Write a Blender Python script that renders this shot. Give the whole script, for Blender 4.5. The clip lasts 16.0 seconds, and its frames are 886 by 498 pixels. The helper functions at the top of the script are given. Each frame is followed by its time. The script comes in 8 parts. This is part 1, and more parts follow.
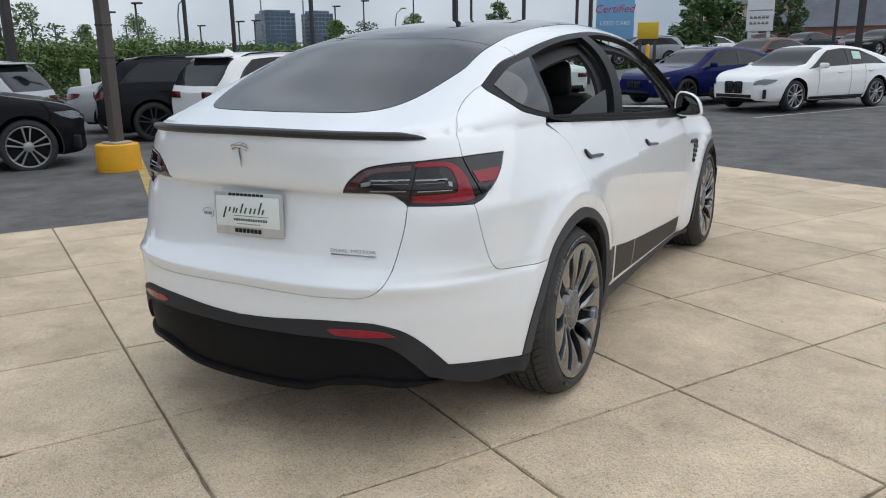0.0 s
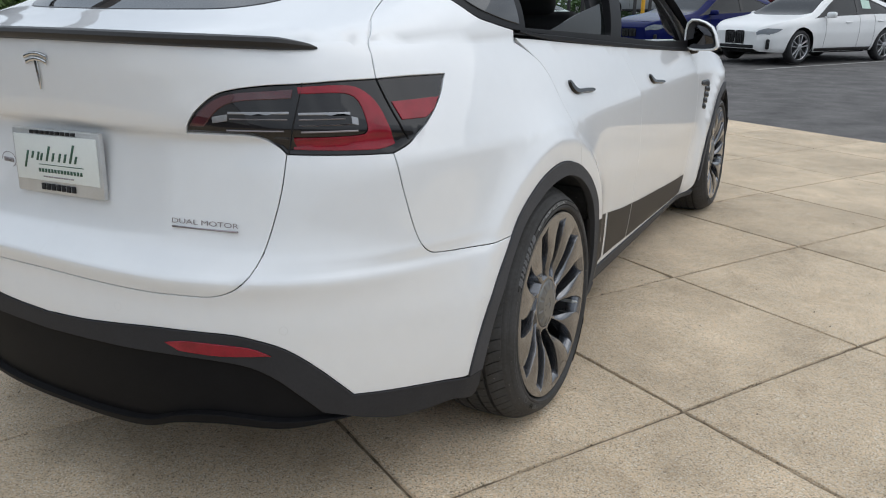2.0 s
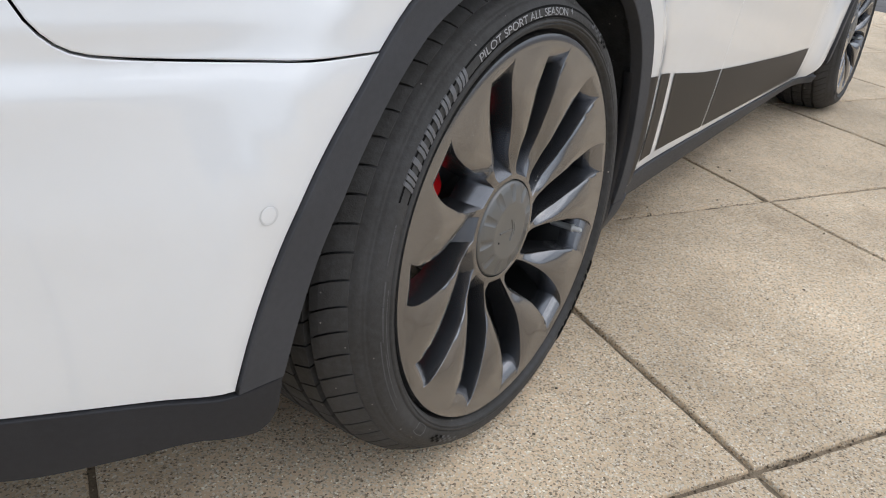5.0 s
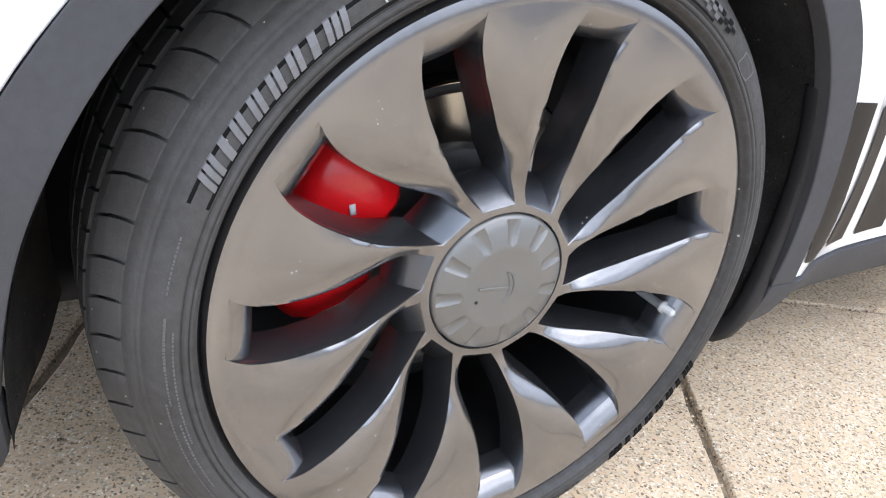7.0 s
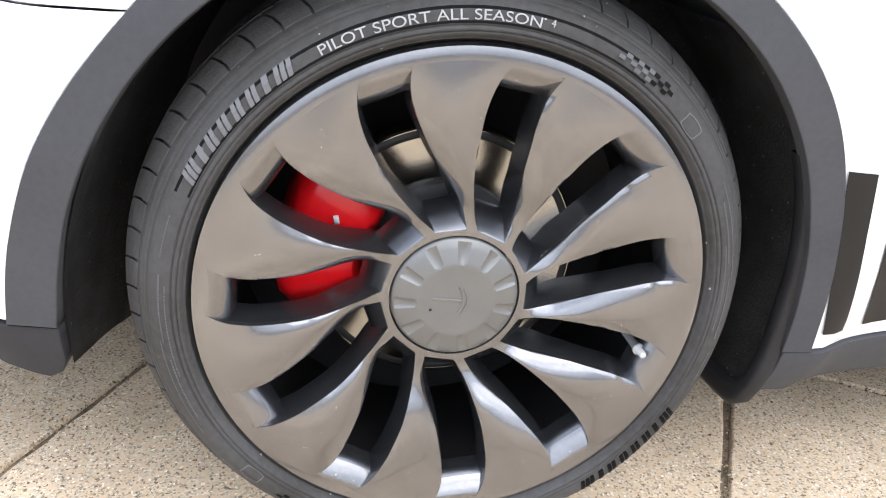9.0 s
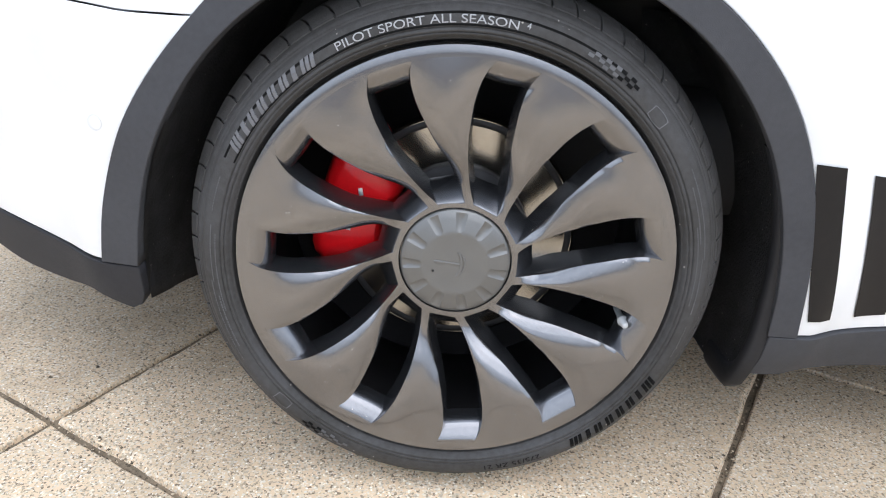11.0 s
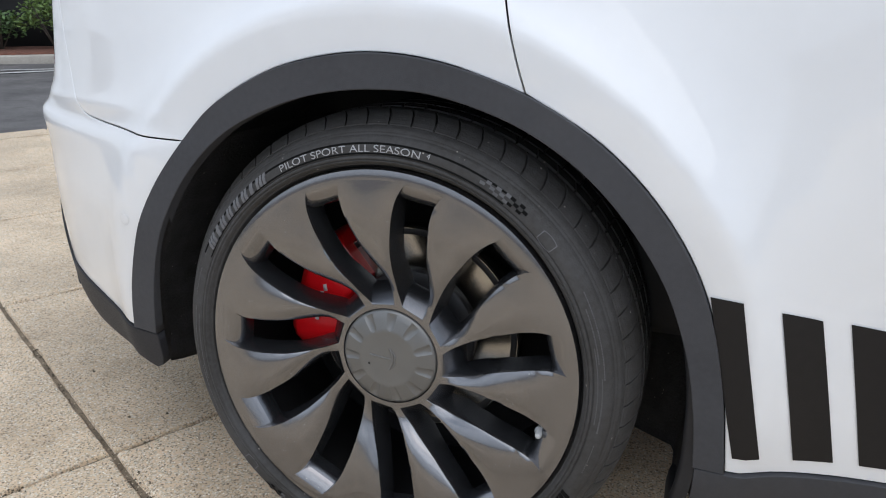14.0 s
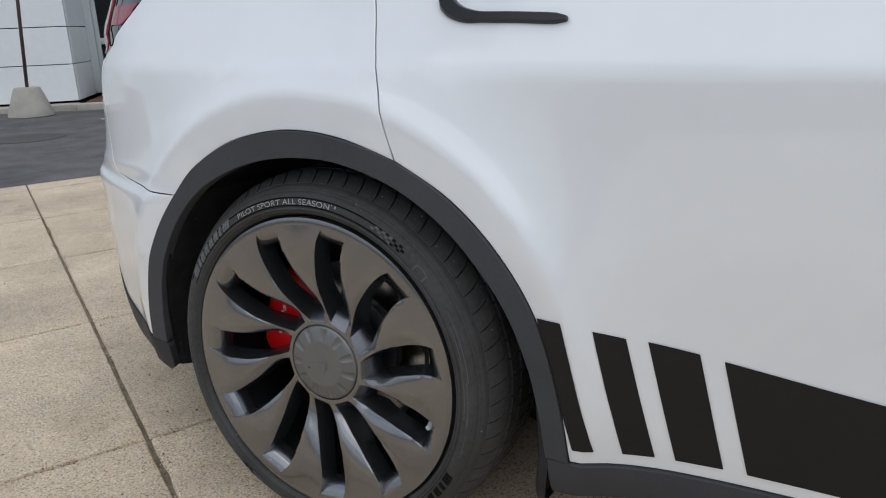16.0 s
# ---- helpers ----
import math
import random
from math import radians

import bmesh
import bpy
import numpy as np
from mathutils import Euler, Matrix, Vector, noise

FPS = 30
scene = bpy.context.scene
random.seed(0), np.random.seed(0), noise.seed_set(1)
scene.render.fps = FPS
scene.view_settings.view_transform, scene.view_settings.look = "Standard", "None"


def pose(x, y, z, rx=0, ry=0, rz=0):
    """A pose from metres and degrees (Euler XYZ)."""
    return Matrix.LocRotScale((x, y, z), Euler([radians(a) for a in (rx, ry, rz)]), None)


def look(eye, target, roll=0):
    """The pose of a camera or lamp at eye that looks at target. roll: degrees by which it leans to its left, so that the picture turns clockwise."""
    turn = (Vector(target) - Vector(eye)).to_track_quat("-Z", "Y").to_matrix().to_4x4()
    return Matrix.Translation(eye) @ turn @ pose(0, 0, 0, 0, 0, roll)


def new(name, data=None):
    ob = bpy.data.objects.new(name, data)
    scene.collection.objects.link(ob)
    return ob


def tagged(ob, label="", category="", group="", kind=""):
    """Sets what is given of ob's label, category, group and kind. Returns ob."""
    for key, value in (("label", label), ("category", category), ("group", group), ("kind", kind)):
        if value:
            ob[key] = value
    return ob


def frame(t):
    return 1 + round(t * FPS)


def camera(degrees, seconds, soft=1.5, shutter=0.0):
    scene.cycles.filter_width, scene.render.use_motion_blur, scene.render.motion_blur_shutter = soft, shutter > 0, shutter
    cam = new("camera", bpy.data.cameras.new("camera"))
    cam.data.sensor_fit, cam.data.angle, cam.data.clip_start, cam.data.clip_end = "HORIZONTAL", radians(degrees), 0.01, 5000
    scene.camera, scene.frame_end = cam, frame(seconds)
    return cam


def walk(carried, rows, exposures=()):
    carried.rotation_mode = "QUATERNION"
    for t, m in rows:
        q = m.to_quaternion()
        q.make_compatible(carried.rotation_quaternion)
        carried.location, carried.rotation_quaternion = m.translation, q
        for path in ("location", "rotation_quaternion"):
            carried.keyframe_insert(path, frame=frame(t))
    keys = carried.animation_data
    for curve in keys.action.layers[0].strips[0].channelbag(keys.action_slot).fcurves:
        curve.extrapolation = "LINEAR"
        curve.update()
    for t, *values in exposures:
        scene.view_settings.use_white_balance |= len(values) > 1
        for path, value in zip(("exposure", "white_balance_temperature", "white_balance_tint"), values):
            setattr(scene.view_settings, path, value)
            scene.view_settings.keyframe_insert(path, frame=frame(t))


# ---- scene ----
cam = camera(60.4, 16.0, soft=1.05)
PATH = [
    (0, (1.94, -2.942, 1.407), (0.997, -1.249, 0.914), -0.7),
    (0.5, (1.848, -2.746, 1.366), (0.922, -1.051, 0.847), -0.8),
    (1, (1.763, -2.512, 1.307), (0.851, -0.817, 0.762), -0.6),
    (1.5, (1.724, -2.282, 1.283), (0.823, -0.593, 0.704), -0.0),
    (2, (1.676, -2.069, 1.227), (0.776, -0.391, 0.615), 0.5),
    (2.5, (1.566, -1.844, 1.153), (0.671, -0.178, 0.501), 1.3),
    (3, (1.486, -1.633, 1.071), (0.601, 0.02, 0.377), 2.1),
    (3.5, (1.43, -1.398, 1.005), (0.568, 0.246, 0.26), 3.0),
    (3.7, (1.414, -1.33, 0.962), (0.558, 0.31, 0.202), 3.2),
    (5.8, (1.423, -0.663, 0.774), (0.272, 0.675, -0.168), 6.5),
    (6, (1.436, -0.610, 0.755), (0.219, 0.677, -0.174), 6.4),
    (6.5, (1.449, -0.475, 0.743), (0.051, 0.597, -0.202), 5.7),
    (7, (1.442, -0.379, 0.737), (-0.055, 0.530, -0.229), 6.9),
    (7.5, (1.466, -0.297, 0.740), (-0.126, 0.443, -0.218), 6.4),
    (8, (1.516, -0.238, 0.751), (-0.152, 0.343, -0.188), 5.9),
    (8.5, (1.576, -0.205, 0.768), (-0.136, 0.264, -0.154), 5.8),
    (9, (1.670, -0.158, 0.777), (-0.104, 0.177, -0.085), 4.3),
    (9.5, (1.737, -0.122, 0.771), (-0.066, 0.106, -0.062), 3.7),
    (11.8, (1.866, 0.048, 0.8), (0.038, -0.079, -0.002), 2.3),
    (12, (1.868, 0.063, 0.804), (0.039, -0.099, 0.012), 2.2),
    (12.5, (1.868, 0.108, 0.818), (0.04, -0.161, 0.053), 1.9),
    (13, (1.843, 0.216, 0.835), (0.018, -0.173, 0.116), 1.6),
    (13.5, (1.83, 0.307, 0.851), (0.018, -0.203, 0.174), 1.1),
    (14, (1.862, 0.408, 0.868), (0.073, -0.215, 0.227), 0.3),
    (14.5, (1.858, 0.515, 0.9), (0.096, -0.206, 0.286), -0.6),
    (15, (1.858, 0.637, 0.922), (0.126, -0.166, 0.327), -1.5),
    (15.5, (1.888, 0.736, 0.934), (0.183, -0.134, 0.351), -2.0),
    (16, (1.969, 0.834, 0.961), (0.288, -0.086, 0.389), -2.4),
]
# the picture brightens as the camera nears the wheel, and cools towards the end
EXPOSURES = [(0.0, -0.07, 6350, 9), (3.5, -0.12, 6350, 9), (5.0, 0.15, 6300, 11), (6.0, 0.36, 6250, 13), (6.5, 0.88, 6150, 12), (7.0, 1.32, 6050, 13), (7.5, 1.49, 6150, 13), (8.0, 1.56, 6250, 13), (9.0, 1.47, 6250, 13), (9.7, 1.30, 6250, 13), (11.8, 0.70, 5850, 11), (12.5, 0.52, 5800, 11), (13.5, 0.33, 5950, 11), (14.5, 0.02, 6150, 11), (15.5, -0.20, 6150, 11), (16.0, -0.24, 6150, 10)]
walk(cam, [(t, look(eye, target, roll)) for t, eye, target, roll in PATH], EXPOSURES)


# ---------------------------------------------------------------- light
world = bpy.data.worlds.new("sky")
scene.world = world
world.use_nodes = True
wn, wl = world.node_tree.nodes, world.node_tree.links
wn.clear()
SUN_ELEVATION, SUN_AZIMUTH = 56.0, 62.0
sky = wn.new("ShaderNodeTexSky")
sky.sky_type = "NISHITA"
sky.sun_disc = False
sky.sun_elevation = radians(SUN_ELEVATION)
sky.sun_rotation = radians(SUN_AZIMUTH)
sky.air_density, sky.dust_density, sky.ozone_density = 1.0, 4.0, 1.0
# an overcast veil: a pale grey cloud layer mixed over the clear sky
coords = wn.new("ShaderNodeTexCoord")
cloud = wn.new("ShaderNodeTexNoise")
cloud.inputs["Scale"].default_value, cloud.inputs["Detail"].default_value = 2.2, 5.0
ramp = wn.new("ShaderNodeValToRGB")
ramp.color_ramp.elements[0].position, ramp.color_ramp.elements[0].color = 0.36, (3.6, 4.2, 5.0, 1)
ramp.color_ramp.elements[1].position, ramp.color_ramp.elements[1].color = 0.64, (8.4, 8.95, 9.6, 1)
veil = wn.new("ShaderNodeMix")
veil.data_type = "RGBA"
veil.inputs["Factor"].default_value = 0.86
back = wn.new("ShaderNodeBackground")
back.inputs["Strength"].default_value = 0.121
wout = wn.new("ShaderNodeOutputWorld")
wl.new(coords.outputs["Generated"], cloud.inputs["Vector"])
wl.new(cloud.outputs["Fac"], ramp.inputs["Fac"])
wl.new(sky.outputs["Color"], veil.inputs["A"])
wl.new(ramp.outputs["Color"], veil.inputs["B"])
# an overcast sky is brighter overhead than near the horizon
split = wn.new("ShaderNodeSeparateXYZ")
lift = wn.new("ShaderNodeMapRange")
lift.inputs["From Min"].default_value, lift.inputs["From Max"].default_value = 0.0, 1.0
lift.inputs["To Min"].default_value, lift.inputs["To Max"].default_value = 0.88, 1.30
shade = wn.new("ShaderNodeVectorMath")
shade.operation = "SCALE"
wl.new(coords.outputs["Generated"], split.inputs[0])
wl.new(split.outputs["Z"], lift.inputs["Value"])
wl.new(veil.outputs["Result"], shade.inputs[0])
wl.new(lift.outputs["Result"], shade.inputs["Scale"])
wl.new(shade.outputs["Vector"], back.inputs["Color"])
wl.new(back.outputs["Background"], wout.inputs["Surface"])

sun = new("sun", bpy.data.lights.new("sun", "SUN"))
sun.data.energy, sun.data.angle, sun.data.color = 0.85, radians(80), (1.0, 0.975, 0.94)
az, el = radians(SUN_AZIMUTH), radians(SUN_ELEVATION)
sun.matrix_world = look((30 * math.sin(az) * math.cos(el), 30 * math.cos(az) * math.cos(el), 30 * math.sin(el)), (0, 0, 0))

# ---------------------------------------------------------------- materials
def material(name, color, rough=0.5, metal=0.0, coat=0.0, vary=0.0, scale=8.0, bump=0.0, bump_scale=60.0, tint=None, rough_vary=0.0, ior=1.5, spec=0.5):
    """A surface with colour wear at a large scale, grain at a small one, and fine relief."""
    m = bpy.data.materials.new(name)
    m.use_nodes = True
    n, l = m.node_tree.nodes, m.node_tree.links
    b = n["Principled BSDF"]
    b.inputs["Base Color"].default_value = (*color, 1)
    b.inputs["Roughness"].default_value = rough
    b.inputs["Metallic"].default_value = metal
    b.inputs["Coat Weight"].default_value = coat
    b.inputs["Coat Roughness"].default_value = 0.03
    b.inputs["IOR"].default_value = ior
    b.inputs["Specular IOR Level"].default_value = spec
    co = n.new("ShaderNodeTexCoord")
    if vary:
        big = n.new("ShaderNodeTexNoise")
        big.inputs["Scale"].default_value, big.inputs["Detail"].default_value = scale, 6
        fine = n.new("ShaderNodeTexNoise")
        fine.inputs["Scale"].default_value, fine.inputs["Detail"].default_value = scale * 14, 4
        add = n.new("ShaderNodeMath")
        add.operation = "MULTIPLY_ADD"
        add.inputs[1].default_value = 0.6
        l.new(co.outputs["Object"], big.inputs["Vector"])
        l.new(co.outputs["Object"], fine.inputs["Vector"])
        l.new(big.outputs["Fac"], add.inputs[0])
        half = n.new("ShaderNodeMath")
        half.operation = "MULTIPLY"
        half.inputs[1].default_value = 0.4
        l.new(fine.outputs["Fac"], half.inputs[0])
        l.new(half.outputs[0], add.inputs[2])
        r = n.new("ShaderNodeValToRGB")
        dark = tint or tuple(c * (1 - vary) for c in color)
        lite = tuple(min(1, c * (1 + vary)) for c in color)
        r.color_ramp.elements[0].position, r.color_ramp.elements[0].color = 0.33, (*dark, 1)
        r.color_ramp.elements[1].position, r.color_ramp.elements[1].color = 0.68, (*lite, 1)
        l.new(add.outputs[0], r.inputs["Fac"])
        l.new(r.outputs["Color"], b.inputs["Base Color"])
        if rough_vary:
            mr = n.new("ShaderNodeMapRange")
            mr.inputs["To Min"].default_value, mr.inputs["To Max"].default_value = rough - rough_vary, rough + rough_vary
            l.new(add.outputs[0], mr.inputs["Value"])
            l.new(mr.outputs["Result"], b.inputs["Roughness"])
    if bump:
        g = n.new("ShaderNodeTexNoise")
        g.inputs["Scale"].default_value, g.inputs["Detail"].default_value = bump_scale, 4
        bp = n.new("ShaderNodeBump")
        bp.inputs["Strength"].default_value, bp.inputs["Distance"].default_value = bump, 0.004
        l.new(co.outputs["Object"], g.inputs["Vector"])
        l.new(g.outputs["Fac"], bp.inputs["Height"])
        l.new(bp.outputs["Normal"], b.inputs["Normal"])
    return m


def glass(name, tint, rough=0.0, ior=1.3):
    m = bpy.data.materials.new(name)
    m.use_nodes = True
    b = m.node_tree.nodes["Principled BSDF"]
    b.inputs["Base Color"].default_value = (*tint, 1)
    b.inputs["Roughness"].default_value = rough
    b.inputs["Transmission Weight"].default_value = 1.0
    b.inputs["IOR"].default_value = ior
    return m


PAINT = material("white_paint", (0.775, 0.787, 0.797), 0.36, coat=1.0, vary=0.02, scale=1.5, spec=0.25)
PAINT.node_tree.nodes["Principled BSDF"].inputs["Coat IOR"].default_value = 1.75
DIFFUSER_BLACK = material("diffuser_black", (0.010, 0.010, 0.011), 0.5, vary=0.15, scale=9, spec=0.08)
# one plastic in two tones: side trim lightened as skylit, valance darkened as shaded
BLACK_TRIM = material("black_trim", (0.060, 0.061, 0.066), 0.6, spec=0.16, vary=0.12, scale=9, bump=0.12, bump_scale=900)
TRIM_SHADED = material("valance_black", (0.034, 0.034, 0.037), 0.55, spec=0.16, vary=0.12, scale=9, bump=0.12, bump_scale=900)
GLOSS_BLACK = material("gloss_black", (0.010, 0.010, 0.011), 0.15, spec=0.4)
CAVITY = material("dark_cavity", (0.012, 0.012, 0.013), 0.9, vary=0.2)
DARK_GLASS = material("tinted_glass", (0.010, 0.011, 0.013), 0.02, ior=1.6)
RUBBER = material("rubber", (0.056, 0.055, 0.055), 0.62, spec=0.16, vary=0.25, tint=(0.042, 0.040, 0.037), scale=9, bump=0.2, bump_scale=350)
ALLOY = material("dark_alloy", (0.222, 0.220, 0.226), 0.19, metal=0.92, coat=0.4, vary=0.10, scale=14, rough_vary=0.07)
RED_PAINT = material("caliper_red", (0.84, 0.008, 0.012), 0.32, coat=0.35, vary=0.08, scale=20)
STEEL = material("brake_steel", (0.40, 0.38, 0.345), 0.20, metal=1.0, vary=0.12, scale=30)


def aggregate(name, body, stones, scale=260.0, stain=0.16, slab_vary=0.10, pebbles=0.90, dark=0.35):
    """Concrete with exposed gravel: grains of several colours, broad stains, and a shade of its own for each piece."""
    m = bpy.data.materials.new(name)
    m.use_nodes = True
    n, l = m.node_tree.nodes, m.node_tree.links
    b = n["Principled BSDF"]
    b.inputs["Roughness"].default_value = 0.88
    geo = n.new("ShaderNodeNewGeometry")
    cell = n.new("ShaderNodeTexVoronoi")
    cell.inputs["Scale"].default_value = scale
    l.new(geo.outputs["Position"], cell.inputs["Vector"])
    sep = n.new("ShaderNodeSeparateColor")
    l.new(cell.outputs["Color"], sep.inputs["Color"])
    grain = n.new("ShaderNodeValToRGB")
    e = grain.color_ramp.elements
    e[0].position, e[0].color = 0.0, (*stones[0], 1)
    e[1].position, e[1].color = 1.0, (*stones[-1], 1)
    for k, c in enumerate(stones[1:-1]):
        q = e.new((k + 1) / (len(stones) - 1))
        q.color = (*c, 1)
    l.new(sep.outputs["Red"], grain.inputs["Fac"])
    rim = n.new("ShaderNodeMath")
    rim.operation = "LESS_THAN"
    rim.inputs[1].default_value = 0.55
    l.new(sep.outputs["Green"], rim.inputs[0])
    mix = n.new("ShaderNodeMix")
    mix.data_type = "RGBA"
    mix.inputs["A"].default_value = (*body, 1)
    l.new(rim.outputs[0], mix.inputs["Factor"])
    l.new(grain.outputs["Color"], mix.inputs["B"])
    # large pale and dark pebbles here and there
    peb = n.new("ShaderNodeTexVoronoi")
    peb.inputs["Scale"].default_value = scale * 0.36
    l.new(geo.outputs["Position"], peb.inputs["Vector"])
    psep = n.new("ShaderNodeSeparateColor")
    l.new(peb.outputs["Color"], psep.inputs["Color"])
    rare = n.new("ShaderNodeMath")
    rare.operation = "GREATER_THAN"
    rare.inputs[1].default_value = pebbles
    l.new(psep.outputs["Blue"], rare.inputs[0])
    near = n.new("ShaderNodeMath")
    near.operation = "LESS_THAN"
    near.inputs[1].default_value = 0.27
    l.new(peb.outputs["Distance"], near.inputs[0])
    both = n.new("ShaderNodeMath")
    both.operation = "MULTIPLY"
    l.new(rare.outputs[0], both.inputs[0])
    l.new(near.outputs[0], both.inputs[1])
    pcol = n.new("ShaderNodeValToRGB")
    pcol.color_ramp.interpolation = "CONSTANT"
    pcol.color_ramp.elements[0].color = (0.20, 0.15, 0.10, 1)
    pcol.color_ramp.elements[1].position, pcol.color_ramp.elements[1].color = dark, (0.62, 0.56, 0.46, 1)
    l.new(psep.outputs["Red"], pcol.inputs["Fac"])
    mix2 = n.new("ShaderNodeMix")
    mix2.data_type = "RGBA"
    l.new(both.outputs[0], mix2.inputs["Factor"])
    l.new(mix.outputs["Result"], mix2.inputs["A"])
    l.new(pcol.outputs["Color"], mix2.inputs["B"])
    # stains, wear and each piece's own shade
    st = n.new("ShaderNodeTexNoise")
    st.inputs["Scale"].default_value, st.inputs["Detail"].default_value, st.inputs["Roughness"].default_value = 1.7, 8, 0.62
    l.new(geo.outputs["Position"], st.inputs["Vector"])
    rng2 = n.new("ShaderNodeMapRange")
    rng2.inputs["From Min"].default_value, rng2.inputs["From Max"].default_value = 0.3, 0.7
    rng2.inputs["To Min"].default_value, rng2.inputs["To Max"].default_value = 1 - stain, 1 + stain * 0.7
    l.new(st.outputs["Fac"], rng2.inputs["Value"])
    st2 = n.new("ShaderNodeTexNoise")
    st2.inputs["Scale"].default_value, st2.inputs["Detail"].default_value, st2.inputs["Roughness"].default_value = 4.3, 10, 0.68
    l.new(geo.outputs["Position"], st2.inputs["Vector"])
    blot = n.new("ShaderNodeMapRange")
    blot.inputs["From Min"].default_value, blot.inputs["From Max"].default_value = 0.52, 0.74
    blot.inputs["To Min"].default_value, blot.inputs["To Max"].default_value = 0.0, stain * 1.6
    l.new(st2.outputs["Fac"], blot.inputs["Value"])
    soil = n.new("ShaderNodeMix")
    soil.data_type = "RGBA"
    soil.inputs["B"].default_value = (body[0] * 0.42, body[1] * 0.38, body[2] * 0.34, 1)
    l.new(blot.outputs["Result"], soil.inputs["Factor"])
    l.new(mix2.outputs["Result"], soil.inputs["A"])
    info = n.new("ShaderNodeObjectInfo")
    own = n.new("ShaderNodeMapRange")
    own.inputs["To Min"].default_value, own.inputs["To Max"].default_value = 1 - slab_vary, 1 + slab_vary
    l.new(info.outputs["Random"], own.inputs["Value"])
    mul = n.new("ShaderNodeMath")
    mul.operation = "MULTIPLY"
    l.new(rng2.outputs["Result"], mul.inputs[0])
    l.new(own.outputs["Result"], mul.inputs[1])
    sc = n.new("ShaderNodeVectorMath")
    sc.operation = "SCALE"
    l.new(soil.outputs["Result"], sc.inputs[0])
    l.new(mul.outputs[0], sc.inputs["Scale"])
    l.new(sc.outputs["Vector"], b.inputs["Base Color"])
    bump = n.new("ShaderNodeBump")
    bump.inputs["Strength"].default_value, bump.inputs["Distance"].default_value = 0.5, 0.002
    rough = n.new("ShaderNodeTexNoise")
    rough.inputs["Scale"].default_value, rough.inputs["Detail"].default_value, rough.inputs["Roughness"].default_value = scale * 0.9, 5, 0.7
    l.new(geo.outputs["Position"], rough.inputs["Vector"])
    l.new(rough.outputs["Fac"], bump.inputs["Height"])
    l.new(bump.outputs["Normal"], b.inputs["Normal"])
    return m


def specks(m, color, scale, share, size=0.28):
    """Strews small specks of dust or stone chips of one colour over a material."""
    n, l = m.node_tree.nodes, m.node_tree.links
    b = n["Principled BSDF"]
    co = n.new("ShaderNodeTexCoord")
    cell = n.new("ShaderNodeTexVoronoi")
    cell.inputs["Scale"].default_value = scale
    sep = n.new("ShaderNodeSeparateColor")
    rare, near, both = (n.new("ShaderNodeMath") for _ in range(3))
    rare.operation, near.operation, both.operation = "LESS_THAN", "LESS_THAN", "MULTIPLY"
    rare.inputs[1].default_value = share
    reach = n.new("ShaderNodeMath")
    reach.operation = "MULTIPLY"
    reach.inputs[1].default_value = size
    l.new(co.outputs["Object"], cell.inputs["Vector"])
    l.new(cell.outputs["Color"], sep.inputs["Color"])
    l.new(sep.outputs["Red"], rare.inputs[0])
    l.new(sep.outputs["Green"], reach.inputs[0])
    l.new(cell.outputs["Distance"], near.inputs[0])
    l.new(reach.outputs[0], near.inputs[1])
    l.new(rare.outputs[0], both.inputs[0])
    l.new(near.outputs[0], both.inputs[1])
    for name, value in (("Base Color", (*color, 1)), ("Metallic", 0.0), ("Roughness", 0.8)):
        mix = n.new("ShaderNodeMix")
        mix.data_type = "RGBA" if name == "Base Color" else "FLOAT"
        a, c = ([s for s in mix.inputs if s.name == side and s.type == ("RGBA" if name == "Base Color" else "VALUE")][0] for side in "AB")
        out = [s for s in mix.outputs if s.type == ("RGBA" if name == "Base Color" else "VALUE")][0]
        a.default_value = b.inputs[name].default_value
        if b.inputs[name].is_linked:
            l.new(b.inputs[name].links[0].from_socket, a)
        c.default_value = value
        l.new(both.outputs[0], mix.inputs["Factor"])
        l.new(out, b.inputs[name])
    return m


specks(ALLOY, (0.30, 0.28, 0.25), 240.0, 0.05, 0.22)
specks(RUBBER, (0.30, 0.28, 0.25), 160.0, 0.05, 0.25)
CONCRETE = aggregate("concrete", (0.635, 0.482, 0.318), [(0.145, 0.104, 0.068), (0.49, 0.39, 0.265), (0.72, 0.615, 0.47), (0.32, 0.25, 0.17), (0.86, 0.79, 0.66)], scale=340.0, stain=0.28, pebbles=0.938, dark=0.4)
ASPHALT = aggregate("asphalt", (0.108, 0.101, 0.098), [(0.065, 0.062, 0.062), (0.145, 0.135, 0.125), (0.09, 0.086, 0.085), (0.13, 0.12, 0.115)], scale=170.0, stain=0.45, slab_vary=0.0, pebbles=0.985, dark=0.6)

# ---------------------------------------------------------------- mesh tools
from mathutils.bvhtree import BVHTree
from mathutils.geometry import delaunay_2d_cdt


def part(name, bm, mat, parent=None, label="", smooth=True):
    me = bpy.data.meshes.new(name)
    bm.normal_update()
    bm.to_mesh(me)
    bm.free()
    for m in (mat if isinstance(mat, (list, tuple)) else [mat]):
        me.materials.append(m)
    if smooth:
        me.polygons.foreach_set("use_smooth", [True] * len(me.polygons))
    ob = new(name, me)
    if parent is not None:
        ob.parent = parent
    if label:
        ob["label"] = label
    return ob


def sharp(ob, degrees=35):
    """Smooth shading that keeps edges steeper than this."""
    ob.data.set_sharp_from_angle(angle=radians(degrees))
    return ob


def empty(name, m=None, **tags):
    ob = new(name)
    ob.empty_display_size = 0.1
    if m is not None:
        ob.matrix_world = m
    return tagged(ob, **tags)


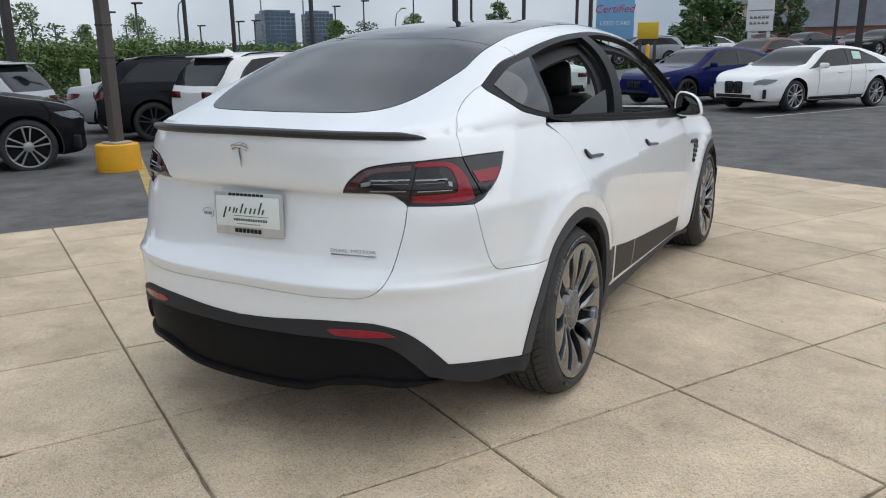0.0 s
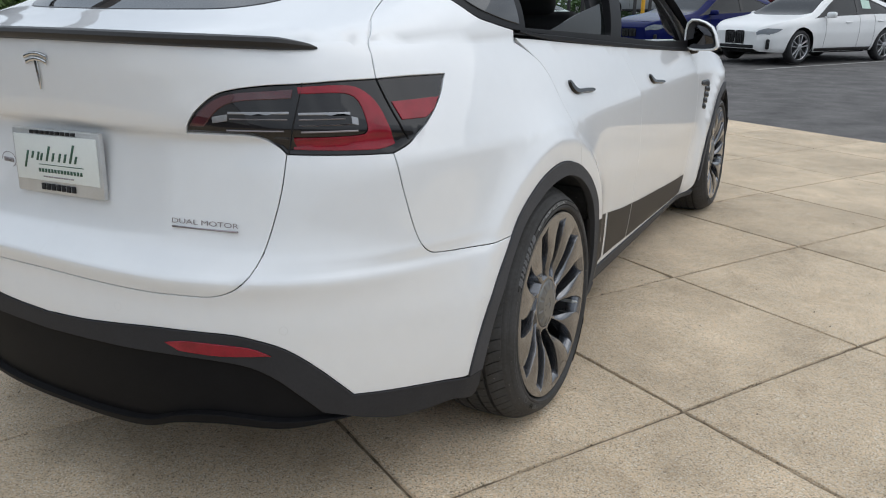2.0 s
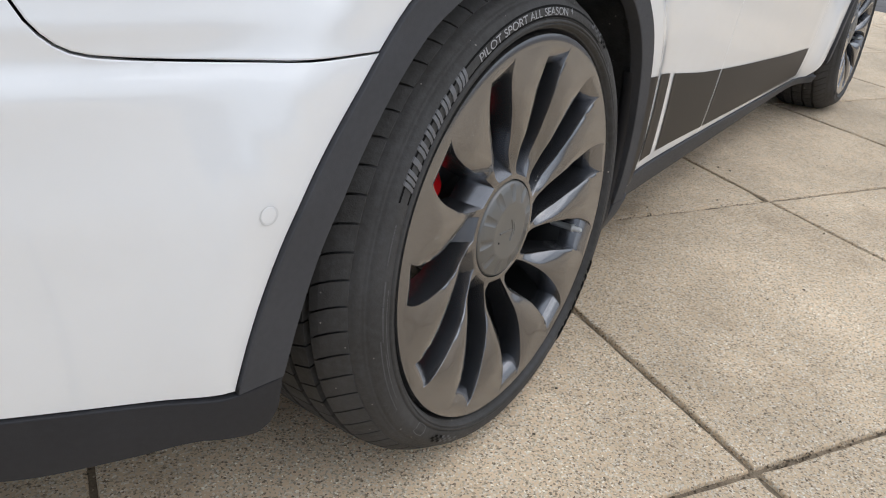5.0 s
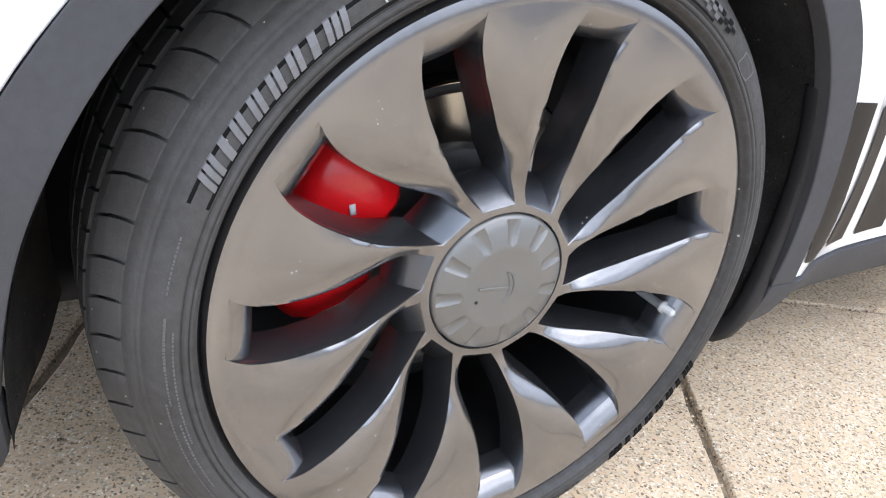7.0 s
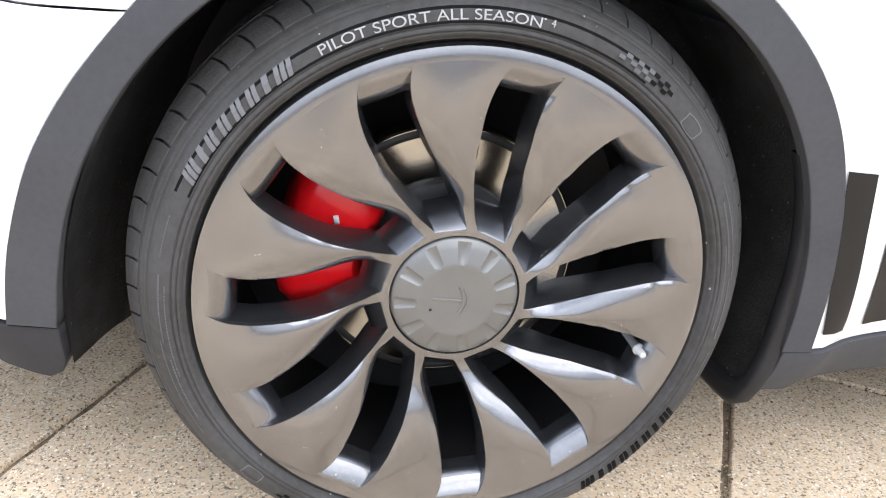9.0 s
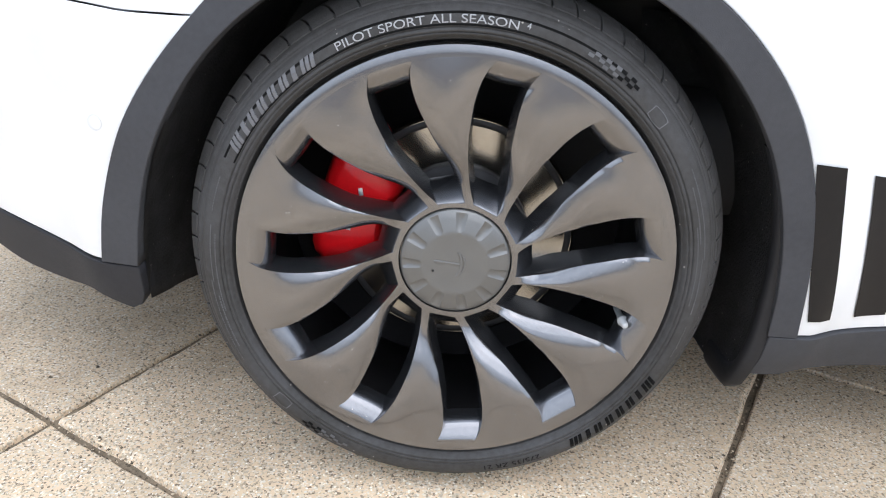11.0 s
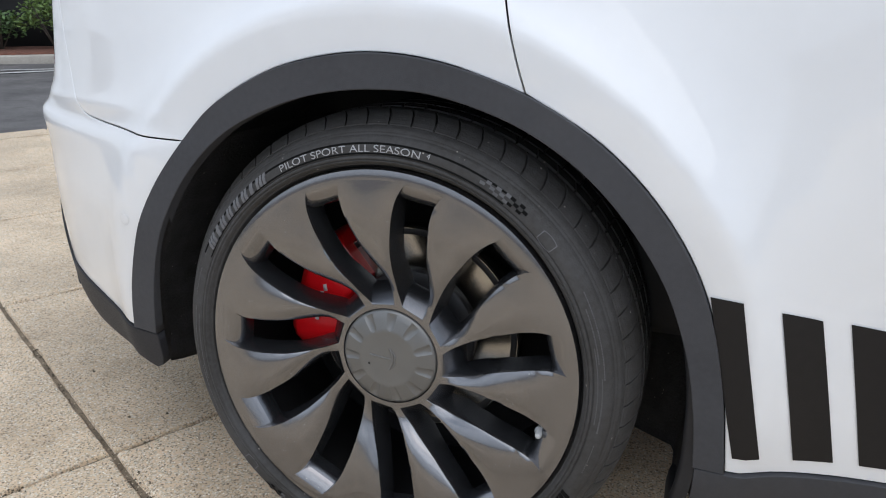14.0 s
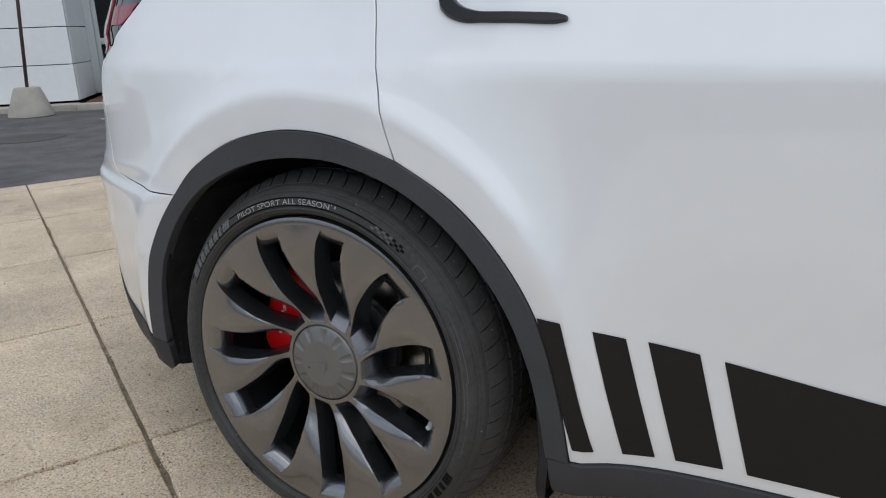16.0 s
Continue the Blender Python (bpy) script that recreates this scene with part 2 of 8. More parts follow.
def box(bm, x0, x1, y0, y1, z0, z1, bevel=0.0, m=None):
    """Adds a box, with its edges rounded by bevel."""
    vs = [bm.verts.new((x, y, z)) for x in (x0, x1) for y in (y0, y1) for z in (z0, z1)]
    fs = [bm.faces.new([vs[i] for i in q]) for q in ((0, 1, 3, 2), (4, 6, 7, 5), (0, 4, 5, 1), (2, 3, 7, 6), (0, 2, 6, 4), (1, 5, 7, 3))]
    if m is not None:
        bmesh.ops.transform(bm, matrix=m, verts=vs)
    if bevel:
        bmesh.ops.bevel(bm, geom=list({e for f in fs for e in f.edges}), offset=bevel, segments=2, profile=0.5, affect="EDGES")
    return bm


def lathe(bm, profile, steps=96, axis="x", a0=0.0, a1=2 * math.pi, centre=(0, 0, 0)):
    """Turns a profile of (along the axis, radius) round the axis."""
    closed = abs(a1 - a0 - 2 * math.pi) < 1e-6
    rings = []
    for i in range(steps if closed else steps + 1):
        a = a0 + (a1 - a0) * i / steps
        ring = []
        for h, r in profile:
            p = {"x": (h, r * math.cos(a), r * math.sin(a)), "z": (r * math.cos(a), r * math.sin(a), h), "y": (r * math.sin(a), h, r * math.cos(a))}[axis]
            ring.append(bm.verts.new((p[0] + centre[0], p[1] + centre[1], p[2] + centre[2])))
        rings.append(ring)
    n = len(rings)
    for i in range(n if closed else n - 1):
        a, b = rings[i], rings[(i + 1) % n]
        for k in range(len(profile) - 1):
            if profile[k][1] < 1e-6 and profile[k + 1][1] < 1e-6:
                continue
            bm.faces.new((a[k], a[k + 1], b[k + 1], b[k]))
    bmesh.ops.remove_doubles(bm, verts=bm.verts, dist=1e-6)
    return bm


def tube(bm, points, radius, sides=8, taper=None):
    """A round bar along the points; radius may shrink to taper."""
    pts = [Vector(p) for p in points]
    rings = []
    for i, p in enumerate(pts):
        d = (pts[min(i + 1, len(pts) - 1)] - pts[max(i - 1, 0)]).normalized()
        a = d.orthogonal().normalized() if not rings else (axis_a - d * axis_a.dot(d)).normalized()
        axis_a = a
        b = d.cross(a)
        r = radius if taper is None else radius + (taper - radius) * i / (len(pts) - 1)
        rings.append([bm.verts.new(p + (a * math.cos(k * 2 * math.pi / sides) + b * math.sin(k * 2 * math.pi / sides)) * r) for k in range(sides)])
    for u, v in zip(rings, rings[1:]):
        for k in range(sides):
            bm.faces.new((u[k], u[(k + 1) % sides], v[(k + 1) % sides], v[k]))
    bm.faces.new(rings[0][::-1])
    bm.faces.new(rings[-1])
    return bm


def pchip(xs, ys):
    """A smooth curve through the points that does not overshoot."""
    x, y = np.array(xs, float), np.array(ys, float)
    h, d = np.diff(x), np.diff(y) / np.diff(x)
    s = np.zeros(len(x))
    for i in range(1, len(x) - 1):
        if d[i - 1] * d[i] > 0:
            w1, w2 = 2 * h[i] + h[i - 1], h[i] + 2 * h[i - 1]
            s[i] = (w1 + w2) / (w1 / d[i - 1] + w2 / d[i])
    s[0], s[-1] = d[0], d[-1]

    def f(q):
        q = np.clip(np.asarray(q, float), x[0], x[-1])
        i = np.clip(np.searchsorted(x, q) - 1, 0, len(x) - 2)
        t = (q - x[i]) / h[i]
        return (2 * t**3 - 3 * t**2 + 1) * y[i] + (t**3 - 2 * t**2 + t) * h[i] * s[i] + (3 * t**2 - 2 * t**3) * y[i + 1] + (t**3 - t**2) * h[i] * s[i + 1]
    return f


def spline(points, closed=False, step=0.02):
    """A dense line through 2D points: (x, y) is passed smoothly, (x, y, 1) is a corner."""
    pts = [tuple(p) for p in points]
    n = len(pts)
    out = []
    for i in range(n if closed else n - 1):
        p1, p2 = pts[i], pts[(i + 1) % n]
        p0 = pts[(i - 1) % n] if closed or i else p1
        p3 = pts[(i + 2) % n] if closed or i + 2 < n else p2
        a, b = np.array(p1[:2]), np.array(p2[:2])
        d = b - a
        L = np.linalg.norm(d)
        ma = d if len(p1) > 2 else (b - np.array(p0[:2])) * 0.5
        mb = d if len(p2) > 2 else (np.array(p3[:2]) - a) * 0.5
        ma = ma * min(1, 1.2 * L / max(1e-9, np.linalg.norm(ma)))
        mb = mb * min(1, 1.2 * L / max(1e-9, np.linalg.norm(mb)))
        k = max(1, int(math.ceil(L / step)))
        for j in range(k):
            t = j / k
            out.append((2 * t**3 - 3 * t**2 + 1) * a + (t**3 - 2 * t**2 + t) * ma + (3 * t**2 - 2 * t**3) * b + (t**3 - t**2) * mb)
    if not closed:
        out.append(np.array(pts[-1][:2]))
    return [tuple(map(float, p)) for p in out]


def inside(poly, q):
    """Which of the points q lie in the polygon."""
    p = np.array(poly)
    a, b = p, np.roll(p, -1, 0)
    x, y = q[:, 0][:, None], q[:, 1][:, None]
    cross = (a[None, :, 1] > y) != (b[None, :, 1] > y)
    with np.errstate(divide="ignore", invalid="ignore"):
        xi = a[None, :, 0] + (y - a[None, :, 1]) * (b[None, :, 0] - a[None, :, 0]) / (b[None, :, 1] - a[None, :, 1])
    return ((x < xi) & cross).sum(1) % 2 == 1


def fill(poly, holes=(), res=0.03, more=()):
    """Triangles that fill a 2D outline with holes, with a grid of points inside and more points along folds."""
    loops = [list(poly)] + [list(h) for h in holes]
    p = np.array(poly)
    lo, hi = p.min(0), p.max(0)
    gx, gy = np.meshgrid(np.arange(lo[0] + res / 2, hi[0], res), np.arange(lo[1] + res / 2, hi[1], res))
    g = np.stack([gx.ravel(), gy.ravel()], 1)
    if len(more):
        m = np.array(more)
        far = np.array([np.min(np.hypot(m[:, 0] - q[0], m[:, 1] - q[1])) > 0.5 * res for q in g])
        g = np.concatenate([g[far], m])
    keep = inside(poly, g)
    for h in holes:
        keep &= ~inside(h, g)
    g = g[keep]
    edge = np.concatenate([np.array(l) for l in loops])
    if len(g):
        near = np.array([np.min(((edge - q) ** 2).sum(1)) for q in g])
        g = g[near > ((0.3 if len(more) else 0.45) * res) ** 2]
    verts, edges = [], []
    for l in loops:
        o = len(verts)
        verts += [Vector(q) for q in l]
        edges += [(o + i, o + (i + 1) % len(l)) for i in range(len(l))]
    verts += [Vector(q) for q in g]
    v, e, f, _, _, _ = delaunay_2d_cdt(verts, edges, [], 0, 1e-6)
    v2 = np.array([tuple(q) for q in v])
    c = np.array([(v2[a] + v2[b] + v2[d]) / 3 for a, b, d in f])
    ok = inside(poly, c)
    for h in holes:
        ok &= ~inside(h, c)
    return v2, [t for t, k in zip(f, ok) if k]

# ---------------------------------------------------------------- the car's form
# x to the car's right, y forward from the rear axle, z up from the ground
WHEELBASE, AXLE_Z = 2.891, 0.356
REAR, FRONT = 0.10, 2.70
half_width = pchip([0.18, 0.24, 0.32, 0.5, 0.65, 0.8, 0.890, 0.904, 0.925, 0.96, 1.0, 1.07, 1.15, 1.22], [0.845, 0.872, 0.886, 0.902, 0.9125, 0.9135, 0.9120, 0.9065, 0.899, 0.885, 0.869, 0.838, 0.793, 0.75])
tail_y = pchip([0.18, 0.22, 0.30, 0.42, 0.52, 0.60, 0.646, 0.653, 0.660, 0.698, 0.706, 0.74, 0.80, 0.88, 0.938, 0.946, 0.958, 0.966, 1.03, 1.1, 1.155, 1.22], [-0.90, -0.960, -0.990, -1.0, -0.999, -0.993, -1.001, -1.0, -0.989, -0.944, -0.937, -0.922, -0.908, -0.894, -0.886, -0.888, -0.908, -0.913, -0.924, -0.930, -0.925, -0.87])
nose_y = pchip([0.18, 0.3, 0.5, 0.65, 0.75, 0.95, 1.1], [3.62, 3.70, 3.73, 3.72, 3.69, 3.55, 3.4])
corner_n = pchip([0.18, 0.45, 0.655, 0.70, 0.85, 0.95, 1.07, 1.2], [3.2, 3.2, 3.3, 3.6, 3.7, 3.5, 3.04, 3.0])
belt_z = pchip([-1.0, -0.7, -0.3, 0.0, 0.4, 1.0, 1.6, 2.3, 2.75, 3.2, 3.5, 3.75], [1.157, 1.152, 1.145, 1.13, 1.105, 1.07, 1.04, 1.005, 0.985, 0.9, 0.8, 0.68])
roof_z = pchip([-1.0, -0.93, -0.75, -0.62, -0.26, 0.0, 0.4, 0.8, 1.35, 1.8, 2.12, 2.75, 2.95, 3.3, 3.55, 3.75], [1.16, 1.165, 1.2, 1.237, 1.38, 1.478, 1.548, 1.583, 1.6, 1.583, 1.48, 1.035, 1.0, 0.935, 0.835, 0.69])


SWELL = pchip([0.0, 0.44, 0.490, 0.504, 0.512, 0.524, 0.545, 0.59, 0.65, 0.74, 3.0], [0.038, 0.0405, 0.0430, 0.0432, 0.0405, 0.0335, 0.0235, 0.0115, 0.0032, 0.0, 0.0])


def ease(f):
    f = np.clip(f, 0, 1)
    return f * f * (3 - 2 * f)


def flare(y, z):
    """The swell of the body round the wheels: a flat lip that breaks off into the flank."""
    out = 0.0
    for wy in (0.0, WHEELBASE):
        r = np.sqrt((y - wy) ** 2 + (z - 0.353) ** 2)
        out = out + SWELL(np.minimum(r, 2.9)) * (1 - 0.25 * np.clip((z - 0.6) / 0.4, 0, 1))
    return out


def build_shell(rows=150, up=34, turn=72, along=170):
    """The right half of the body as a grid: rows from the sill to the roof, columns from the tail round the side to the nose."""
    phi = np.linspace(0, math.pi / 2, turn)
    run = np.linspace(0, 1, along)[1:-1]
    cols = turn * 2 + len(run)

    def ring(z):
        """One plan outline; z is an array of a height per column."""
        w, ty, ny, n = half_width(z), tail_y(z), nose_y(z), corner_n(z)
        x, y = np.empty(cols), np.empty(cols)
        a = slice(0, turn)
        x[a] = w[a] * np.sin(phi) ** (2 / n[a])
        y[a] = REAR - (REAR - ty[a]) * np.cos(phi) ** (2 / 3.2)
        b = slice(turn, turn + len(run))
        x[b], y[b] = w[b], REAR + (FRONT - REAR) * run
        c = slice(turn + len(run), cols)
        x[c] = w[c] * np.cos(phi) ** (2 / 2.6)
        y[c] = FRONT + (ny[c] - FRONT) * np.sin(phi) ** (2 / 2.6)
        return x, y
    top_z = np.full(cols, 1.06)
    for _ in range(6):
        x, y = ring(top_z)
        top_z = belt_z(y)
    P = np.empty((rows + up, cols, 3))
    for i in range(rows):
        f = i / (rows - 1)
        z = 0.18 + (top_z - 0.18) * f
        x, y = ring(z)
        side = np.clip(x / np.maximum(half_width(z), 1e-6), 0, 1) ** 4
        low = 0.0195 * ease((-y - 0.12) / 0.25) * np.clip((0.68 - z) / 0.16, 0, 1) + 0.006 * ease((-y - 0.30) / 0.25) * np.clip((0.662 - z) / 0.022, 0, 1)
        fold = -0.003 * np.clip((-y - 0.32) / 0.3, 0, 1) * np.clip((z - 0.646) / 0.02, 0, 1) * np.clip((0.94 - z) / 0.27, 0, 1)
        bulge = 0.014 * np.exp(-((y + 0.60) / 0.17) ** 2) * np.clip((z - 0.655) / 0.035, 0, 1) * np.clip((1.07 - z) / 0.15, 0, 1)
        # the corner of the deck rolls over softly
        e = np.clip((z - (top_z - 0.10)) / 0.10, 0, 1)
        inset = 0.015 * (1 - np.sqrt(np.maximum(0.0, 1 - e * e))) * np.clip((-y - 0.30) / 0.25, 0, 1) * np.clip((x - 0.42) / 0.18, 0, 1)
        P[i, :, 0], P[i, :, 1], P[i, :, 2] = x + (flare(y, z) + low + fold + bulge) * side - inset * 0.8, y + inset * 0.6, z
    xs, ys, zs = P[rows - 1, :, 0].copy(), P[rows - 1, :, 1].copy(), P[rows - 1, :, 2].copy()
    zr = np.maximum(roof_z(ys), zs + 0.004)
    for j in range(up):
        s = math.sin((j + 1) / up * math.pi / 2)
        tau = s ** 1.5
        k = (max(0.0, 1 - tau ** 1.8)) ** (1 / 3.2)
        if j == up - 1:
            k, tau = 0.0, 1.0
        P[rows + j, :, 0], P[rows + j, :, 1], P[rows + j, :, 2] = xs * k, ys, zs + (zr - zs) * tau
    return P


SHELL = build_shell()
SR, SC = SHELL.shape[:2]


def grid_normals(P):
    du, dv = np.gradient(P, axis=1), np.gradient(P, axis=0)
    n = np.cross(du, dv)
    n /= np.maximum(np.linalg.norm(n, axis=2, keepdims=True), 1e-9)
    n[:, 0] = n[:, 1] * (0, 1, 1)
    n[:, -1] = n[:, -2] * (0, 1, 1)
    n[-1] = n[-2] * (0, 1, 1)
    return n / np.maximum(np.linalg.norm(n, axis=2, keepdims=True), 1e-9)


SHELL_N = grid_normals(SHELL)
_verts = [Vector(p) for p in SHELL.reshape(-1, 3)] + [Vector((-p[0], p[1], p[2])) for p in SHELL.reshape(-1, 3)]
_nrm = np.concatenate([SHELL_N.reshape(-1, 3), SHELL_N.reshape(-1, 3) * (-1, 1, 1)])
_tris = []
for i in range(SR - 1):
    for j in range(SC - 1):
        a = i * SC + j
        for o, q in ((0, (a, a + 1, a + SC + 1, a + SC)), (SR * SC, (a + SC, a + SC + 1, a + 1, a))):
            q = [v + o for v in q]
            _tris += [(q[0], q[1], q[2]), (q[0], q[2], q[3])]
BODY = BVHTree.FromPolygons(_verts, _tris)
_V = np.array([tuple(v) for v in _verts])


def drop_on(origin, way):
    """The first point of the body along a ray, and the smooth normal there."""
    hit, n, i, _ = BODY.ray_cast(Vector(origin), Vector(way))
    if hit is None:
        hit, n, i, _ = BODY.find_nearest(Vector(origin) + Vector(way) * 0.8)
    a, b, c = (_V[k] for k in _tris[i])
    p = np.array(hit)
    m = np.stack([b - a, c - a], 1)
    w, *_ = np.linalg.lstsq(m, p - a, rcond=None)
    w = np.clip([1 - w[0] - w[1], w[0], w[1]], 0, 1)
    n = sum(w[k] * _nrm[_tris[i][k]] for k in range(3))
    return p, n / np.linalg.norm(n)


CORNER = (0.45, -0.45)


def by_wrap(u, z):
    """u is y along the side, runs on round the rear corner, and ends at the middle of the tail."""
    if u >= CORNER[1]:
        return drop_on((1.6, u, z), (-1, 0, 0))
    a = (CORNER[1] - u) / 0.5
    if a < math.pi / 2:
        d = Vector((math.cos(a), -math.sin(a), 0))
        return drop_on((CORNER[0] + d.x * 1.1, CORNER[1] + d.y * 1.1, z), -d)
    x = CORNER[0] - (CORNER[1] - u - 0.25 * math.pi)
    return drop_on((max(x, 0.0006), -1.8, z), (0, 1, 0))


U_MID = CORNER[1] - 0.25 * math.pi - CORNER[0]


def rear_u(x):
    """The wrap coordinate of a place on the tail."""
    return U_MID + x


def by_top(x, y):
    return drop_on((max(x, 0.0006), y, 2.5), (0, 0, -1))


ROLL = (0.2, 1.0, 0.8)


def by_roll(y, s):
    """s runs from the belt over the roof rail, 0.8 m to the radian."""
    a = s / ROLL[2]
    d = Vector((math.cos(a), 0, math.sin(a)))
    return drop_on((ROLL[0] + d.x * 1.5, y, ROLL[1] + d.z * 1.5), -d)


# ---------------------------------------------------------------- body panels
def panel_data(outline, proj, holes=(), off=0.0, thick=0.012, res=0.03, gap=0.0012, more=()):
    """One piece of the body's skin inside an outline: its points, faces and corner normals, with a rounded edge turned inwards."""
    v2, tris = fill(outline, holes, res, more)
    V, N = [], []
    for q in v2:
        p, n = proj(q[0], q[1])
        V.append(p + n * off)
        N.append(n)
    V, N = np.array(V), np.array(N)
    faces, normals = [], []
    used = {}
    for t in tris:
        a, b, c = t
        if np.dot(np.cross(V[b] - V[a], V[c] - V[a]), N[a] + N[b] + N[c]) < 0:
            a, b, c = a, c, b
        faces.append((a, b, c))
        normals.append([N[a], N[b], N[c]])
        for e in ((a, b), (b, c), (c, a)):
            used[e] = used.get(e, 0) + 1
    rim = {}
    for a, b in used:
        if (b, a) not in used:
            rim[a] = b
    before = {b: a for a, b in rim.items()}
    out = {}
    for a in rim:
        t = V[rim[a]] - V[before.get(a, a)]
        o = np.cross(t, N[a])
        out[a] = o / max(1e-9, np.linalg.norm(o))
    V = list(V)
    if thick:
        b1, b2 = {}, {}
        middle = {a for a in rim if abs(V[a][0]) < 0.004}
        rim = {a: b for a, b in rim.items() if not (a in middle and b in middle)}
        ends = set(rim) | set(rim.values())
        for a in ends:
            if a not in out:
                out[a] = np.zeros(3)
            if a in middle:
                out[a] = out[a] * (0, 1, 1)
            p = np.array(V[a])
            V[a] = p - out[a] * (gap + 0.0016)
            b1[a], b2[a] = len(V), len(V) + 1
            V += [p - out[a] * gap - N[a] * 0.0016, p - out[a] * gap - N[a] * thick]
        for a, b in rim.items():
            if b not in b1:
                continue
            m1 = [(N[a] * 0.6 + out[a] * 0.8), (N[b] * 0.6 + out[b] * 0.8)]
            faces.append((b, a, b1[a], b1[b]))
            normals.append([N[b], N[a], m1[0], m1[1]])
            faces.append((b1[b], b1[a], b2[a], b2[b]))
            normals.append([out[b], out[a], out[a], out[b]])
    return V, faces, normals


def skin(name, pieces, mat, parent, label="", both=False, left=False):
    """A body part from pieces (see panel_data). both: one part across the middle; left: its mirror image."""
    V, F, Nn = [], [], []
    for sx in ((1, -1) if both else (-1,) if left else (1,)):
        for v, f, n in pieces:
            o = len(V)
            for p in v:
                x = p[0]
                if both and abs(x) < 0.006:
                    x = 0.0
                V.append((x * sx, p[1], p[2]))
            for t, m in zip(f, n):
                if sx < 0:
                    F.append(tuple(o + i for i in t[::-1]))
                    Nn += [(-q[0], q[1], q[2]) for q in m[::-1]]
                else:
                    F.append(tuple(o + i for i in t))
                    Nn += [tuple(q) for q in m]
    me = bpy.data.meshes.new(name)
    me.from_pydata(V, [], F)
    me.materials.append(mat)
    me.polygons.foreach_set("use_smooth", [True] * len(F))
    Nn = np.array(Nn)
    Nn /= np.maximum(np.linalg.norm(Nn, axis=1, keepdims=True), 1e-9)
    if len(Nn) == len(me.loops):
        me.normals_split_custom_set([tuple(q) for q in Nn])
    ob = new(name, me)
    ob.parent = parent
    if label:
        ob["label"] = label
    return ob


def pair(name, pieces, mat, parent, label=""):
    """The same part on the right and on the left side."""
    return skin(name, pieces, mat, parent, label), skin(name, pieces, mat, parent, label, left=True)


def by_side(y, z):
    return drop_on((1.6, y, z), (-1, 0, 0))


def by_front(x, z):
    return drop_on((max(x, 0.0006), 4.6, z), (0, -1, 0))


# ---------------------------------------------------------------- the white car
CLEAR_PANE = glass("clear_pane", (0.84, 0.90, 0.88), ior=1.0)
LAMP_RED = material("lamp_red", (0.24, 0.006, 0.018), 0.12, coat=0.4, spec=0.3, vary=0.25, scale=25)
LAMP_DARK = material("lamp_dark", (0.008, 0.007, 0.008), 0.06, coat=0.5, spec=0.3)
LAMP_SILVER = material("lamp_silver", (0.30, 0.30, 0.31), 0.22, metal=0.6, coat=0.6, vary=0.2, scale=40)
STICKER = material("black_vinyl", (0.015, 0.014, 0.014), 0.42, spec=0.22, vary=0.12, scale=6)
WINDOW_BLACK = material("window_black", (0.007, 0.007, 0.008), 0.45, spec=0.14, vary=0.15, scale=12)
MIRROR_DARK = material("mirror_glass", (0.07, 0.07, 0.075), 0.05, metal=1.0)
LAMP_DEEP = material("lamp_deep_red", (0.060, 0.003, 0.008), 0.08, coat=1.0, vary=0.3, scale=25)
CHROME = material("chrome", (0.62, 0.62, 0.62), 0.10, metal=1.0)
CARBON = material("spoiler_black", (0.022, 0.021, 0.021), 0.4, vary=0.2, scale=60, spec=0.35)
SEAT = material("black_seat", (0.014, 0.014, 0.015), 0.65, vary=0.2, scale=8)
PLATE_WHITE = material("plate_white", (0.74, 0.77, 0.74), 0.4, vary=0.03)
PLATE_FRAME = material("plate_frame_grey", (0.55, 0.56, 0.56), 0.32, metal=0.4, vary=0.1, scale=30)
PLATE_GREEN = material("plate_green", (0.03, 0.09, 0.055), 0.5)
FRAME_GREY = material("frame_grey", (0.42, 0.43, 0.43), 0.3, metal=0.7, vary=0.1, scale=30)
MARK_GREY = material("mark_grey", (0.62, 0.63, 0.63), 0.4)
MARK_DARK = material("mark_dark", (0.30, 0.27, 0.28), 0.3, metal=0.6)

car = empty("car", label="white five-door electric hatchback with black cladding on concrete slabs", category="car")
ARCH_OUT = [(-0.487, 0.320), (-0.473, 0.383), (-0.455, 0.44), (-0.424, 0.515), (-0.380, 0.585), (-0.319, 0.657), (-0.261, 0.712), (-0.170, 0.762), (-0.085, 0.786), (0.0, 0.794), (0.092, 0.783), (0.194, 0.751), (0.292, 0.694), (0.372, 0.615), (0.428, 0.518), (0.461, 0.396), (0.478, 0.263)]
ARCH_IN = [(-0.430, 0.320), (-0.417, 0.39), (-0.394, 0.47), (-0.356, 0.548), (-0.305, 0.618), (-0.240, 0.676), (-0.16, 0.716), (-0.082, 0.739), (0.0, 0.748), (0.089, 0.742), (0.198, 0.706), (0.293, 0.640), (0.368, 0.545), (0.410, 0.445), (0.430, 0.35), (0.438, 0.263)]
SEAM = [(-0.319, 0.657), (-0.44, 0.659), (-0.596, 0.669), (-0.635, 0.687), (-0.661, 0.728), (-0.694, 0.825), (-0.715, 0.912)]
LAMP_BASE = [(-0.715, 0.912), (-0.867, 0.914), (-1.018, 0.917)]
HATCH_LOW = [(-1.018, 0.917), (-1.029, 0.849), (-1.052, 0.774), (-1.088, 0.682), (-1.123, 0.639), (-1.18, 0.615), (-1.26, 0.611), (-1.343, 0.609), (-1.484, 0.610), (U_MID, 0.612)]
BLACK_TOP = [(U_MID, 0.500), (-1.55, 0.507), (-1.339, 0.526), (-1.158, 0.527), (-1.085, 0.513), (-1.028, 0.492), (-0.978, 0.460), (-0.925, 0.416), (-0.860, 0.356)]
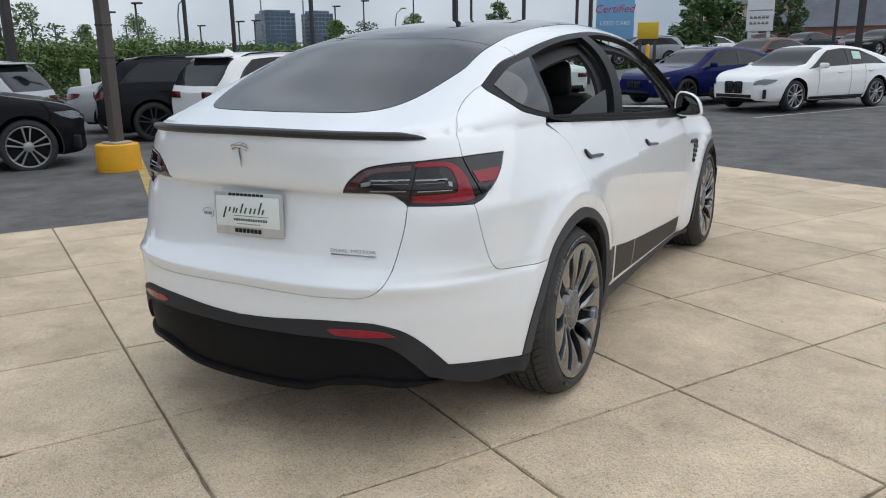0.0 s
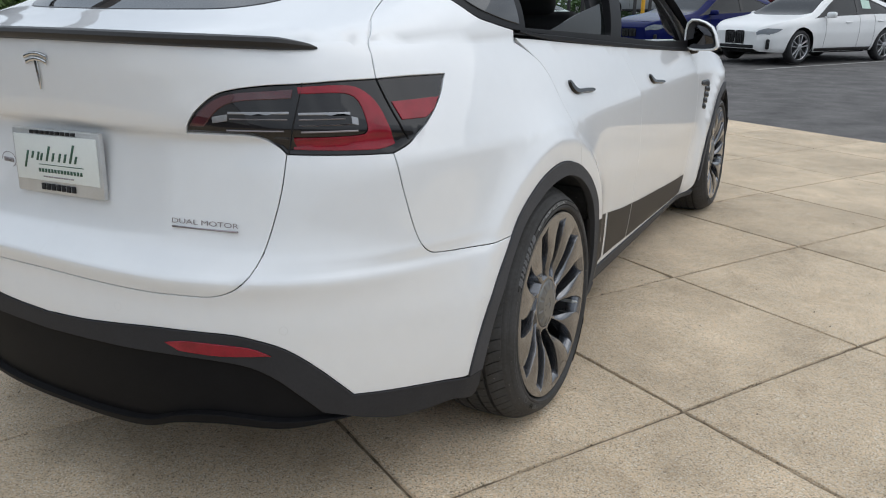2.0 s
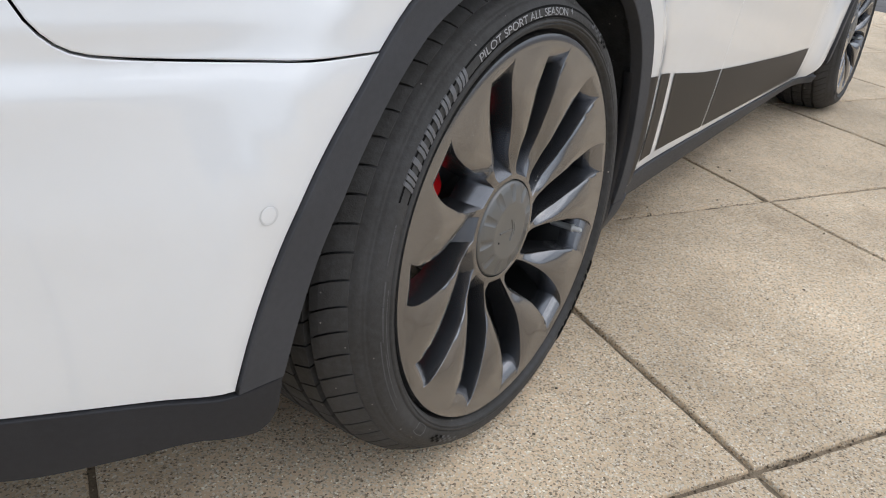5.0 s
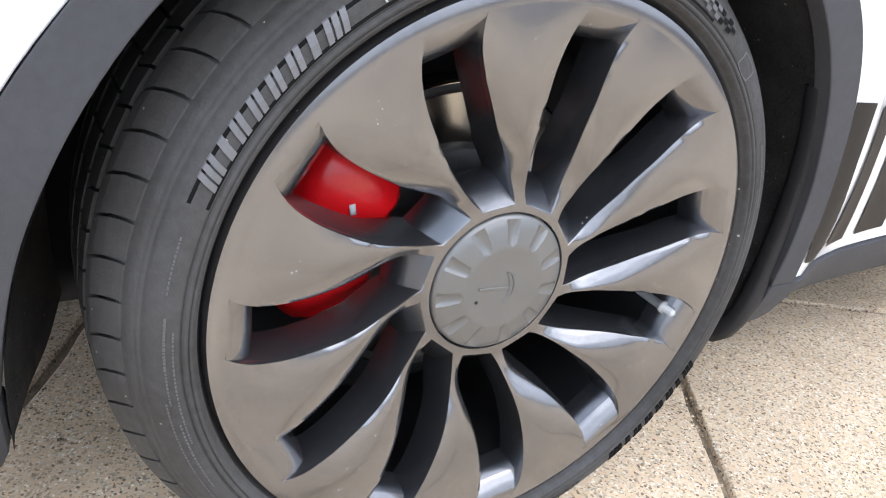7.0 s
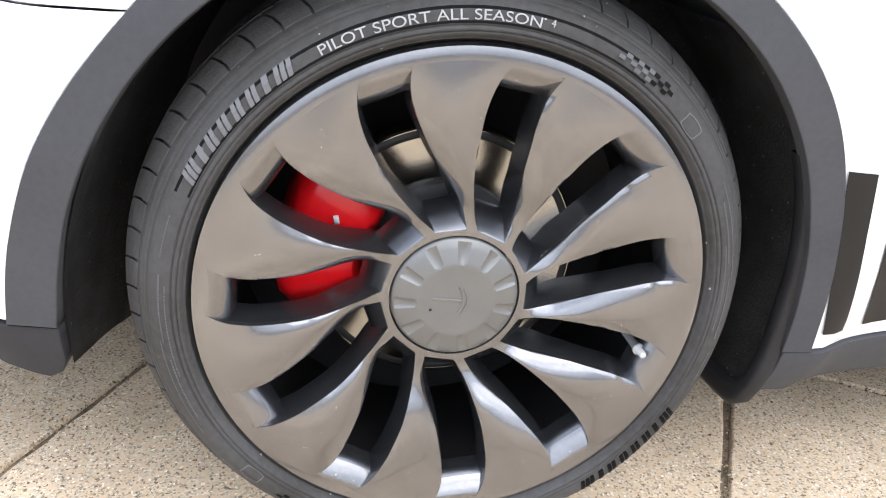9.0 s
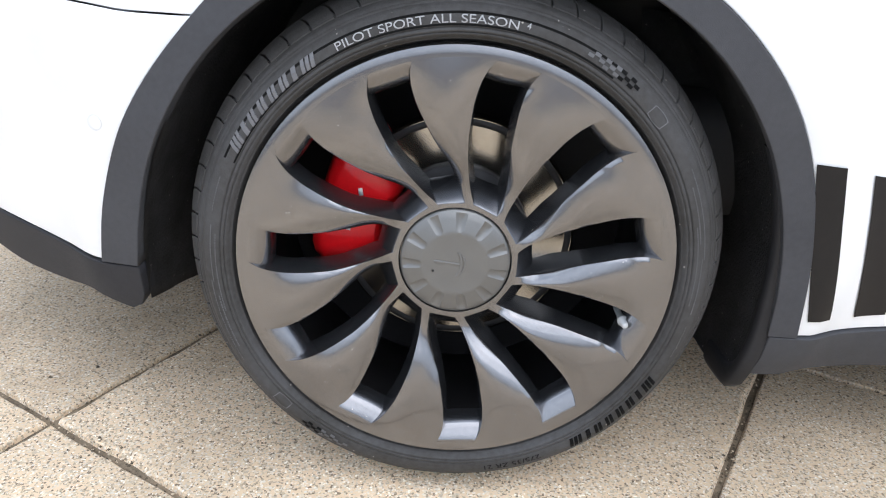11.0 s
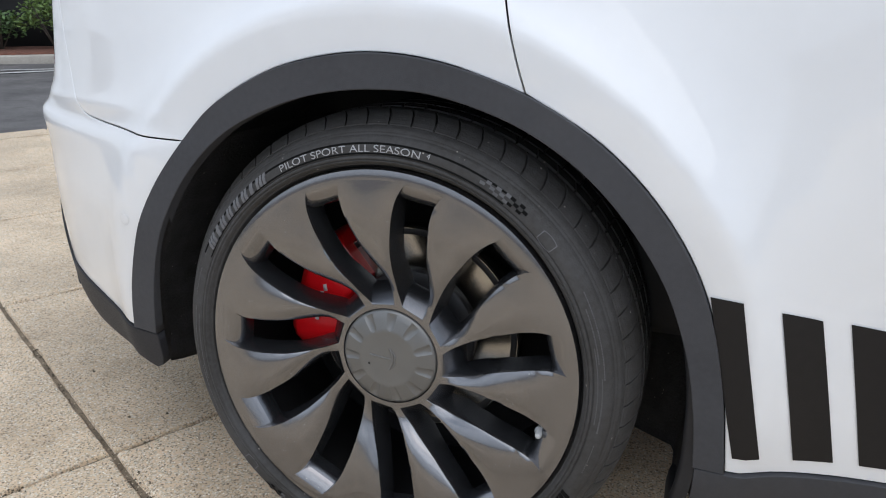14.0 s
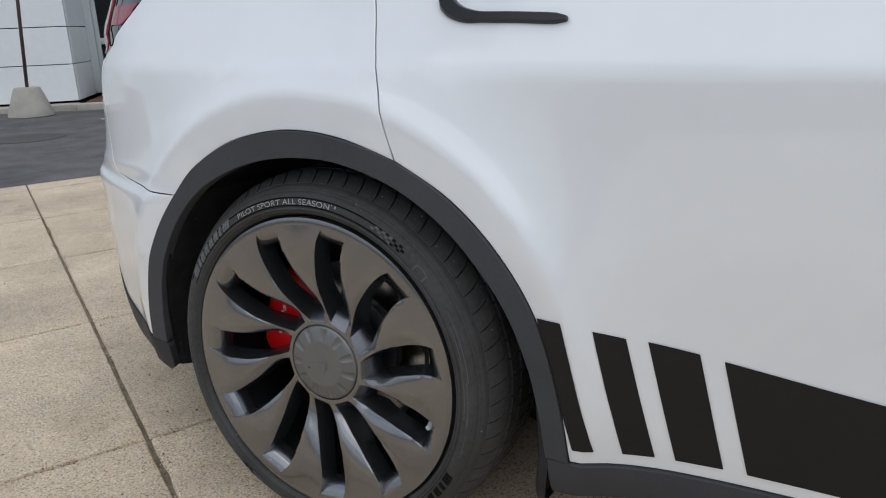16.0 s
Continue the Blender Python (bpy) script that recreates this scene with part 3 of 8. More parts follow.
BLACK_SIDE = [(-0.860, 0.356), (-0.736, 0.343), (-0.60, 0.329), (-0.487, 0.320)]
LAMP_TOP = [(-0.436, 1.071), (-0.607, 1.072), (-0.734, 1.070), (-0.865, 1.068), (-0.972, 1.064), (-1.067, 1.061), (-1.155, 1.052), (-1.204, 1.038), (-1.249, 1.003), (-1.279, 0.956)]
LAMP_OUT = [(-0.715, 0.912), (-0.655, 0.931), (-0.60, 0.962), (-0.545, 0.993), (-0.485, 1.030), (-0.436, 1.071)]
LAMP_IN = [(-1.279, 0.956), (-1.189, 0.957), (-1.118, 0.955), (-1.071, 0.945), (-1.035, 0.930), (-1.018, 0.917)]
DOOR_REAR = [(0.194, 0.751), (0.180, 0.795), (0.166, 0.85), (0.144, 0.929), (0.127, 1.0), (0.106, 1.045), (0.060, 1.085), (-0.030, 1.140)]


def line(*runs):
    """One closed outline from runs that follow on each other; each run is smooth, with corners where they meet."""
    out = []
    for r in runs:
        pts = spline([(*r[0][:2], 1), *r[1:-1], (*r[-1][:2], 1)])
        if out and abs(out[-1][0] - pts[0][0]) + abs(out[-1][1] - pts[0][1]) < 1e-4:
            pts = pts[1:]
        out += pts
    if abs(out[0][0] - out[-1][0]) + abs(out[0][1] - out[-1][1]) < 1e-4:
        out = out[:-1]
    return out


def upto(points, a, b):
    """The stretch of an arch line between two of its points."""
    return points[a:b]


# bumper, quarter panel, hatch
SWELL_RING = [(r * math.cos(a), 0.353 + r * math.sin(a)) for r in (0.484, 0.495, 0.503, 0.509, 0.515, 0.523, 0.535, 0.552, 0.572) for a in np.arange(-0.10, 2.9, 0.035)]
FOLD_LOW = [(u, z) for u in np.arange(U_MID + 0.01, -0.40, 0.02) for z in (0.625, 0.636, 0.645, 0.651, 0.657, 0.663, 0.670, 0.685, 0.694, 0.700, 0.706, 0.714)]
FOLD_HIGH = [(u, z) for u in np.arange(U_MID + 0.01, -1.0, 0.016) for z in (0.928, 0.936, 0.942, 0.947, 0.952, 0.957, 0.962, 0.969, 0.980)]
skin("rear_bumper", [panel_data(line(SEAM, LAMP_BASE, HATCH_LOW, [(U_MID, 0.612), (U_MID, 0.5)], BLACK_TOP, BLACK_SIDE, upto(ARCH_OUT, 0, 6)), by_wrap, res=0.03, more=FOLD_LOW)], PAINT, car, both=True)
QUARTER = line(LAMP_OUT, [(-0.436, 1.071), (-0.607, 1.072), (-0.734, 1.070)], [(-0.734, 1.070), (-0.731, 1.142)], [(-0.731, 1.142), (-0.4, 1.138), (-0.03, 1.128)],
               [(-0.03, 1.128), (0.060, 1.085), (0.106, 1.045), (0.127, 1.0), (0.144, 0.929), (0.166, 0.85), (0.180, 0.795), (0.194, 0.751)], upto(ARCH_OUT, 5, 12)[::-1], SEAM)
SEAM_TIP = [(0.710, -0.64), (0.697, -0.604), (0.667, -0.546), (0.646, -0.48), (0.633, -0.407), (0.631, -0.332), (0.636, -0.288)]
DLO_BACK = [(-0.285, 0.478), (-0.300, 0.425), (-0.285, 0.355), (-0.224, 0.272), (-0.13, 0.235), (-0.03, 0.21)]


def as_roll(x, y):
    """A place of the top view in the roll coordinates."""
    p, _ = by_top(x, y)
    return (float(p[1]), float(ROLL[2] * math.atan2(p[2] - ROLL[1], p[0] - ROLL[0])))


SEAM_ROLL = [as_roll(*q) for q in SEAM_TIP]
DLO_BACK[0] = SEAM_ROLL[-1]
C_SIDE = line(SEAM_ROLL[1:], DLO_BACK, [(-0.03, 0.21), (-0.035, 0.12)], [(-0.035, 0.12), (-0.4, 0.14), (-0.606, 0.155)], [(-0.606, 0.155), SEAM_ROLL[1]])
pair("quarter_panel", [panel_data(QUARTER, by_wrap, res=0.03, more=SWELL_RING + FOLD_LOW), panel_data(C_SIDE, by_roll, off=-0.0008, res=0.03),
                        panel_data(line([(-0.84, 1.08), (-0.84, 1.158)], [(-0.84, 1.158), (-0.60, 1.158)], [(-0.60, 1.158), (-0.60, 1.08)], [(-0.60, 1.08), (-0.84, 1.08)]), by_wrap, off=-0.006, thick=0.0),
                        panel_data(line([(0.48, -0.80), (0.52, -0.80)], [(0.52, -0.80), (0.62, -0.70)], [(0.62, -0.70), (0.69, -0.60)], [(0.69, -0.60), (0.72, -0.50)], [(0.72, -0.50), (0.60, -0.50)], [(0.60, -0.50), (0.48, -0.80)]), by_top, off=-0.006, thick=0.0)], PAINT, car)
HATCH_FACE = line(HATCH_LOW[::-1], LAMP_IN[::-1], LAMP_TOP[::-1][:8], [(-0.734, 1.070), (-0.731, 1.150)], [(-0.731, 1.150), (-1.0, 1.150), (-1.3, 1.150), (U_MID, 1.150)], [(U_MID, 1.150), (U_MID, 0.612)])
GLASS_EDGE = [(0.0, -0.712), (0.2, -0.703), (0.33, -0.683), (0.405, -0.638), (0.455, -0.565), (0.496, -0.439), (0.525, -0.24), (0.518, -0.08), (0.508, 0.062)]
HATCH_UP = line([(0.0, -0.912), (0.25, -0.902), (0.42, -0.872), (0.56, -0.80), (0.66, -0.71), (0.697, -0.604)], SEAM_TIP[1:], [(0.636, -0.288), (0.609, -0.086), (0.606, 0.094)], [(0.606, 0.094), (0.545, 0.112), (0.508, 0.062)], GLASS_EDGE[::-1], [(0.0, -0.712), (0.0, -0.912)])
skin("tailgate", [panel_data(HATCH_FACE, by_wrap, res=0.03, more=FOLD_LOW + FOLD_HIGH), panel_data(HATCH_UP, by_top, off=-0.0006, res=0.03)], PAINT, car, both=True)
skin("rear_window", [panel_data(line(GLASS_EDGE, [(0.508, 0.062), (0.32, 0.028), (0.0, 0.01)], [(0.0, 0.01), (0.0, -0.712)]), by_top, off=0.001, res=0.04)], DARK_GLASS, car, "dark tinted rear window", both=True)
skin("glass_roof", [panel_data(line([(0.0, 0.012), (0.32, 0.030), (0.508, 0.066)], [(0.508, 0.066), (0.492, 0.29), (0.455, 0.778), (0.43, 1.2), (0.42, 1.6), (0.44, 1.93)], [(0.44, 1.93), (0.25, 1.97), (0.0, 1.985)], [(0.0, 1.985), (0.0, 0.012)]), by_top, off=0.001, res=0.06)], DARK_GLASS, car, "black tinted glass roof", both=True)
skin("windscreen", [panel_data(line([(0.0, 1.99), (0.25, 1.975), (0.44, 1.935)], [(0.44, 1.935), (0.56, 2.3), (0.66, 2.66)], [(0.66, 2.66), (0.4, 2.74), (0.0, 2.78)], [(0.0, 2.78), (0.0, 1.99)]), by_top, res=0.06, thick=0.0)], CLEAR_PANE, car, "clear raked windscreen", both=True).visible_shadow = False
# roof rail and windscreen pillar
DLO_TOP = [DLO_BACK[0], (-0.086, 0.586), (0.094, 0.624), (0.458, 0.701), (0.929, 0.773), (1.40, 0.800), (1.75, 0.740), (2.05, 0.560), (2.30, 0.270), (2.42, 0.050)]
RAIL = line([(0.094, 0.624), (0.458, 0.701), (0.929, 0.773), (1.40, 0.800), (1.75, 0.740), (2.05, 0.560), (2.30, 0.270), (2.42, 0.050)], [(2.42, 0.05), (2.66, 0.06)],
            [(2.66, 0.06), (2.52, 0.24), (2.3, 0.50), (2.05, 0.77), (1.9, 0.90), (1.6, 0.945), (1.2, 0.945), (0.778, 0.905), (0.29, 0.828), (0.062, 0.770)], [(0.062, 0.770), (0.115, 0.72), (0.094, 0.624)])
pair("roof_rail", [panel_data(RAIL, by_roll, res=0.03)], PAINT, car)
DLO_LOW = [(2.42, 0.050), (2.40, 0.015), (1.986, 0.030), (0.944, 0.112), (0.177, 0.185), (-0.03, 0.21)]
WIN_REAR = line([(0.205, 0.595), (0.458, 0.655), (0.75, 0.70), (0.99, 0.722)], [(0.99, 0.722), (0.94, 0.50), (0.82, 0.155)], [(0.82, 0.155), (0.40, 0.188), (0.055, 0.215)], [(0.055, 0.215), (0.09, 0.40), (0.205, 0.595)])
WIN_FRONT = line([(1.12, 0.742), (1.40, 0.755), (1.70, 0.695), (1.98, 0.52), (2.20, 0.26), (2.30, 0.075)], [(2.30, 0.075), (1.6, 0.092), (0.95, 0.142)], [(0.95, 0.142), (1.07, 0.5), (1.12, 0.742)])
pair("window_trim", [panel_data(line(DLO_TOP, DLO_LOW, DLO_BACK[::-1]), by_roll, holes=[WIN_REAR[::-1], WIN_FRONT[::-1]], off=-0.002, thick=0.03, res=0.03)], WINDOW_BLACK, car, "black window surround with open side windows")
pair("quarter_window", [panel_data(line([(-0.236, 0.455), (-0.046, 0.545), (0.165, 0.590)], [(0.165, 0.59), (0.052, 0.42), (0.012, 0.228)], [(0.012, 0.228), (-0.09, 0.252), (-0.19, 0.295), (-0.236, 0.36), (-0.236, 0.455)]), by_roll, off=0.001, thick=0.004, gap=0.0)], DARK_GLASS, car, "dark tinted quarter window")
# inside: pillar trims, roof lining and the half-lowered rear pane
TRIM_CLOTH = material("dark_trim_cloth", (0.016, 0.016, 0.018), 0.8, vary=0.2, scale=12)
LOW_PANE = material("privacy_glass", (0.008, 0.010, 0.010), 0.03, spec=0.12)
IN_REAR = line([(0.26, 0.53), (0.458, 0.575), (0.75, 0.62), (0.91, 0.64)], [(0.91, 0.64), (0.87, 0.45), (0.77, 0.165)], [(0.77, 0.165), (0.40, 0.195), (0.10, 0.222)], [(0.10, 0.222), (0.14, 0.38), (0.26, 0.53)])
IN_FRONT = line([(1.17, 0.66), (1.40, 0.675), (1.66, 0.62), (1.90, 0.47), (2.10, 0.25), (2.20, 0.085)], [(2.20, 0.085), (1.6, 0.10), (0.99, 0.15)], [(0.99, 0.15), (1.11, 0.45), (1.17, 0.66)])
pair("pillar_trim", [panel_data(line(DLO_TOP, DLO_LOW, DLO_BACK[::-1]), by_roll, holes=[IN_REAR[::-1], IN_FRONT[::-1]], off=-0.06, thick=0.02, res=0.03)], TRIM_CLOTH, car, "dark cloth-covered inner pillars")
skin("lowered_pane", [panel_data(line([(0.27, 0.196), (0.55, 0.262), (0.835, 0.312)], [(0.835, 0.312), (0.815, 0.156)], [(0.815, 0.156), (0.27, 0.196)]), by_roll, off=-0.022, thick=0.004, gap=0.0)], LOW_PANE, car, "dark rear door pane wound most of the way down")
bm = bmesh.new()
grid = [[bm.verts.new((x, y, float(roof_z(y)) - 0.045 - 0.155 * (abs(x) / 0.6) ** 3)) for x in np.linspace(-0.6, 0.6, 17)] for y in np.linspace(0.15, 1.8, 23)]
for p, q in zip(grid, grid[1:]):
    for i in range(16):
        bm.faces.new((p[i], p[i + 1], q[i + 1], q[i]))
bmesh.ops.solidify(bm, geom=bm.faces[:], thickness=0.012)
part("roof_lining", bm, TRIM_CLOTH, car, "black roof lining")
# doors, fender, bonnet, nose
DOOR_MID = [(1.075, 0.257), (1.075, 0.55), (1.05, 0.80), (0.975, 0.98), (0.915, 1.07)]
door_r, door_l = pair("rear_door", [panel_data(line(DOOR_REAR[:-1] + [(-0.02, 1.139)], [(-0.02, 1.139), (0.12, 1.131), (0.35, 1.115), (0.915, 1.078)], DOOR_MID[::-1], [(1.075, 0.257), (0.8, 0.263), (0.478, 0.263)], upto(ARCH_OUT, 11, 17)[::-1]), by_wrap, res=0.035, more=SWELL_RING)], PAINT, car)
DOOR_FRONT = [(2.20, 0.222), (2.235, 0.40), (2.245, 0.70), (2.20, 0.88), (2.12, 1.008)]
fdoor_r, fdoor_l = pair("front_door", [panel_data(line(DOOR_MID, [(0.915, 1.078), (1.5, 1.050), (2.12, 1.014)], DOOR_FRONT[::-1], [(2.20, 0.222), (1.7, 0.240), (1.075, 0.257)]), by_side, res=0.045)], PAINT, car)
F_ARCH = [(WHEELBASE - 0.44 * math.cos(a), 0.353 + 0.44 * math.sin(a)) for a in np.linspace(-0.22, math.pi + 0.1, 18)]
F_ARCH_IN = [(WHEELBASE - 0.392 * math.cos(a), 0.353 + 0.392 * math.sin(a)) for a in np.linspace(-0.22, math.pi + 0.1, 18)]
pair("fender", [panel_data(line(DOOR_FRONT, [(2.12, 1.008), (2.45, 0.998), (2.75, 0.975), (3.1, 0.90), (3.32, 0.83)], [(3.32, 0.83), (3.30, 0.70), (3.315, 0.475)], F_ARCH[1:17][::-1], [F_ARCH[1], (2.36, 0.215), (2.20, 0.222)]), by_side, res=0.045)], PAINT, car)
skin("bonnet", [panel_data(line([(0.0, 2.80), (0.4, 2.76), (0.66, 2.68)], [(0.66, 2.68), (0.74, 2.85), (0.72, 3.15), (0.66, 3.38)], [(0.66, 3.38), (0.4, 3.52), (0.0, 3.58)], [(0.0, 3.58), (0.0, 2.80)]), by_top, res=0.07)], PAINT, car, both=True)
skin("front_bumper", [panel_data(line([(0.0, 0.80), (0.35, 0.79), (0.6, 0.81), (0.80, 0.72)], [(0.80, 0.72), (0.85, 0.5), (0.84, 0.3)], [(0.84, 0.3), (0.5, 0.27), (0.0, 0.26)], [(0.0, 0.26), (0.0, 0.80)]), by_front, res=0.06)], PAINT, car, both=True)
pair("headlamp", [panel_data(line([(0.50, 0.77), (0.62, 0.80), (0.74, 0.77)], [(0.74, 0.77), (0.75, 0.70)], [(0.75, 0.70), (0.6, 0.70), (0.50, 0.74)], [(0.50, 0.74), (0.50, 0.77)]), by_front, off=0.004, thick=0.01)], LAMP_SILVER, car, "clear swept headlamp")
# black cladding: arches, sills, valance
pair("wheel_arch_trim", [panel_data(line(ARCH_OUT, [(0.478, 0.263), (0.438, 0.263)], ARCH_IN[::-1], [(-0.430, 0.320), (-0.487, 0.320)]), by_wrap, off=0.006, thick=0.022, gap=0.0, res=0.03)], BLACK_TRIM, car, "matt black rear wheel arch trim")
pair("wheel_arch_trim", [panel_data(line(F_ARCH, [F_ARCH[-1], F_ARCH_IN[-1]], F_ARCH_IN[::-1], [F_ARCH_IN[0], F_ARCH[0]]), by_side, off=0.010, thick=0.05, gap=0.0, res=0.03)], BLACK_TRIM, car, "matt black front wheel arch trim")
pair("sill_trim", [panel_data(line([(0.441, 0.262), (0.478, 0.262), (0.80, 0.262), (1.3, 0.251), (1.9, 0.231), (2.36, 0.214), (2.43, 0.212)], [(2.43, 0.212), (2.44, 0.185)], [(2.44, 0.185), (1.5, 0.185), (0.439, 0.185)], [(0.439, 0.185), (0.441, 0.262)]), by_side, off=0.006, thick=0.05, gap=0.0)], BLACK_TRIM, car, "dark grey sill trim")
VALANCE_IN = [(U_MID, 0.455), (-1.45, 0.462), (-1.25, 0.466), (-1.13, 0.455), (-1.06, 0.425), (-1.0, 0.375), (-0.945, 0.322)]
VALANCE_LOW = [(-0.430, 0.272), (-0.437, 0.254), (-0.452, 0.245), (-0.475, 0.250), (-0.52, 0.262), (-0.60, 0.256), (-0.72, 0.260), (-0.82, 0.284), (-0.89, 0.305)]
pieces = [panel_data(line(BLACK_TOP, BLACK_SIDE[:-1] + [(-0.487, 0.317)], [(-0.487, 0.317), (-0.430, 0.317)], [(-0.430, 0.317), (-0.430, 0.272)], VALANCE_LOW, [(-0.89, 0.305), (-0.945, 0.322)], VALANCE_IN[::-1], [(U_MID, 0.455), (U_MID, 0.5)]), by_wrap, off=0.004, thick=0.03, gap=0.0)]
# the arch trim's plastic again, with the tail's shade put into its colour
skin("rear_valance", pieces, TRIM_SHADED, car, "matt black lower bumper band", both=True)
pieces = [panel_data(line(VALANCE_IN, [(-0.945, 0.322), (-0.90, 0.298)], [(-0.90, 0.298), (-1.05, 0.300), (-1.19, 0.318), (-1.30, 0.305), (-1.40, 0.270), (-1.55, 0.255), (U_MID, 0.252)], [(U_MID, 0.252), (U_MID, 0.455)]), by_wrap, off=-0.011, thick=0.0, gap=0.0)]
skin("diffuser", pieces, DIFFUSER_BLACK, car, "recessed black diffuser panel", both=True)
pieces = [panel_data(line([(-0.87, 0.301), (-0.95, 0.304), (-1.05, 0.306), (-1.19, 0.322), (-1.30, 0.307), (-1.40, 0.272), (-1.55, 0.257), (U_MID, 0.254)], [(U_MID, 0.254), (U_MID, 0.232)], [(U_MID, 0.232), (-1.55, 0.235), (-1.41, 0.249), (-1.31, 0.283), (-1.19, 0.298), (-1.05, 0.286), (-0.95, 0.292), (-0.87, 0.299)], [(-0.87, 0.299), (-0.87, 0.301)]), by_wrap, off=0.006, thick=0.02, gap=0.0)]
skin("lower_lip", pieces, DIFFUSER_BLACK, car, "black lower lip of the bumper", both=True)
pair("reflector", [panel_data(line([(-1.305, 0.497), (-1.24, 0.506), (-1.11, 0.499), (-1.058, 0.479)], [(-1.058, 0.479), (-1.18, 0.476), (-1.27, 0.480)], [(-1.27, 0.48), (-1.305, 0.497)]), by_wrap, off=0.007, thick=0.01, gap=0.0)], LAMP_RED, car, "slim dark red reflector")
for u, z in ((rear_u(0.658), 0.538), (-0.457, 0.521), (rear_u(0.25), 0.560)):
    ring = [(u + 0.0103 * math.cos(a), z + 0.0103 * math.sin(a)) for a in np.linspace(0, 2 * math.pi, 25)[:-1]]
    core = [(u + 0.0094 * math.cos(a), z + 0.0094 * math.sin(a)) for a in np.linspace(0, 2 * math.pi, 25)[:-1]]
    pair("parking_sensor", [panel_data(core, by_wrap, off=0.0003, thick=0.006, gap=0.0, res=0.008)], PAINT, car)
    pair("sensor_ring", [panel_data(ring, by_wrap, holes=[core[::-1]], off=0.0004, thick=0.0, res=0.01)], MARK_GREY, car)
# tail lamps
lamps = pair("tail_lamp", [panel_data(line(LAMP_OUT, LAMP_TOP, LAMP_IN, LAMP_BASE[::-1]), by_wrap, off=-0.003, thick=0.02, res=0.025)], LAMP_DARK, car, "smoked tail lamp with red bands")
for name, pts, mat, lab in (
        ("red_band", line([(-0.985, 1.058), (-0.863, 1.060), (-0.797, 1.052), (-0.745, 1.020), (-0.716, 0.966), (-0.704, 0.932)], [(-0.704, 0.932), (-0.754, 0.923), (-0.871, 0.924), (-1.0, 0.927)], [(-1.0, 0.927), (-0.996, 0.950)], [(-0.996, 0.95), (-0.87, 0.951), (-0.794, 0.956), (-0.786, 0.978), (-0.805, 1.026), (-0.849, 1.043), (-0.982, 1.044)], [(-0.982, 1.044), (-0.985, 1.058)]), LAMP_RED, "dark red light band"),
        ("red_band", line([(-1.262, 0.975), (-1.240, 1.002), (-1.200, 1.031), (-1.146, 1.045), (-0.998, 1.053)], [(-0.998, 1.053), (-1.0, 1.035)], [(-1.0, 1.035), (-1.137, 1.029), (-1.188, 1.013), (-1.229, 0.974)], [(-1.229, 0.974), (-1.262, 0.975)]), LAMP_DEEP, "dark red light band"),
        ("red_band", line([(-0.694, 1.021), (-0.502, 1.024)], [(-0.502, 1.024), (-0.535, 1.0), (-0.581, 0.982)], [(-0.581, 0.982), (-0.671, 0.982)], [(-0.671, 0.982), (-0.694, 1.021)]), LAMP_RED, "dark red outer reflector"),
        ("reverse_light", line([(-0.982, 1.006), (-0.835, 1.0050)], [(-0.835, 1.0050), (-0.835, 0.9995)], [(-0.835, 0.9995), (-0.982, 1.0005)], [(-0.982, 1.0005), (-0.982, 1.006)]), LAMP_SILVER, "thin clear reversing light strip"),
        ("reverse_light", line([(-1.165, 1.0075), (-1.006, 1.0085)], [(-1.006, 1.0085), (-1.006, 1.0030)], [(-1.006, 1.0030), (-1.165, 1.002)], [(-1.165, 1.002), (-1.165, 1.0075)]), LAMP_SILVER, "thin clear reversing light strip"),
        ("light_chip", line([(-0.832, 0.996), (-0.812, 0.9920)], [(-0.812, 0.9920), (-0.812, 0.9760)], [(-0.812, 0.9760), (-0.832, 0.98)], [(-0.832, 0.98), (-0.832, 0.996)]), LAMP_SILVER, "bright end of the light strip"),
        ("light_chip", line([(-1.205, 0.996), (-1.166, 1.0020)], [(-1.166, 1.0020), (-1.166, 0.9880)], [(-1.166, 0.9880), (-1.205, 0.982)], [(-1.205, 0.982), (-1.205, 0.996)]), LAMP_SILVER, "bright end of the light strip"),
        ("lamp_bar", line([(-0.98, 0.9925), (-0.85, 0.9925)], [(-0.85, 0.9925), (-0.85, 0.9900)], [(-0.85, 0.9900), (-0.98, 0.99)], [(-0.98, 0.99), (-0.98, 0.9925)]), MARK_DARK, ""),
        ("lamp_bar", line([(-1.16, 0.9935), (-1.01, 0.9935)], [(-1.01, 0.9935), (-1.01, 0.9910)], [(-1.01, 0.9910), (-1.16, 0.991)], [(-1.16, 0.991), (-1.16, 0.9935)]), MARK_DARK, ""),
        ("lamp_bar", line([(-0.98, 0.98), (-0.83, 0.9800)], [(-0.83, 0.9800), (-0.83, 0.9780)], [(-0.83, 0.9780), (-0.98, 0.978)], [(-0.98, 0.978), (-0.98, 0.98)]), MARK_DARK, ""),
        ("lamp_bar", line([(-0.975, 0.967), (-0.815, 0.9670)], [(-0.815, 0.9670), (-0.815, 0.9630)], [(-0.815, 0.9630), (-0.975, 0.963)], [(-0.975, 0.963), (-0.975, 0.967)]), MARK_DARK, ""),
        ("lamp_bar", line([(-1.17, 0.969), (-1.02, 0.9690)], [(-1.02, 0.9690), (-1.02, 0.9660)], [(-1.02, 0.9660), (-1.17, 0.966)], [(-1.17, 0.966), (-1.17, 0.969)]), MARK_DARK, "")):
    data = panel_data(pts, by_wrap, off=0.0002, thick=0.004, gap=0.0, res=0.02)
    for lamp, left in zip(lamps, (False, True)):
        skin(name, [data], mat, lamp, lab, left=left)
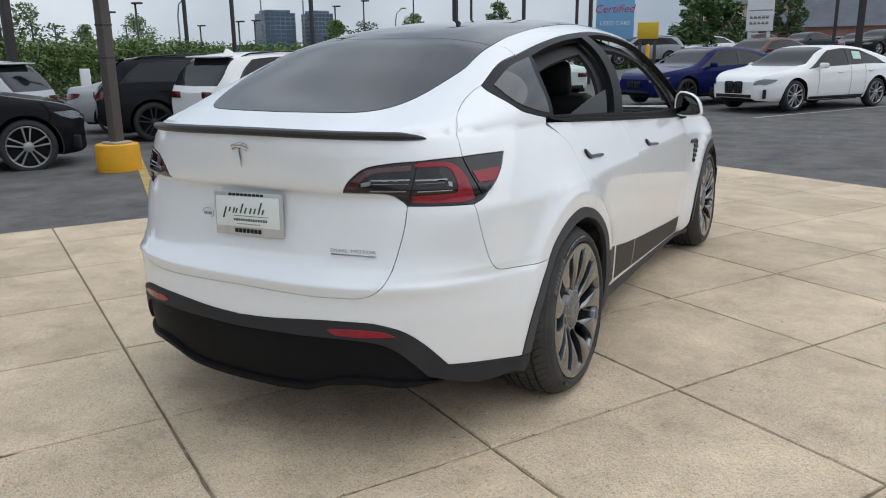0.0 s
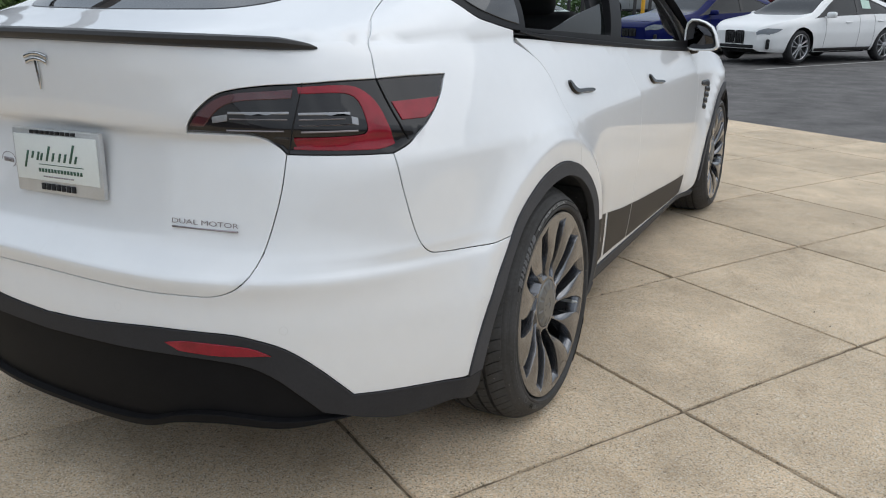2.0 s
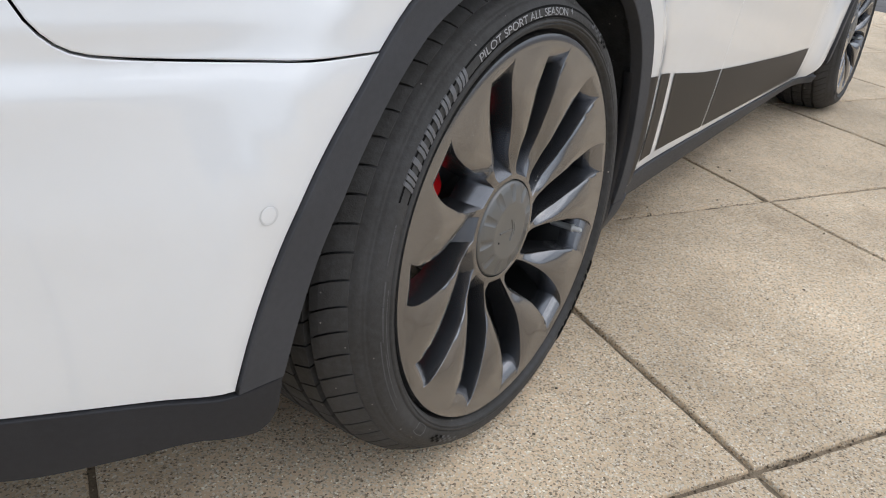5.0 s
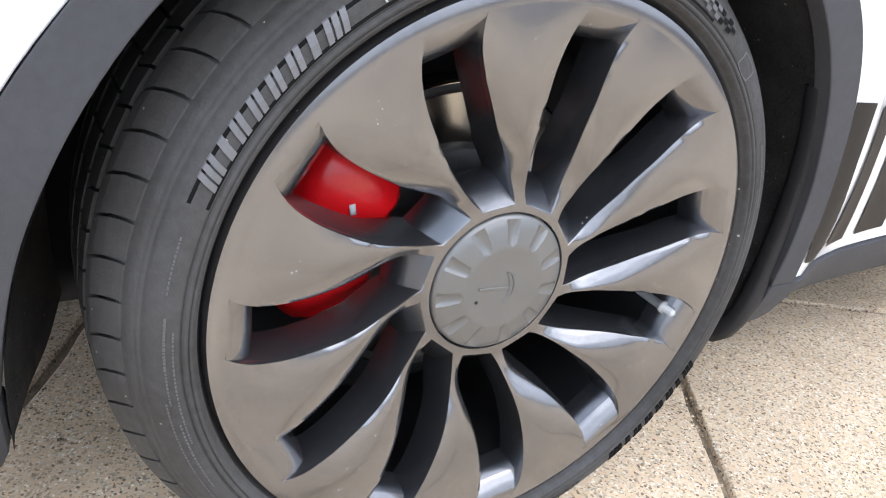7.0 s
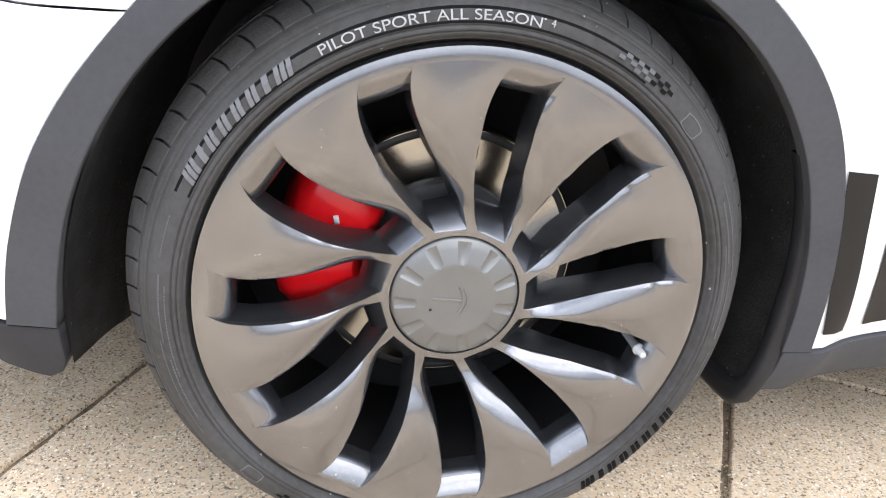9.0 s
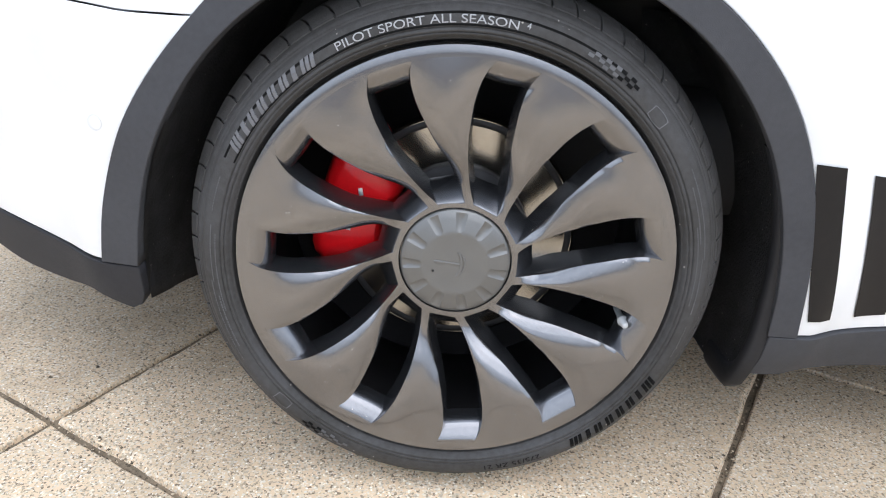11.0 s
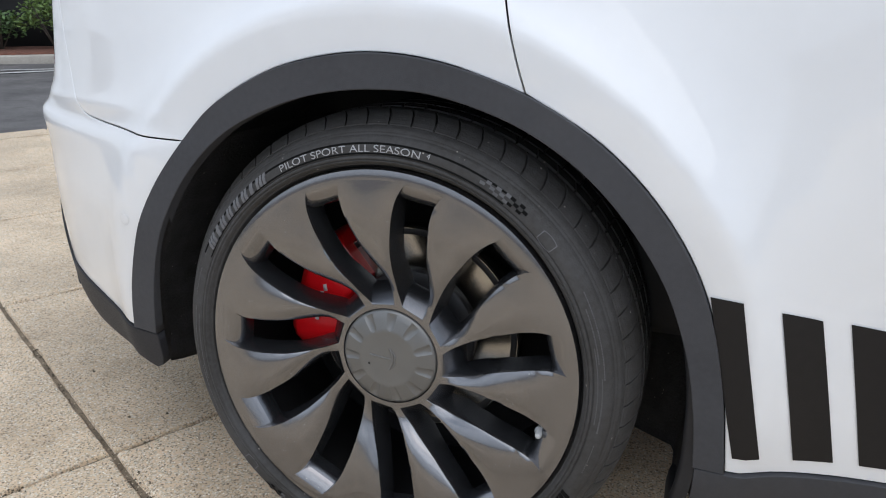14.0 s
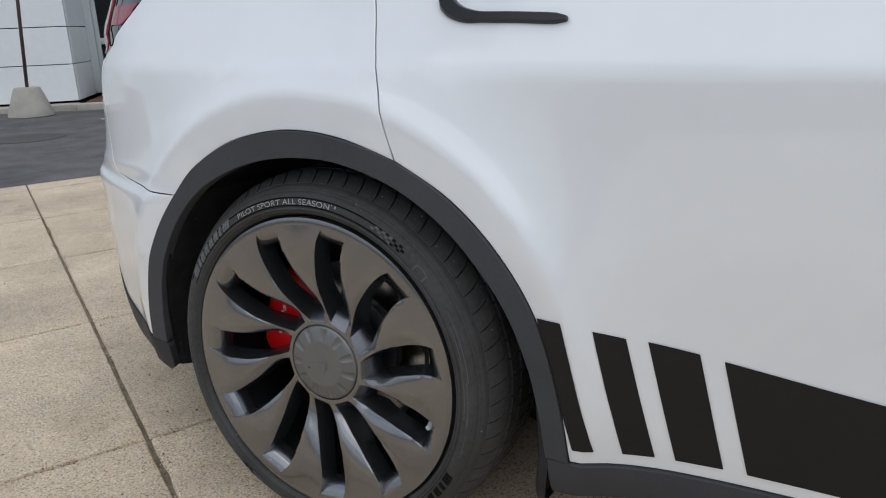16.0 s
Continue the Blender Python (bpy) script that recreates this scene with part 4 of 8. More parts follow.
for pts in ([(-0.972, 1.066), (-0.994, 0.992), (-1.016, 0.916)], [(-0.734, 1.071), (-0.702, 1.006), (-0.672, 0.955), (-0.660, 0.940)]):
    w = 0.004
    strip = spline(pts)
    data = panel_data(strip + [(p[0] + w, p[1] - 0.001) for p in strip[::-1]], by_wrap, off=0.0006, thick=0.003, gap=0.0, res=0.02)
    for lamp, left in zip(lamps, (False, True)):
        skin("lamp_split", [data], CAVITY, lamp, left=left)
# side stickers
for name, pts in (("stripe", [(0.433, 0.519), (0.471, 0.516), (0.518, 0.291), (0.485, 0.290)]), ("stripe", [(0.516, 0.503), (0.564, 0.494), (0.609, 0.289), (0.560, 0.288)]), ("stripe", [(0.596, 0.492), (0.670, 0.482), (0.711, 0.290), (0.640, 0.289)])):
    pair(name, [panel_data(line(*[[pts[i], pts[(i + 1) % 4]] for i in range(4)]), by_wrap, off=0.0018, thick=0.0, res=0.012)], STICKER, car, "slanted matt black side stripe")
pair("side_band", [panel_data(line([(0.704, 0.476), (0.909, 0.448), (1.069, 0.432)], [(1.069, 0.432), (1.069, 0.278)], [(1.069, 0.278), (0.843, 0.287), (0.745, 0.289)], [(0.745, 0.289), (0.704, 0.476)]), by_wrap, off=0.0016, thick=0.0, res=0.02)], STICKER, car, "long matt black side band")
pair("side_band", [panel_data(line([(1.081, 0.430), (1.309, 0.410), (1.875, 0.365), (2.195, 0.345)], [(2.195, 0.345), (2.195, 0.240)], [(2.195, 0.240), (1.6, 0.258), (1.081, 0.277)], [(1.081, 0.277), (1.081, 0.430)]), by_wrap, off=0.0016, thick=0.0, res=0.03)], STICKER, car, "long matt black side band")


def bar(name, points, width, depth, mat, parent, proj, off=0.0, label="", left=False):
    """A raised bar along a line on the skin, with round ends: handles and trims."""
    bm = bmesh.new()
    rows = []
    pts = spline(points, step=0.012)
    for i, q in enumerate(pts):
        p, n = proj(*q)
        a, _ = proj(*pts[max(i - 1, 0)])
        b, _ = proj(*pts[min(i + 1, len(pts) - 1)])
        t = Vector(b - a).normalized()
        n = Vector(n)
        s = n.cross(t).normalized()
        f = i / (len(pts) - 1)
        w = width(f) if callable(width) else width
        k = min(1.0, 0.35 + 6 * f, 0.35 + 6 * (1 - f))
        w *= k
        c = Vector(p) + n * off
        rows.append([bm.verts.new(c + s * w * u + n * depth * h) for u, h in ((-0.5, -0.6), (-0.5, 0.55), (-0.36, 1.0), (0.36, 1.0), (0.5, 0.55), (0.5, -0.6))])
    for a, b in zip(rows, rows[1:]):
        for k in range(5):
            bm.faces.new((a[k], a[k + 1], b[k + 1], b[k]))
    bm.faces.new(rows[0])
    bm.faces.new(rows[-1][::-1])
    if left:
        bmesh.ops.scale(bm, vec=(-1, 1, 1), verts=bm.verts)
    bmesh.ops.recalc_face_normals(bm, faces=bm.faces)
    return sharp(part(name, bm, mat, parent, label), 40)


for d, left in ((door_r, False), (door_l, True)):
    bar("handle", [(0.252, 1.000), (0.272, 0.978), (0.305, 0.966), (0.38, 0.962), (0.460, 0.957)], lambda f: 0.034 - 0.018 * min(1, f * 2.5), 0.010, GLOSS_BLACK, d, by_wrap, label="flush black door handle", left=left)
for d, left in ((fdoor_r, False), (fdoor_l, True)):
    bar("handle", [(1.212, 0.950), (1.235, 0.932), (1.27, 0.921), (1.34, 0.915), (1.42, 0.908)], lambda f: 0.034 - 0.018 * min(1, f * 2.5), 0.010, GLOSS_BLACK, d, by_wrap, label="flush black door handle", left=left)
for left in (False, True):
    bar("side_badge", [(2.31, 0.832), (2.42, 0.824), (2.50, 0.815)], lambda f: 0.022 + 0.022 * f, 0.006, GLOSS_BLACK, car, by_side, label="black camera housing on the fender", left=left)
    for k in range(4):
        bar("badge_bar", [(2.41 - 0.012 * k, 0.795 - 0.030 * k), (2.50 - 0.026 * k, 0.785 - 0.030 * k)], 0.031, 0.006, GLOSS_BLACK, car, by_side, left=left)
    bar("window_sill_trim", [(0.0, 0.203), (0.177, 0.176), (0.944, 0.104), (1.986, 0.024), (2.40, 0.008)], 0.016, 0.006, WINDOW_BLACK, car, by_roll, left=left)

# lip spoiler along the top edge of the tailgate
bm = bmesh.new()
half = []
for u in np.linspace(U_MID, -0.925, 34):
    f = (u - U_MID) / (-0.925 - U_MID)
    p, n = by_wrap(u, 1.150 - 0.016 * f ** 2)
    n = Vector((n[0], n[1], 0)).normalized()
    end = min(1.0, (1 - f) / 0.16) ** 0.6
    t = 0.15 + 0.85 * end
    p = Vector(p)
    half.append([p + n * d + Vector((0, 0, h)) for d, h in ((-0.030 * t, 0.020 * t), (0.004, 0.021 * t), (0.014 * t, 0.018 * t), (0.018 * t, 0.010 * t), (0.015 * t, 0.000), (0.006 * t, -0.006 * t), (-0.020, -0.006 * t))])
rows = [[bm.verts.new((-q.x, q.y, q.z)) for q in r] for r in half[:0:-1]] + [[bm.verts.new((0.0, q.y, q.z)) for q in half[0]]] + [[bm.verts.new(q) for q in r] for r in half[1:]]
for a, b in zip(rows, rows[1:]):
    for k in range(7):
        bm.faces.new((a[k], a[(k + 1) % 7], b[(k + 1) % 7], b[k]))
bm.faces.new(rows[0][::-1])
bm.faces.new(rows[-1])
bmesh.ops.recalc_face_normals(bm, faces=bm.faces)
spoiler = sharp(part("spoiler", bm, CARBON, car, "thin dark carbon lip spoiler"), 40)

# number plate in a grey frame, without its writing
plate_pose = pose(0.006, -0.912, 0.857, 90 - 3, -1.5, 0)
bm = bmesh.new()
box(bm, -0.160, 0.160, -0.078, 0.078, -0.004, 0.010, 0.004)
frame_ob = sharp(part("plate_frame", bm, PLATE_FRAME, car, "pale grey metal number plate frame"))
frame_ob.matrix_local = plate_pose
bm = bmesh.new()
box(bm, -0.151, 0.151, -0.047, 0.064, 0.010, 0.0125, 0.001)
part("plate", bm, PLATE_WHITE, frame_ob, "white paper dealer plate")
# slanted strokes in place of the dealer's script
for k, (at_x, low, high) in enumerate(((-0.112, -0.020, 0.022), (-0.092, 0.004, 0.021), (-0.071, 0.0, 0.021), (-0.058, 0.0, 0.018), (-0.036, 0.0, 0.036), (-0.015, 0.0, 0.021), (0.009, 0.0, 0.021), (0.029, 0.0, 0.021), (0.050, 0.0, 0.044), (0.068, 0.0, 0.018))):
    bm = bmesh.new()
    box(bm, at_x, at_x + 0.0075, 0.002 + low, 0.002 + high, 0.0125, 0.0133)
    for v in bm.verts:
        v.co.x += 0.42 * (v.co.y - 0.002)
    part("writing_bar", bm, PLATE_GREEN, frame_ob)
for x0, x1, y0, y1, n, m in ((-0.062, 0.10, -0.0080, -0.0062, 1, PLATE_GREEN), (-0.066, 0.098, -0.026, -0.017, 14, PLATE_GREEN), (-0.050, 0.062, -0.038, -0.0345, 18, MARK_DARK), (-0.062, 0.068, -0.069, -0.054, 7, CAVITY), (-0.085, 0.085, 0.0665, 0.0745, 9, CAVITY)):
    bm = bmesh.new()
    for i in range(n):
        a, b = x0 + (x1 - x0) * i / n, x0 + (x1 - x0) * (i + (1 if n == 1 else 0.68)) / n
        box(bm, a, b, y0, y1, 0.0095, 0.0133)
    part("writing_bar", bm, m, frame_ob)
bm = bmesh.new()
pts = [(0.032 * math.cos(a), 0.020 * math.sin(a)) for a in np.linspace(0, 2 * math.pi, 41)[:-1]]
v = [[bm.verts.new((x * k, y * k, 0)) for x, y in pts] for k in (1.0, 0.92)]
for i in range(40):
    bm.faces.new((v[0][i], v[0][(i + 1) % 40], v[1][(i + 1) % 40], v[1][i]))
for i in range(7):
    box(bm, -0.022 + 0.0064 * i, -0.018 + 0.0064 * i, -0.006, 0.005, 0, 0.0006)
oval = part("dealer_sticker", bm, MARK_DARK, car, "small oval dealer sticker")
p, n = by_wrap(rear_u(0.213), 0.841)
oval.matrix_local = pose(-p[0], p[1] - 0.0015, p[2], 90 - 3, 0, -4)

# emblem: a curved bar over a tapering stem
bm = bmesh.new()
for k, (w, z) in enumerate(((0.040, 0.036), (0.036, 0.024))):
    pts = [(-w + 2 * w * i / 10, z - 0.006 * (abs(i - 5) / 5) ** 2 * 1.4) for i in range(11)]
    top = [bm.verts.new((x, y + 0.0035, 0.004)) for x, y in pts]
    bot = [bm.verts.new((x, y - 0.0035, 0.004)) for x, y in pts]
    low = [bm.verts.new((x, y - 0.0045, 0.0)) for x, y in pts]
    hi = [bm.verts.new((x, y + 0.0045, 0.0)) for x, y in pts]
    for i in range(10):
        for a, b in ((hi, top), (top, bot), (bot, low)):
            bm.faces.new((a[i], b[i], b[i + 1], a[i + 1]))
box(bm, -0.0055, 0.0055, -0.045, 0.020, 0, 0.004, 0.001)
for q in bm.verts:
    if q.co.y < -0.03:
        q.co.x *= 0.3
emblem = part("emblem", bm, CHROME, car, "chrome emblem on the tailgate")
p, n = by_wrap(U_MID, 1.07)
emblem.matrix_local = pose(0.003, p[1] - 0.002, 1.077, 90 + 3, 0, 0)


def text_mesh(body, size):
    """Letters as a flat mesh, in the plane z = 0, centred."""
    cu = bpy.data.curves.new("letters", "FONT")
    cu.body, cu.size, cu.align_x, cu.align_y = body, size, "CENTER", "CENTER"
    ob = bpy.data.objects.new("letters", cu)
    scene.collection.objects.link(ob)
    me = bpy.data.meshes.new_from_object(ob.evaluated_get(bpy.context.evaluated_depsgraph_get()))
    bpy.data.objects.remove(ob)
    return me


me = text_mesh("DUAL MOTOR", 0.021)
me.transform(Matrix.Diagonal((1.25, 0.75, 1, 1)))
me.materials.append(MARK_DARK)
script = new("model_script", me)
script.parent = car
script["label"] = "grey raised model lettering"
p, n = by_wrap(rear_u(0.447), 0.762)
yaw = math.degrees(math.atan2(n[0], -n[1]))
script.matrix_local = pose(p[0] + n[0] * 0.002, p[1] + n[1] * 0.002, p[2], 90 - 6, 0, yaw)
bm = bmesh.new()
box(bm, -0.082, 0.082, -0.0015, 0.0015, -0.006, 0.002)
rule = part("underline", bm, MARK_DARK, car)
rule.matrix_local = pose(p[0] + n[0] * 0.0045, p[1] + n[1] * 0.0045, p[2] - 0.0125, 90 - 6, 0, yaw)

# door mirrors: a white shell that tapers outward, its open back filled by dark glass
MIRROR_OUTLINE = [(0.846, 1.020), (0.838, 1.060), (0.838, 1.110), (0.846, 1.148), (0.866, 1.166), (0.900, 1.165), (0.940, 1.152), (0.972, 1.130), (0.993, 1.095), (1.006, 1.055), (1.009, 1.030), (0.995, 1.017), (0.950, 1.012), (0.890, 1.012)]
for sx in (1, -1):
    bm = bmesh.new()
    cx, cz = 0.918, 1.083
    rings = []
    for y, k in ((2.108, 0.86), (2.100, 0.90), (2.096, 0.955), (2.102, 1.0), (2.130, 1.03), (2.175, 0.98), (2.215, 0.84), (2.245, 0.58), (2.256, 0.25)):
        rings.append([bm.verts.new(((cx + (x - cx) * k) * sx, y, cz + (z - cz) * k)) for x, z in MIRROR_OUTLINE])
    for a, b in zip(rings, rings[1:]):
        for i in range(len(a)):
            bm.faces.new((a[i], a[(i + 1) % len(a)], b[(i + 1) % len(a)], b[i]))
    bm.faces.new(rings[0])
    bm.faces.new(rings[-1])
    bmesh.ops.recalc_face_normals(bm, faces=bm.faces)
    mirror = sharp(part("door_mirror", bm, PAINT, car, "white door mirror with black foot"), 50)
    bm = bmesh.new()
    rings = [[bm.verts.new(((cx + (x - cx) * 0.875) * sx, y, cz + (z - cz) * 0.875)) for x, z in MIRROR_OUTLINE] for y in (2.104, 2.112)]
    for i in range(len(MIRROR_OUTLINE)):
        bm.faces.new((rings[0][i - 1], rings[0][i], rings[1][i], rings[1][i - 1]))
    bm.faces.new(rings[0])
    bm.faces.new(rings[1][::-1])
    bmesh.ops.recalc_face_normals(bm, faces=bm.faces)
    part("mirror_glass", bm, MIRROR_DARK, mirror, "dark mirror glass")
    bm = bmesh.new()
    tube(bm, [(0.80 * sx, 2.17, 1.005), (0.85 * sx, 2.16, 1.010), (0.90 * sx, 2.15, 1.020)], 0.024)
    part("mirror_foot", bm, GLOSS_BLACK, mirror, "black mirror foot")

# dark structure behind the skin, seen through the gaps and arches
bm = bmesh.new()
grid = [[None] * SC for _ in range(75)]
for i in range(75):
    for j in range(SC):
        q = SHELL[2 * i, j] - SHELL_N[2 * i, j] * 0.016
        grid[i][j] = bm.verts.new((max(q[0], 0), q[1], q[2]))
for i in range(74):
    for j in range(SC - 1):
        c = (SHELL[2 * i, j] + SHELL[2 * i + 2, j + 1]) / 2
        if c[0] > 0.5 and any((c[1] - wy) ** 2 + (c[2] - 0.353) ** 2 < 0.455 ** 2 for wy in (0, WHEELBASE)):
            continue
        if c[2] < 0.34 and c[1] < -0.28:
            continue
        bm.faces.new((grid[i][j], grid[i][j + 1], grid[i + 1][j + 1], grid[i + 1][j]))
bmesh.ops.mirror(bm, geom=bm.verts[:] + bm.edges[:] + bm.faces[:], axis="X", merge_dist=1e-5)
part("inner_body", bm, CAVITY, car, "black inner body behind the panels")
bm = bmesh.new()
box(bm, -0.76, 0.76, 0.45, 2.45, 0.17, 0.22, 0.02)
box(bm, -0.55, 0.55, -0.45, 3.5, 0.168, 0.222, 0.02)
part("underbody", bm, CAVITY, car, "black flat underbody")
LINER = specks(material("wheel_liner", (0.046, 0.046, 0.047), 0.85, vary=0.5, scale=25, bump=0.5, bump_scale=220), (0.30, 0.28, 0.25), 150.0, 0.10, 0.26)
GUARD_Y = pchip([0.14, 0.20, 0.27, 0.36, 0.45, 0.54, 0.62, 0.67], [0.412, 0.422, 0.430, 0.428, 0.414, 0.380, 0.328, 0.283])
GUARD_LOW = pchip([0.64, 0.80, 0.875, 0.90, 0.92], [0.135, 0.142, 0.150, 0.160, 0.182])
LINER_Y = pchip([0.18, 0.25, 0.33, 0.40, 0.47, 0.55, 0.62, 0.67], [-0.422, -0.428, -0.424, -0.412, -0.391, -0.355, -0.312, -0.272])
LINER_LOW = pchip([0.64, 0.74, 0.85, 0.89, 0.92], [0.190, 0.205, 0.238, 0.246, 0.258])


GUARD_EDGE = material("smooth_black_plastic", (0.020, 0.020, 0.022), 0.5, spec=0.3, vary=0.2, scale=15)


def felt_sheet(name, sx, wy, along, low, outer):
    """A curved felt sheet across the wheel house; along gives its place fore and aft for x and z, low its lower edge, outer its outer edge."""
    bm = bmesh.new()
    rows = []
    for f in np.linspace(0, 1, 20):
        row = []
        for u in np.linspace(0, 1, 22):
            z = 0.66 + (low(0.64 + 0.28 * u) - 0.66) * f
            x = 0.54 + (outer(z) - 0.54) * u
            row.append(bm.verts.new((sx * x, wy + along(x, z), z)))
        rows.append(row)
    for a, b in zip(rows, rows[1:]):
        for i in range(21):
            bm.faces.new((a[i], a[i + 1], b[i + 1], b[i]))
    bmesh.ops.solidify(bm, geom=bm.faces[:], thickness=0.004)
    return part(name, bm, LINER, car, "dusty black felt sheet in the wheel house")


for wy in (0.0, WHEELBASE):
    for sx in (1, -1):
        bm = bmesh.new()
        prof = [(0.52, 0.0), (0.52, 0.30), (0.54, 0.415), (0.60, 0.43), (0.80, 0.432), (0.90, 0.430), (0.935, 0.420)]
        lathe(bm, prof, 48, a0=0.38, a1=math.pi - 0.38, centre=(0, wy, 0.353))
        bmesh.ops.scale(bm, vec=(sx, 1, 1), verts=bm.verts)
        part("wheel_liner", bm, LINER, car, "dusty black felt wheel liner")
        # felt sheets behind and ahead of the tyre; the front one sits in a smooth black edge strip
        if wy == 0.0:
            felt_sheet("wheel_liner", sx, wy, lambda x, z: float(LINER_Y(z)) + 0.16 * max(0.0, 0.86 - x), lambda x: float(LINER_LOW(x)), lambda z: 0.892 + 0.17 * (min(z, 0.5) - 0.25))
        guard = felt_sheet("splash_guard", sx, wy, lambda x, z: float(GUARD_Y(z)) - 1.6 * max(0.0, 0.68 - x), lambda x: float(GUARD_LOW(x)), lambda z: 0.902 + 0.085 * (min(z, 0.56) - 0.17))
        bm = bmesh.new()
        run = [(0.940 - 0.028 * f, f, 0.916 - 0.028 * f, f) for f in np.linspace(0.02, 0.86, 14)] + [(0.910, 0.93, 0.884, 0.885), (0.900, 0.98, 0.874, 0.905), (0.885, 1.0, 0.860, 0.912)] + [(x, 1.0, x - 0.012, 0.915) for x in np.linspace(0.865, 0.80, 4)]
        rows = []
        for xo, fo, xi, fi in run:
            o, q = (Vector((sx * x, wy + float(GUARD_Y(z)) - 0.006, z)) for x, z in ((xo, 0.54 + (float(GUARD_LOW(xo)) - 0.54) * fo), (xi, 0.54 + (float(GUARD_LOW(xi)) - 0.54) * fi)))
            rows.append([bm.verts.new(p) for p in (o + Vector((0, 0.018, 0)), o + Vector((0, 0.003, 0)), o.lerp(q, 0.25) + Vector((0, -0.002, 0)), o.lerp(q, 0.75) + Vector((0, -0.002, 0)), q, q + Vector((0, 0.008, 0)))])
        for a, b in zip(rows, rows[1:]):
            for i in range(5):
                bm.faces.new((a[i], a[i + 1], b[i + 1], b[i]))
        bmesh.ops.recalc_face_normals(bm, faces=bm.faces)
        part("guard_edge", bm, GUARD_EDGE, guard, "smooth black edge strip")

# cabin
bm = bmesh.new()
box(bm, -0.74, 0.74, 0.1, 2.5, 0.35, 0.55, 0.05)
part("cabin_floor", bm, SEAT, car, "black cabin floor")
bm = bmesh.new()
box(bm, -0.70, 0.70, 2.25, 2.55, 0.5, 0.96, 0.05)
part("dashboard", bm, SEAT, car, "black dashboard")
bm = bmesh.new()
box(bm, -0.60, 0.60, -0.62, 0.05, 0.5, 1.0, 0.05)
part("boot_lining", bm, SEAT, car, "black boot lining")


def seat(x, y, width, lean):
    s = empty("seat")
    s.parent = car
    s.matrix_local = pose(x, y, 0.5)
    bm = bmesh.new()
    box(bm, -width / 2, width / 2, -0.02, 0.50, 0.05, 0.22, 0.05)
    part("cushion", bm, SEAT, s)
    bm = bmesh.new()
    box(bm, -width / 2, width / 2, -0.09, 0.07, 0.12, 0.72, 0.05, m=pose(0, 0, 0, lean, 0, 0))
    part("backrest", bm, SEAT, s)
    bm = bmesh.new()
    box(bm, -0.14, 0.14, -0.05, 0.06, 0.70, 0.90, 0.045, m=pose(0, 0, 0, lean, 0, 0))
    part("headrest", bm, SEAT, s)


for x in (-0.38, 0.38):
    seat(x, 1.22, 0.52, 14)
    seat(x, 0.32, 0.56, 16)
bm = bmesh.new()
lathe(bm, [(0.012 * math.cos(a), 0.185 + 0.012 * math.sin(a)) for a in np.linspace(0, 2 * math.pi, 9)], 40, axis="z")
box(bm, -0.17, 0.17, -0.02, 0.02, -0.01, 0.01, 0.005)
wheel_ob = part("steering_wheel", bm, SEAT, car, "black steering wheel")
wheel_ob.matrix_local = pose(-0.38, 2.0, 0.95, 65, 0, 0)


# ---------------------------------------------------------------- wheels
# built round the origin, the axle along x, the outer face towards +x; angles from the top, turning forward
SLOTS = 11
CAMBER = 2.0
LETTER_GREY = material("raised_letters", (0.12, 0.12, 0.125), 0.6, vary=0.15, scale=40)
WRITING_GREY = material("moulded_writing", (0.085, 0.085, 0.088), 0.6, vary=0.15, scale=40)
BAND_DARK = material("sidewall_band", (0.004, 0.004, 0.004), 0.8, spec=0.15, vary=0.2, scale=40)
CAP_GREY = material("cap_grey", (0.16, 0.16, 0.155), 0.38, metal=0.5, coat=0.2, vary=0.05, scale=40)
# darker copy of the alloy: the shade inside the openings put into the colour
ALLOY_SHADED = material("alloy_inner_wall", (0.135, 0.14, 0.152), 0.27, metal=0.9, vary=0.15, scale=30)
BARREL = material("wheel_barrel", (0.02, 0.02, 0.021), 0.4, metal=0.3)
DISC_HAT = material("disc_hat", (0.05, 0.05, 0.052), 0.5, metal=0.5, vary=0.2, scale=30)


def polar(r, deg):
    a = radians(deg)
    return (r * math.sin(a), r * math.cos(a))


FACE = pchip([0.070, 0.0755, 0.084, 0.097, 0.115, 0.150, 0.190, 0.235, 0.262, 0.276, 0.284], [0.9255, 0.9260, 0.9258, 0.9245, 0.9262, 0.9375, 0.9465, 0.9515, 0.9535, 0.9535, 0.9522])
EDGE_A = pchip([0.080, 0.083, 0.095, 0.107, 0.138, 0.172, 0.210, 0.237, 0.255, 0.270], [15.5, 14.0, 9.8, 7.2, 3.9, 2.7, 3.1, 4.2, 5.6, 7.6])
EDGE_B = pchip([0.080, 0.083, 0.100, 0.120, 0.143, 0.170, 0.200, 0.220, 0.240, 0.255, 0.270], [38.5, 38.0, 35.0, 30.5, 25.4, 21.2, 18.8, 17.8, 17.5, 17.9, 19.1])


def smooth_step(f):
    f = min(1.0, max(0.0, f))
    return f * f * (3 - 2 * f)


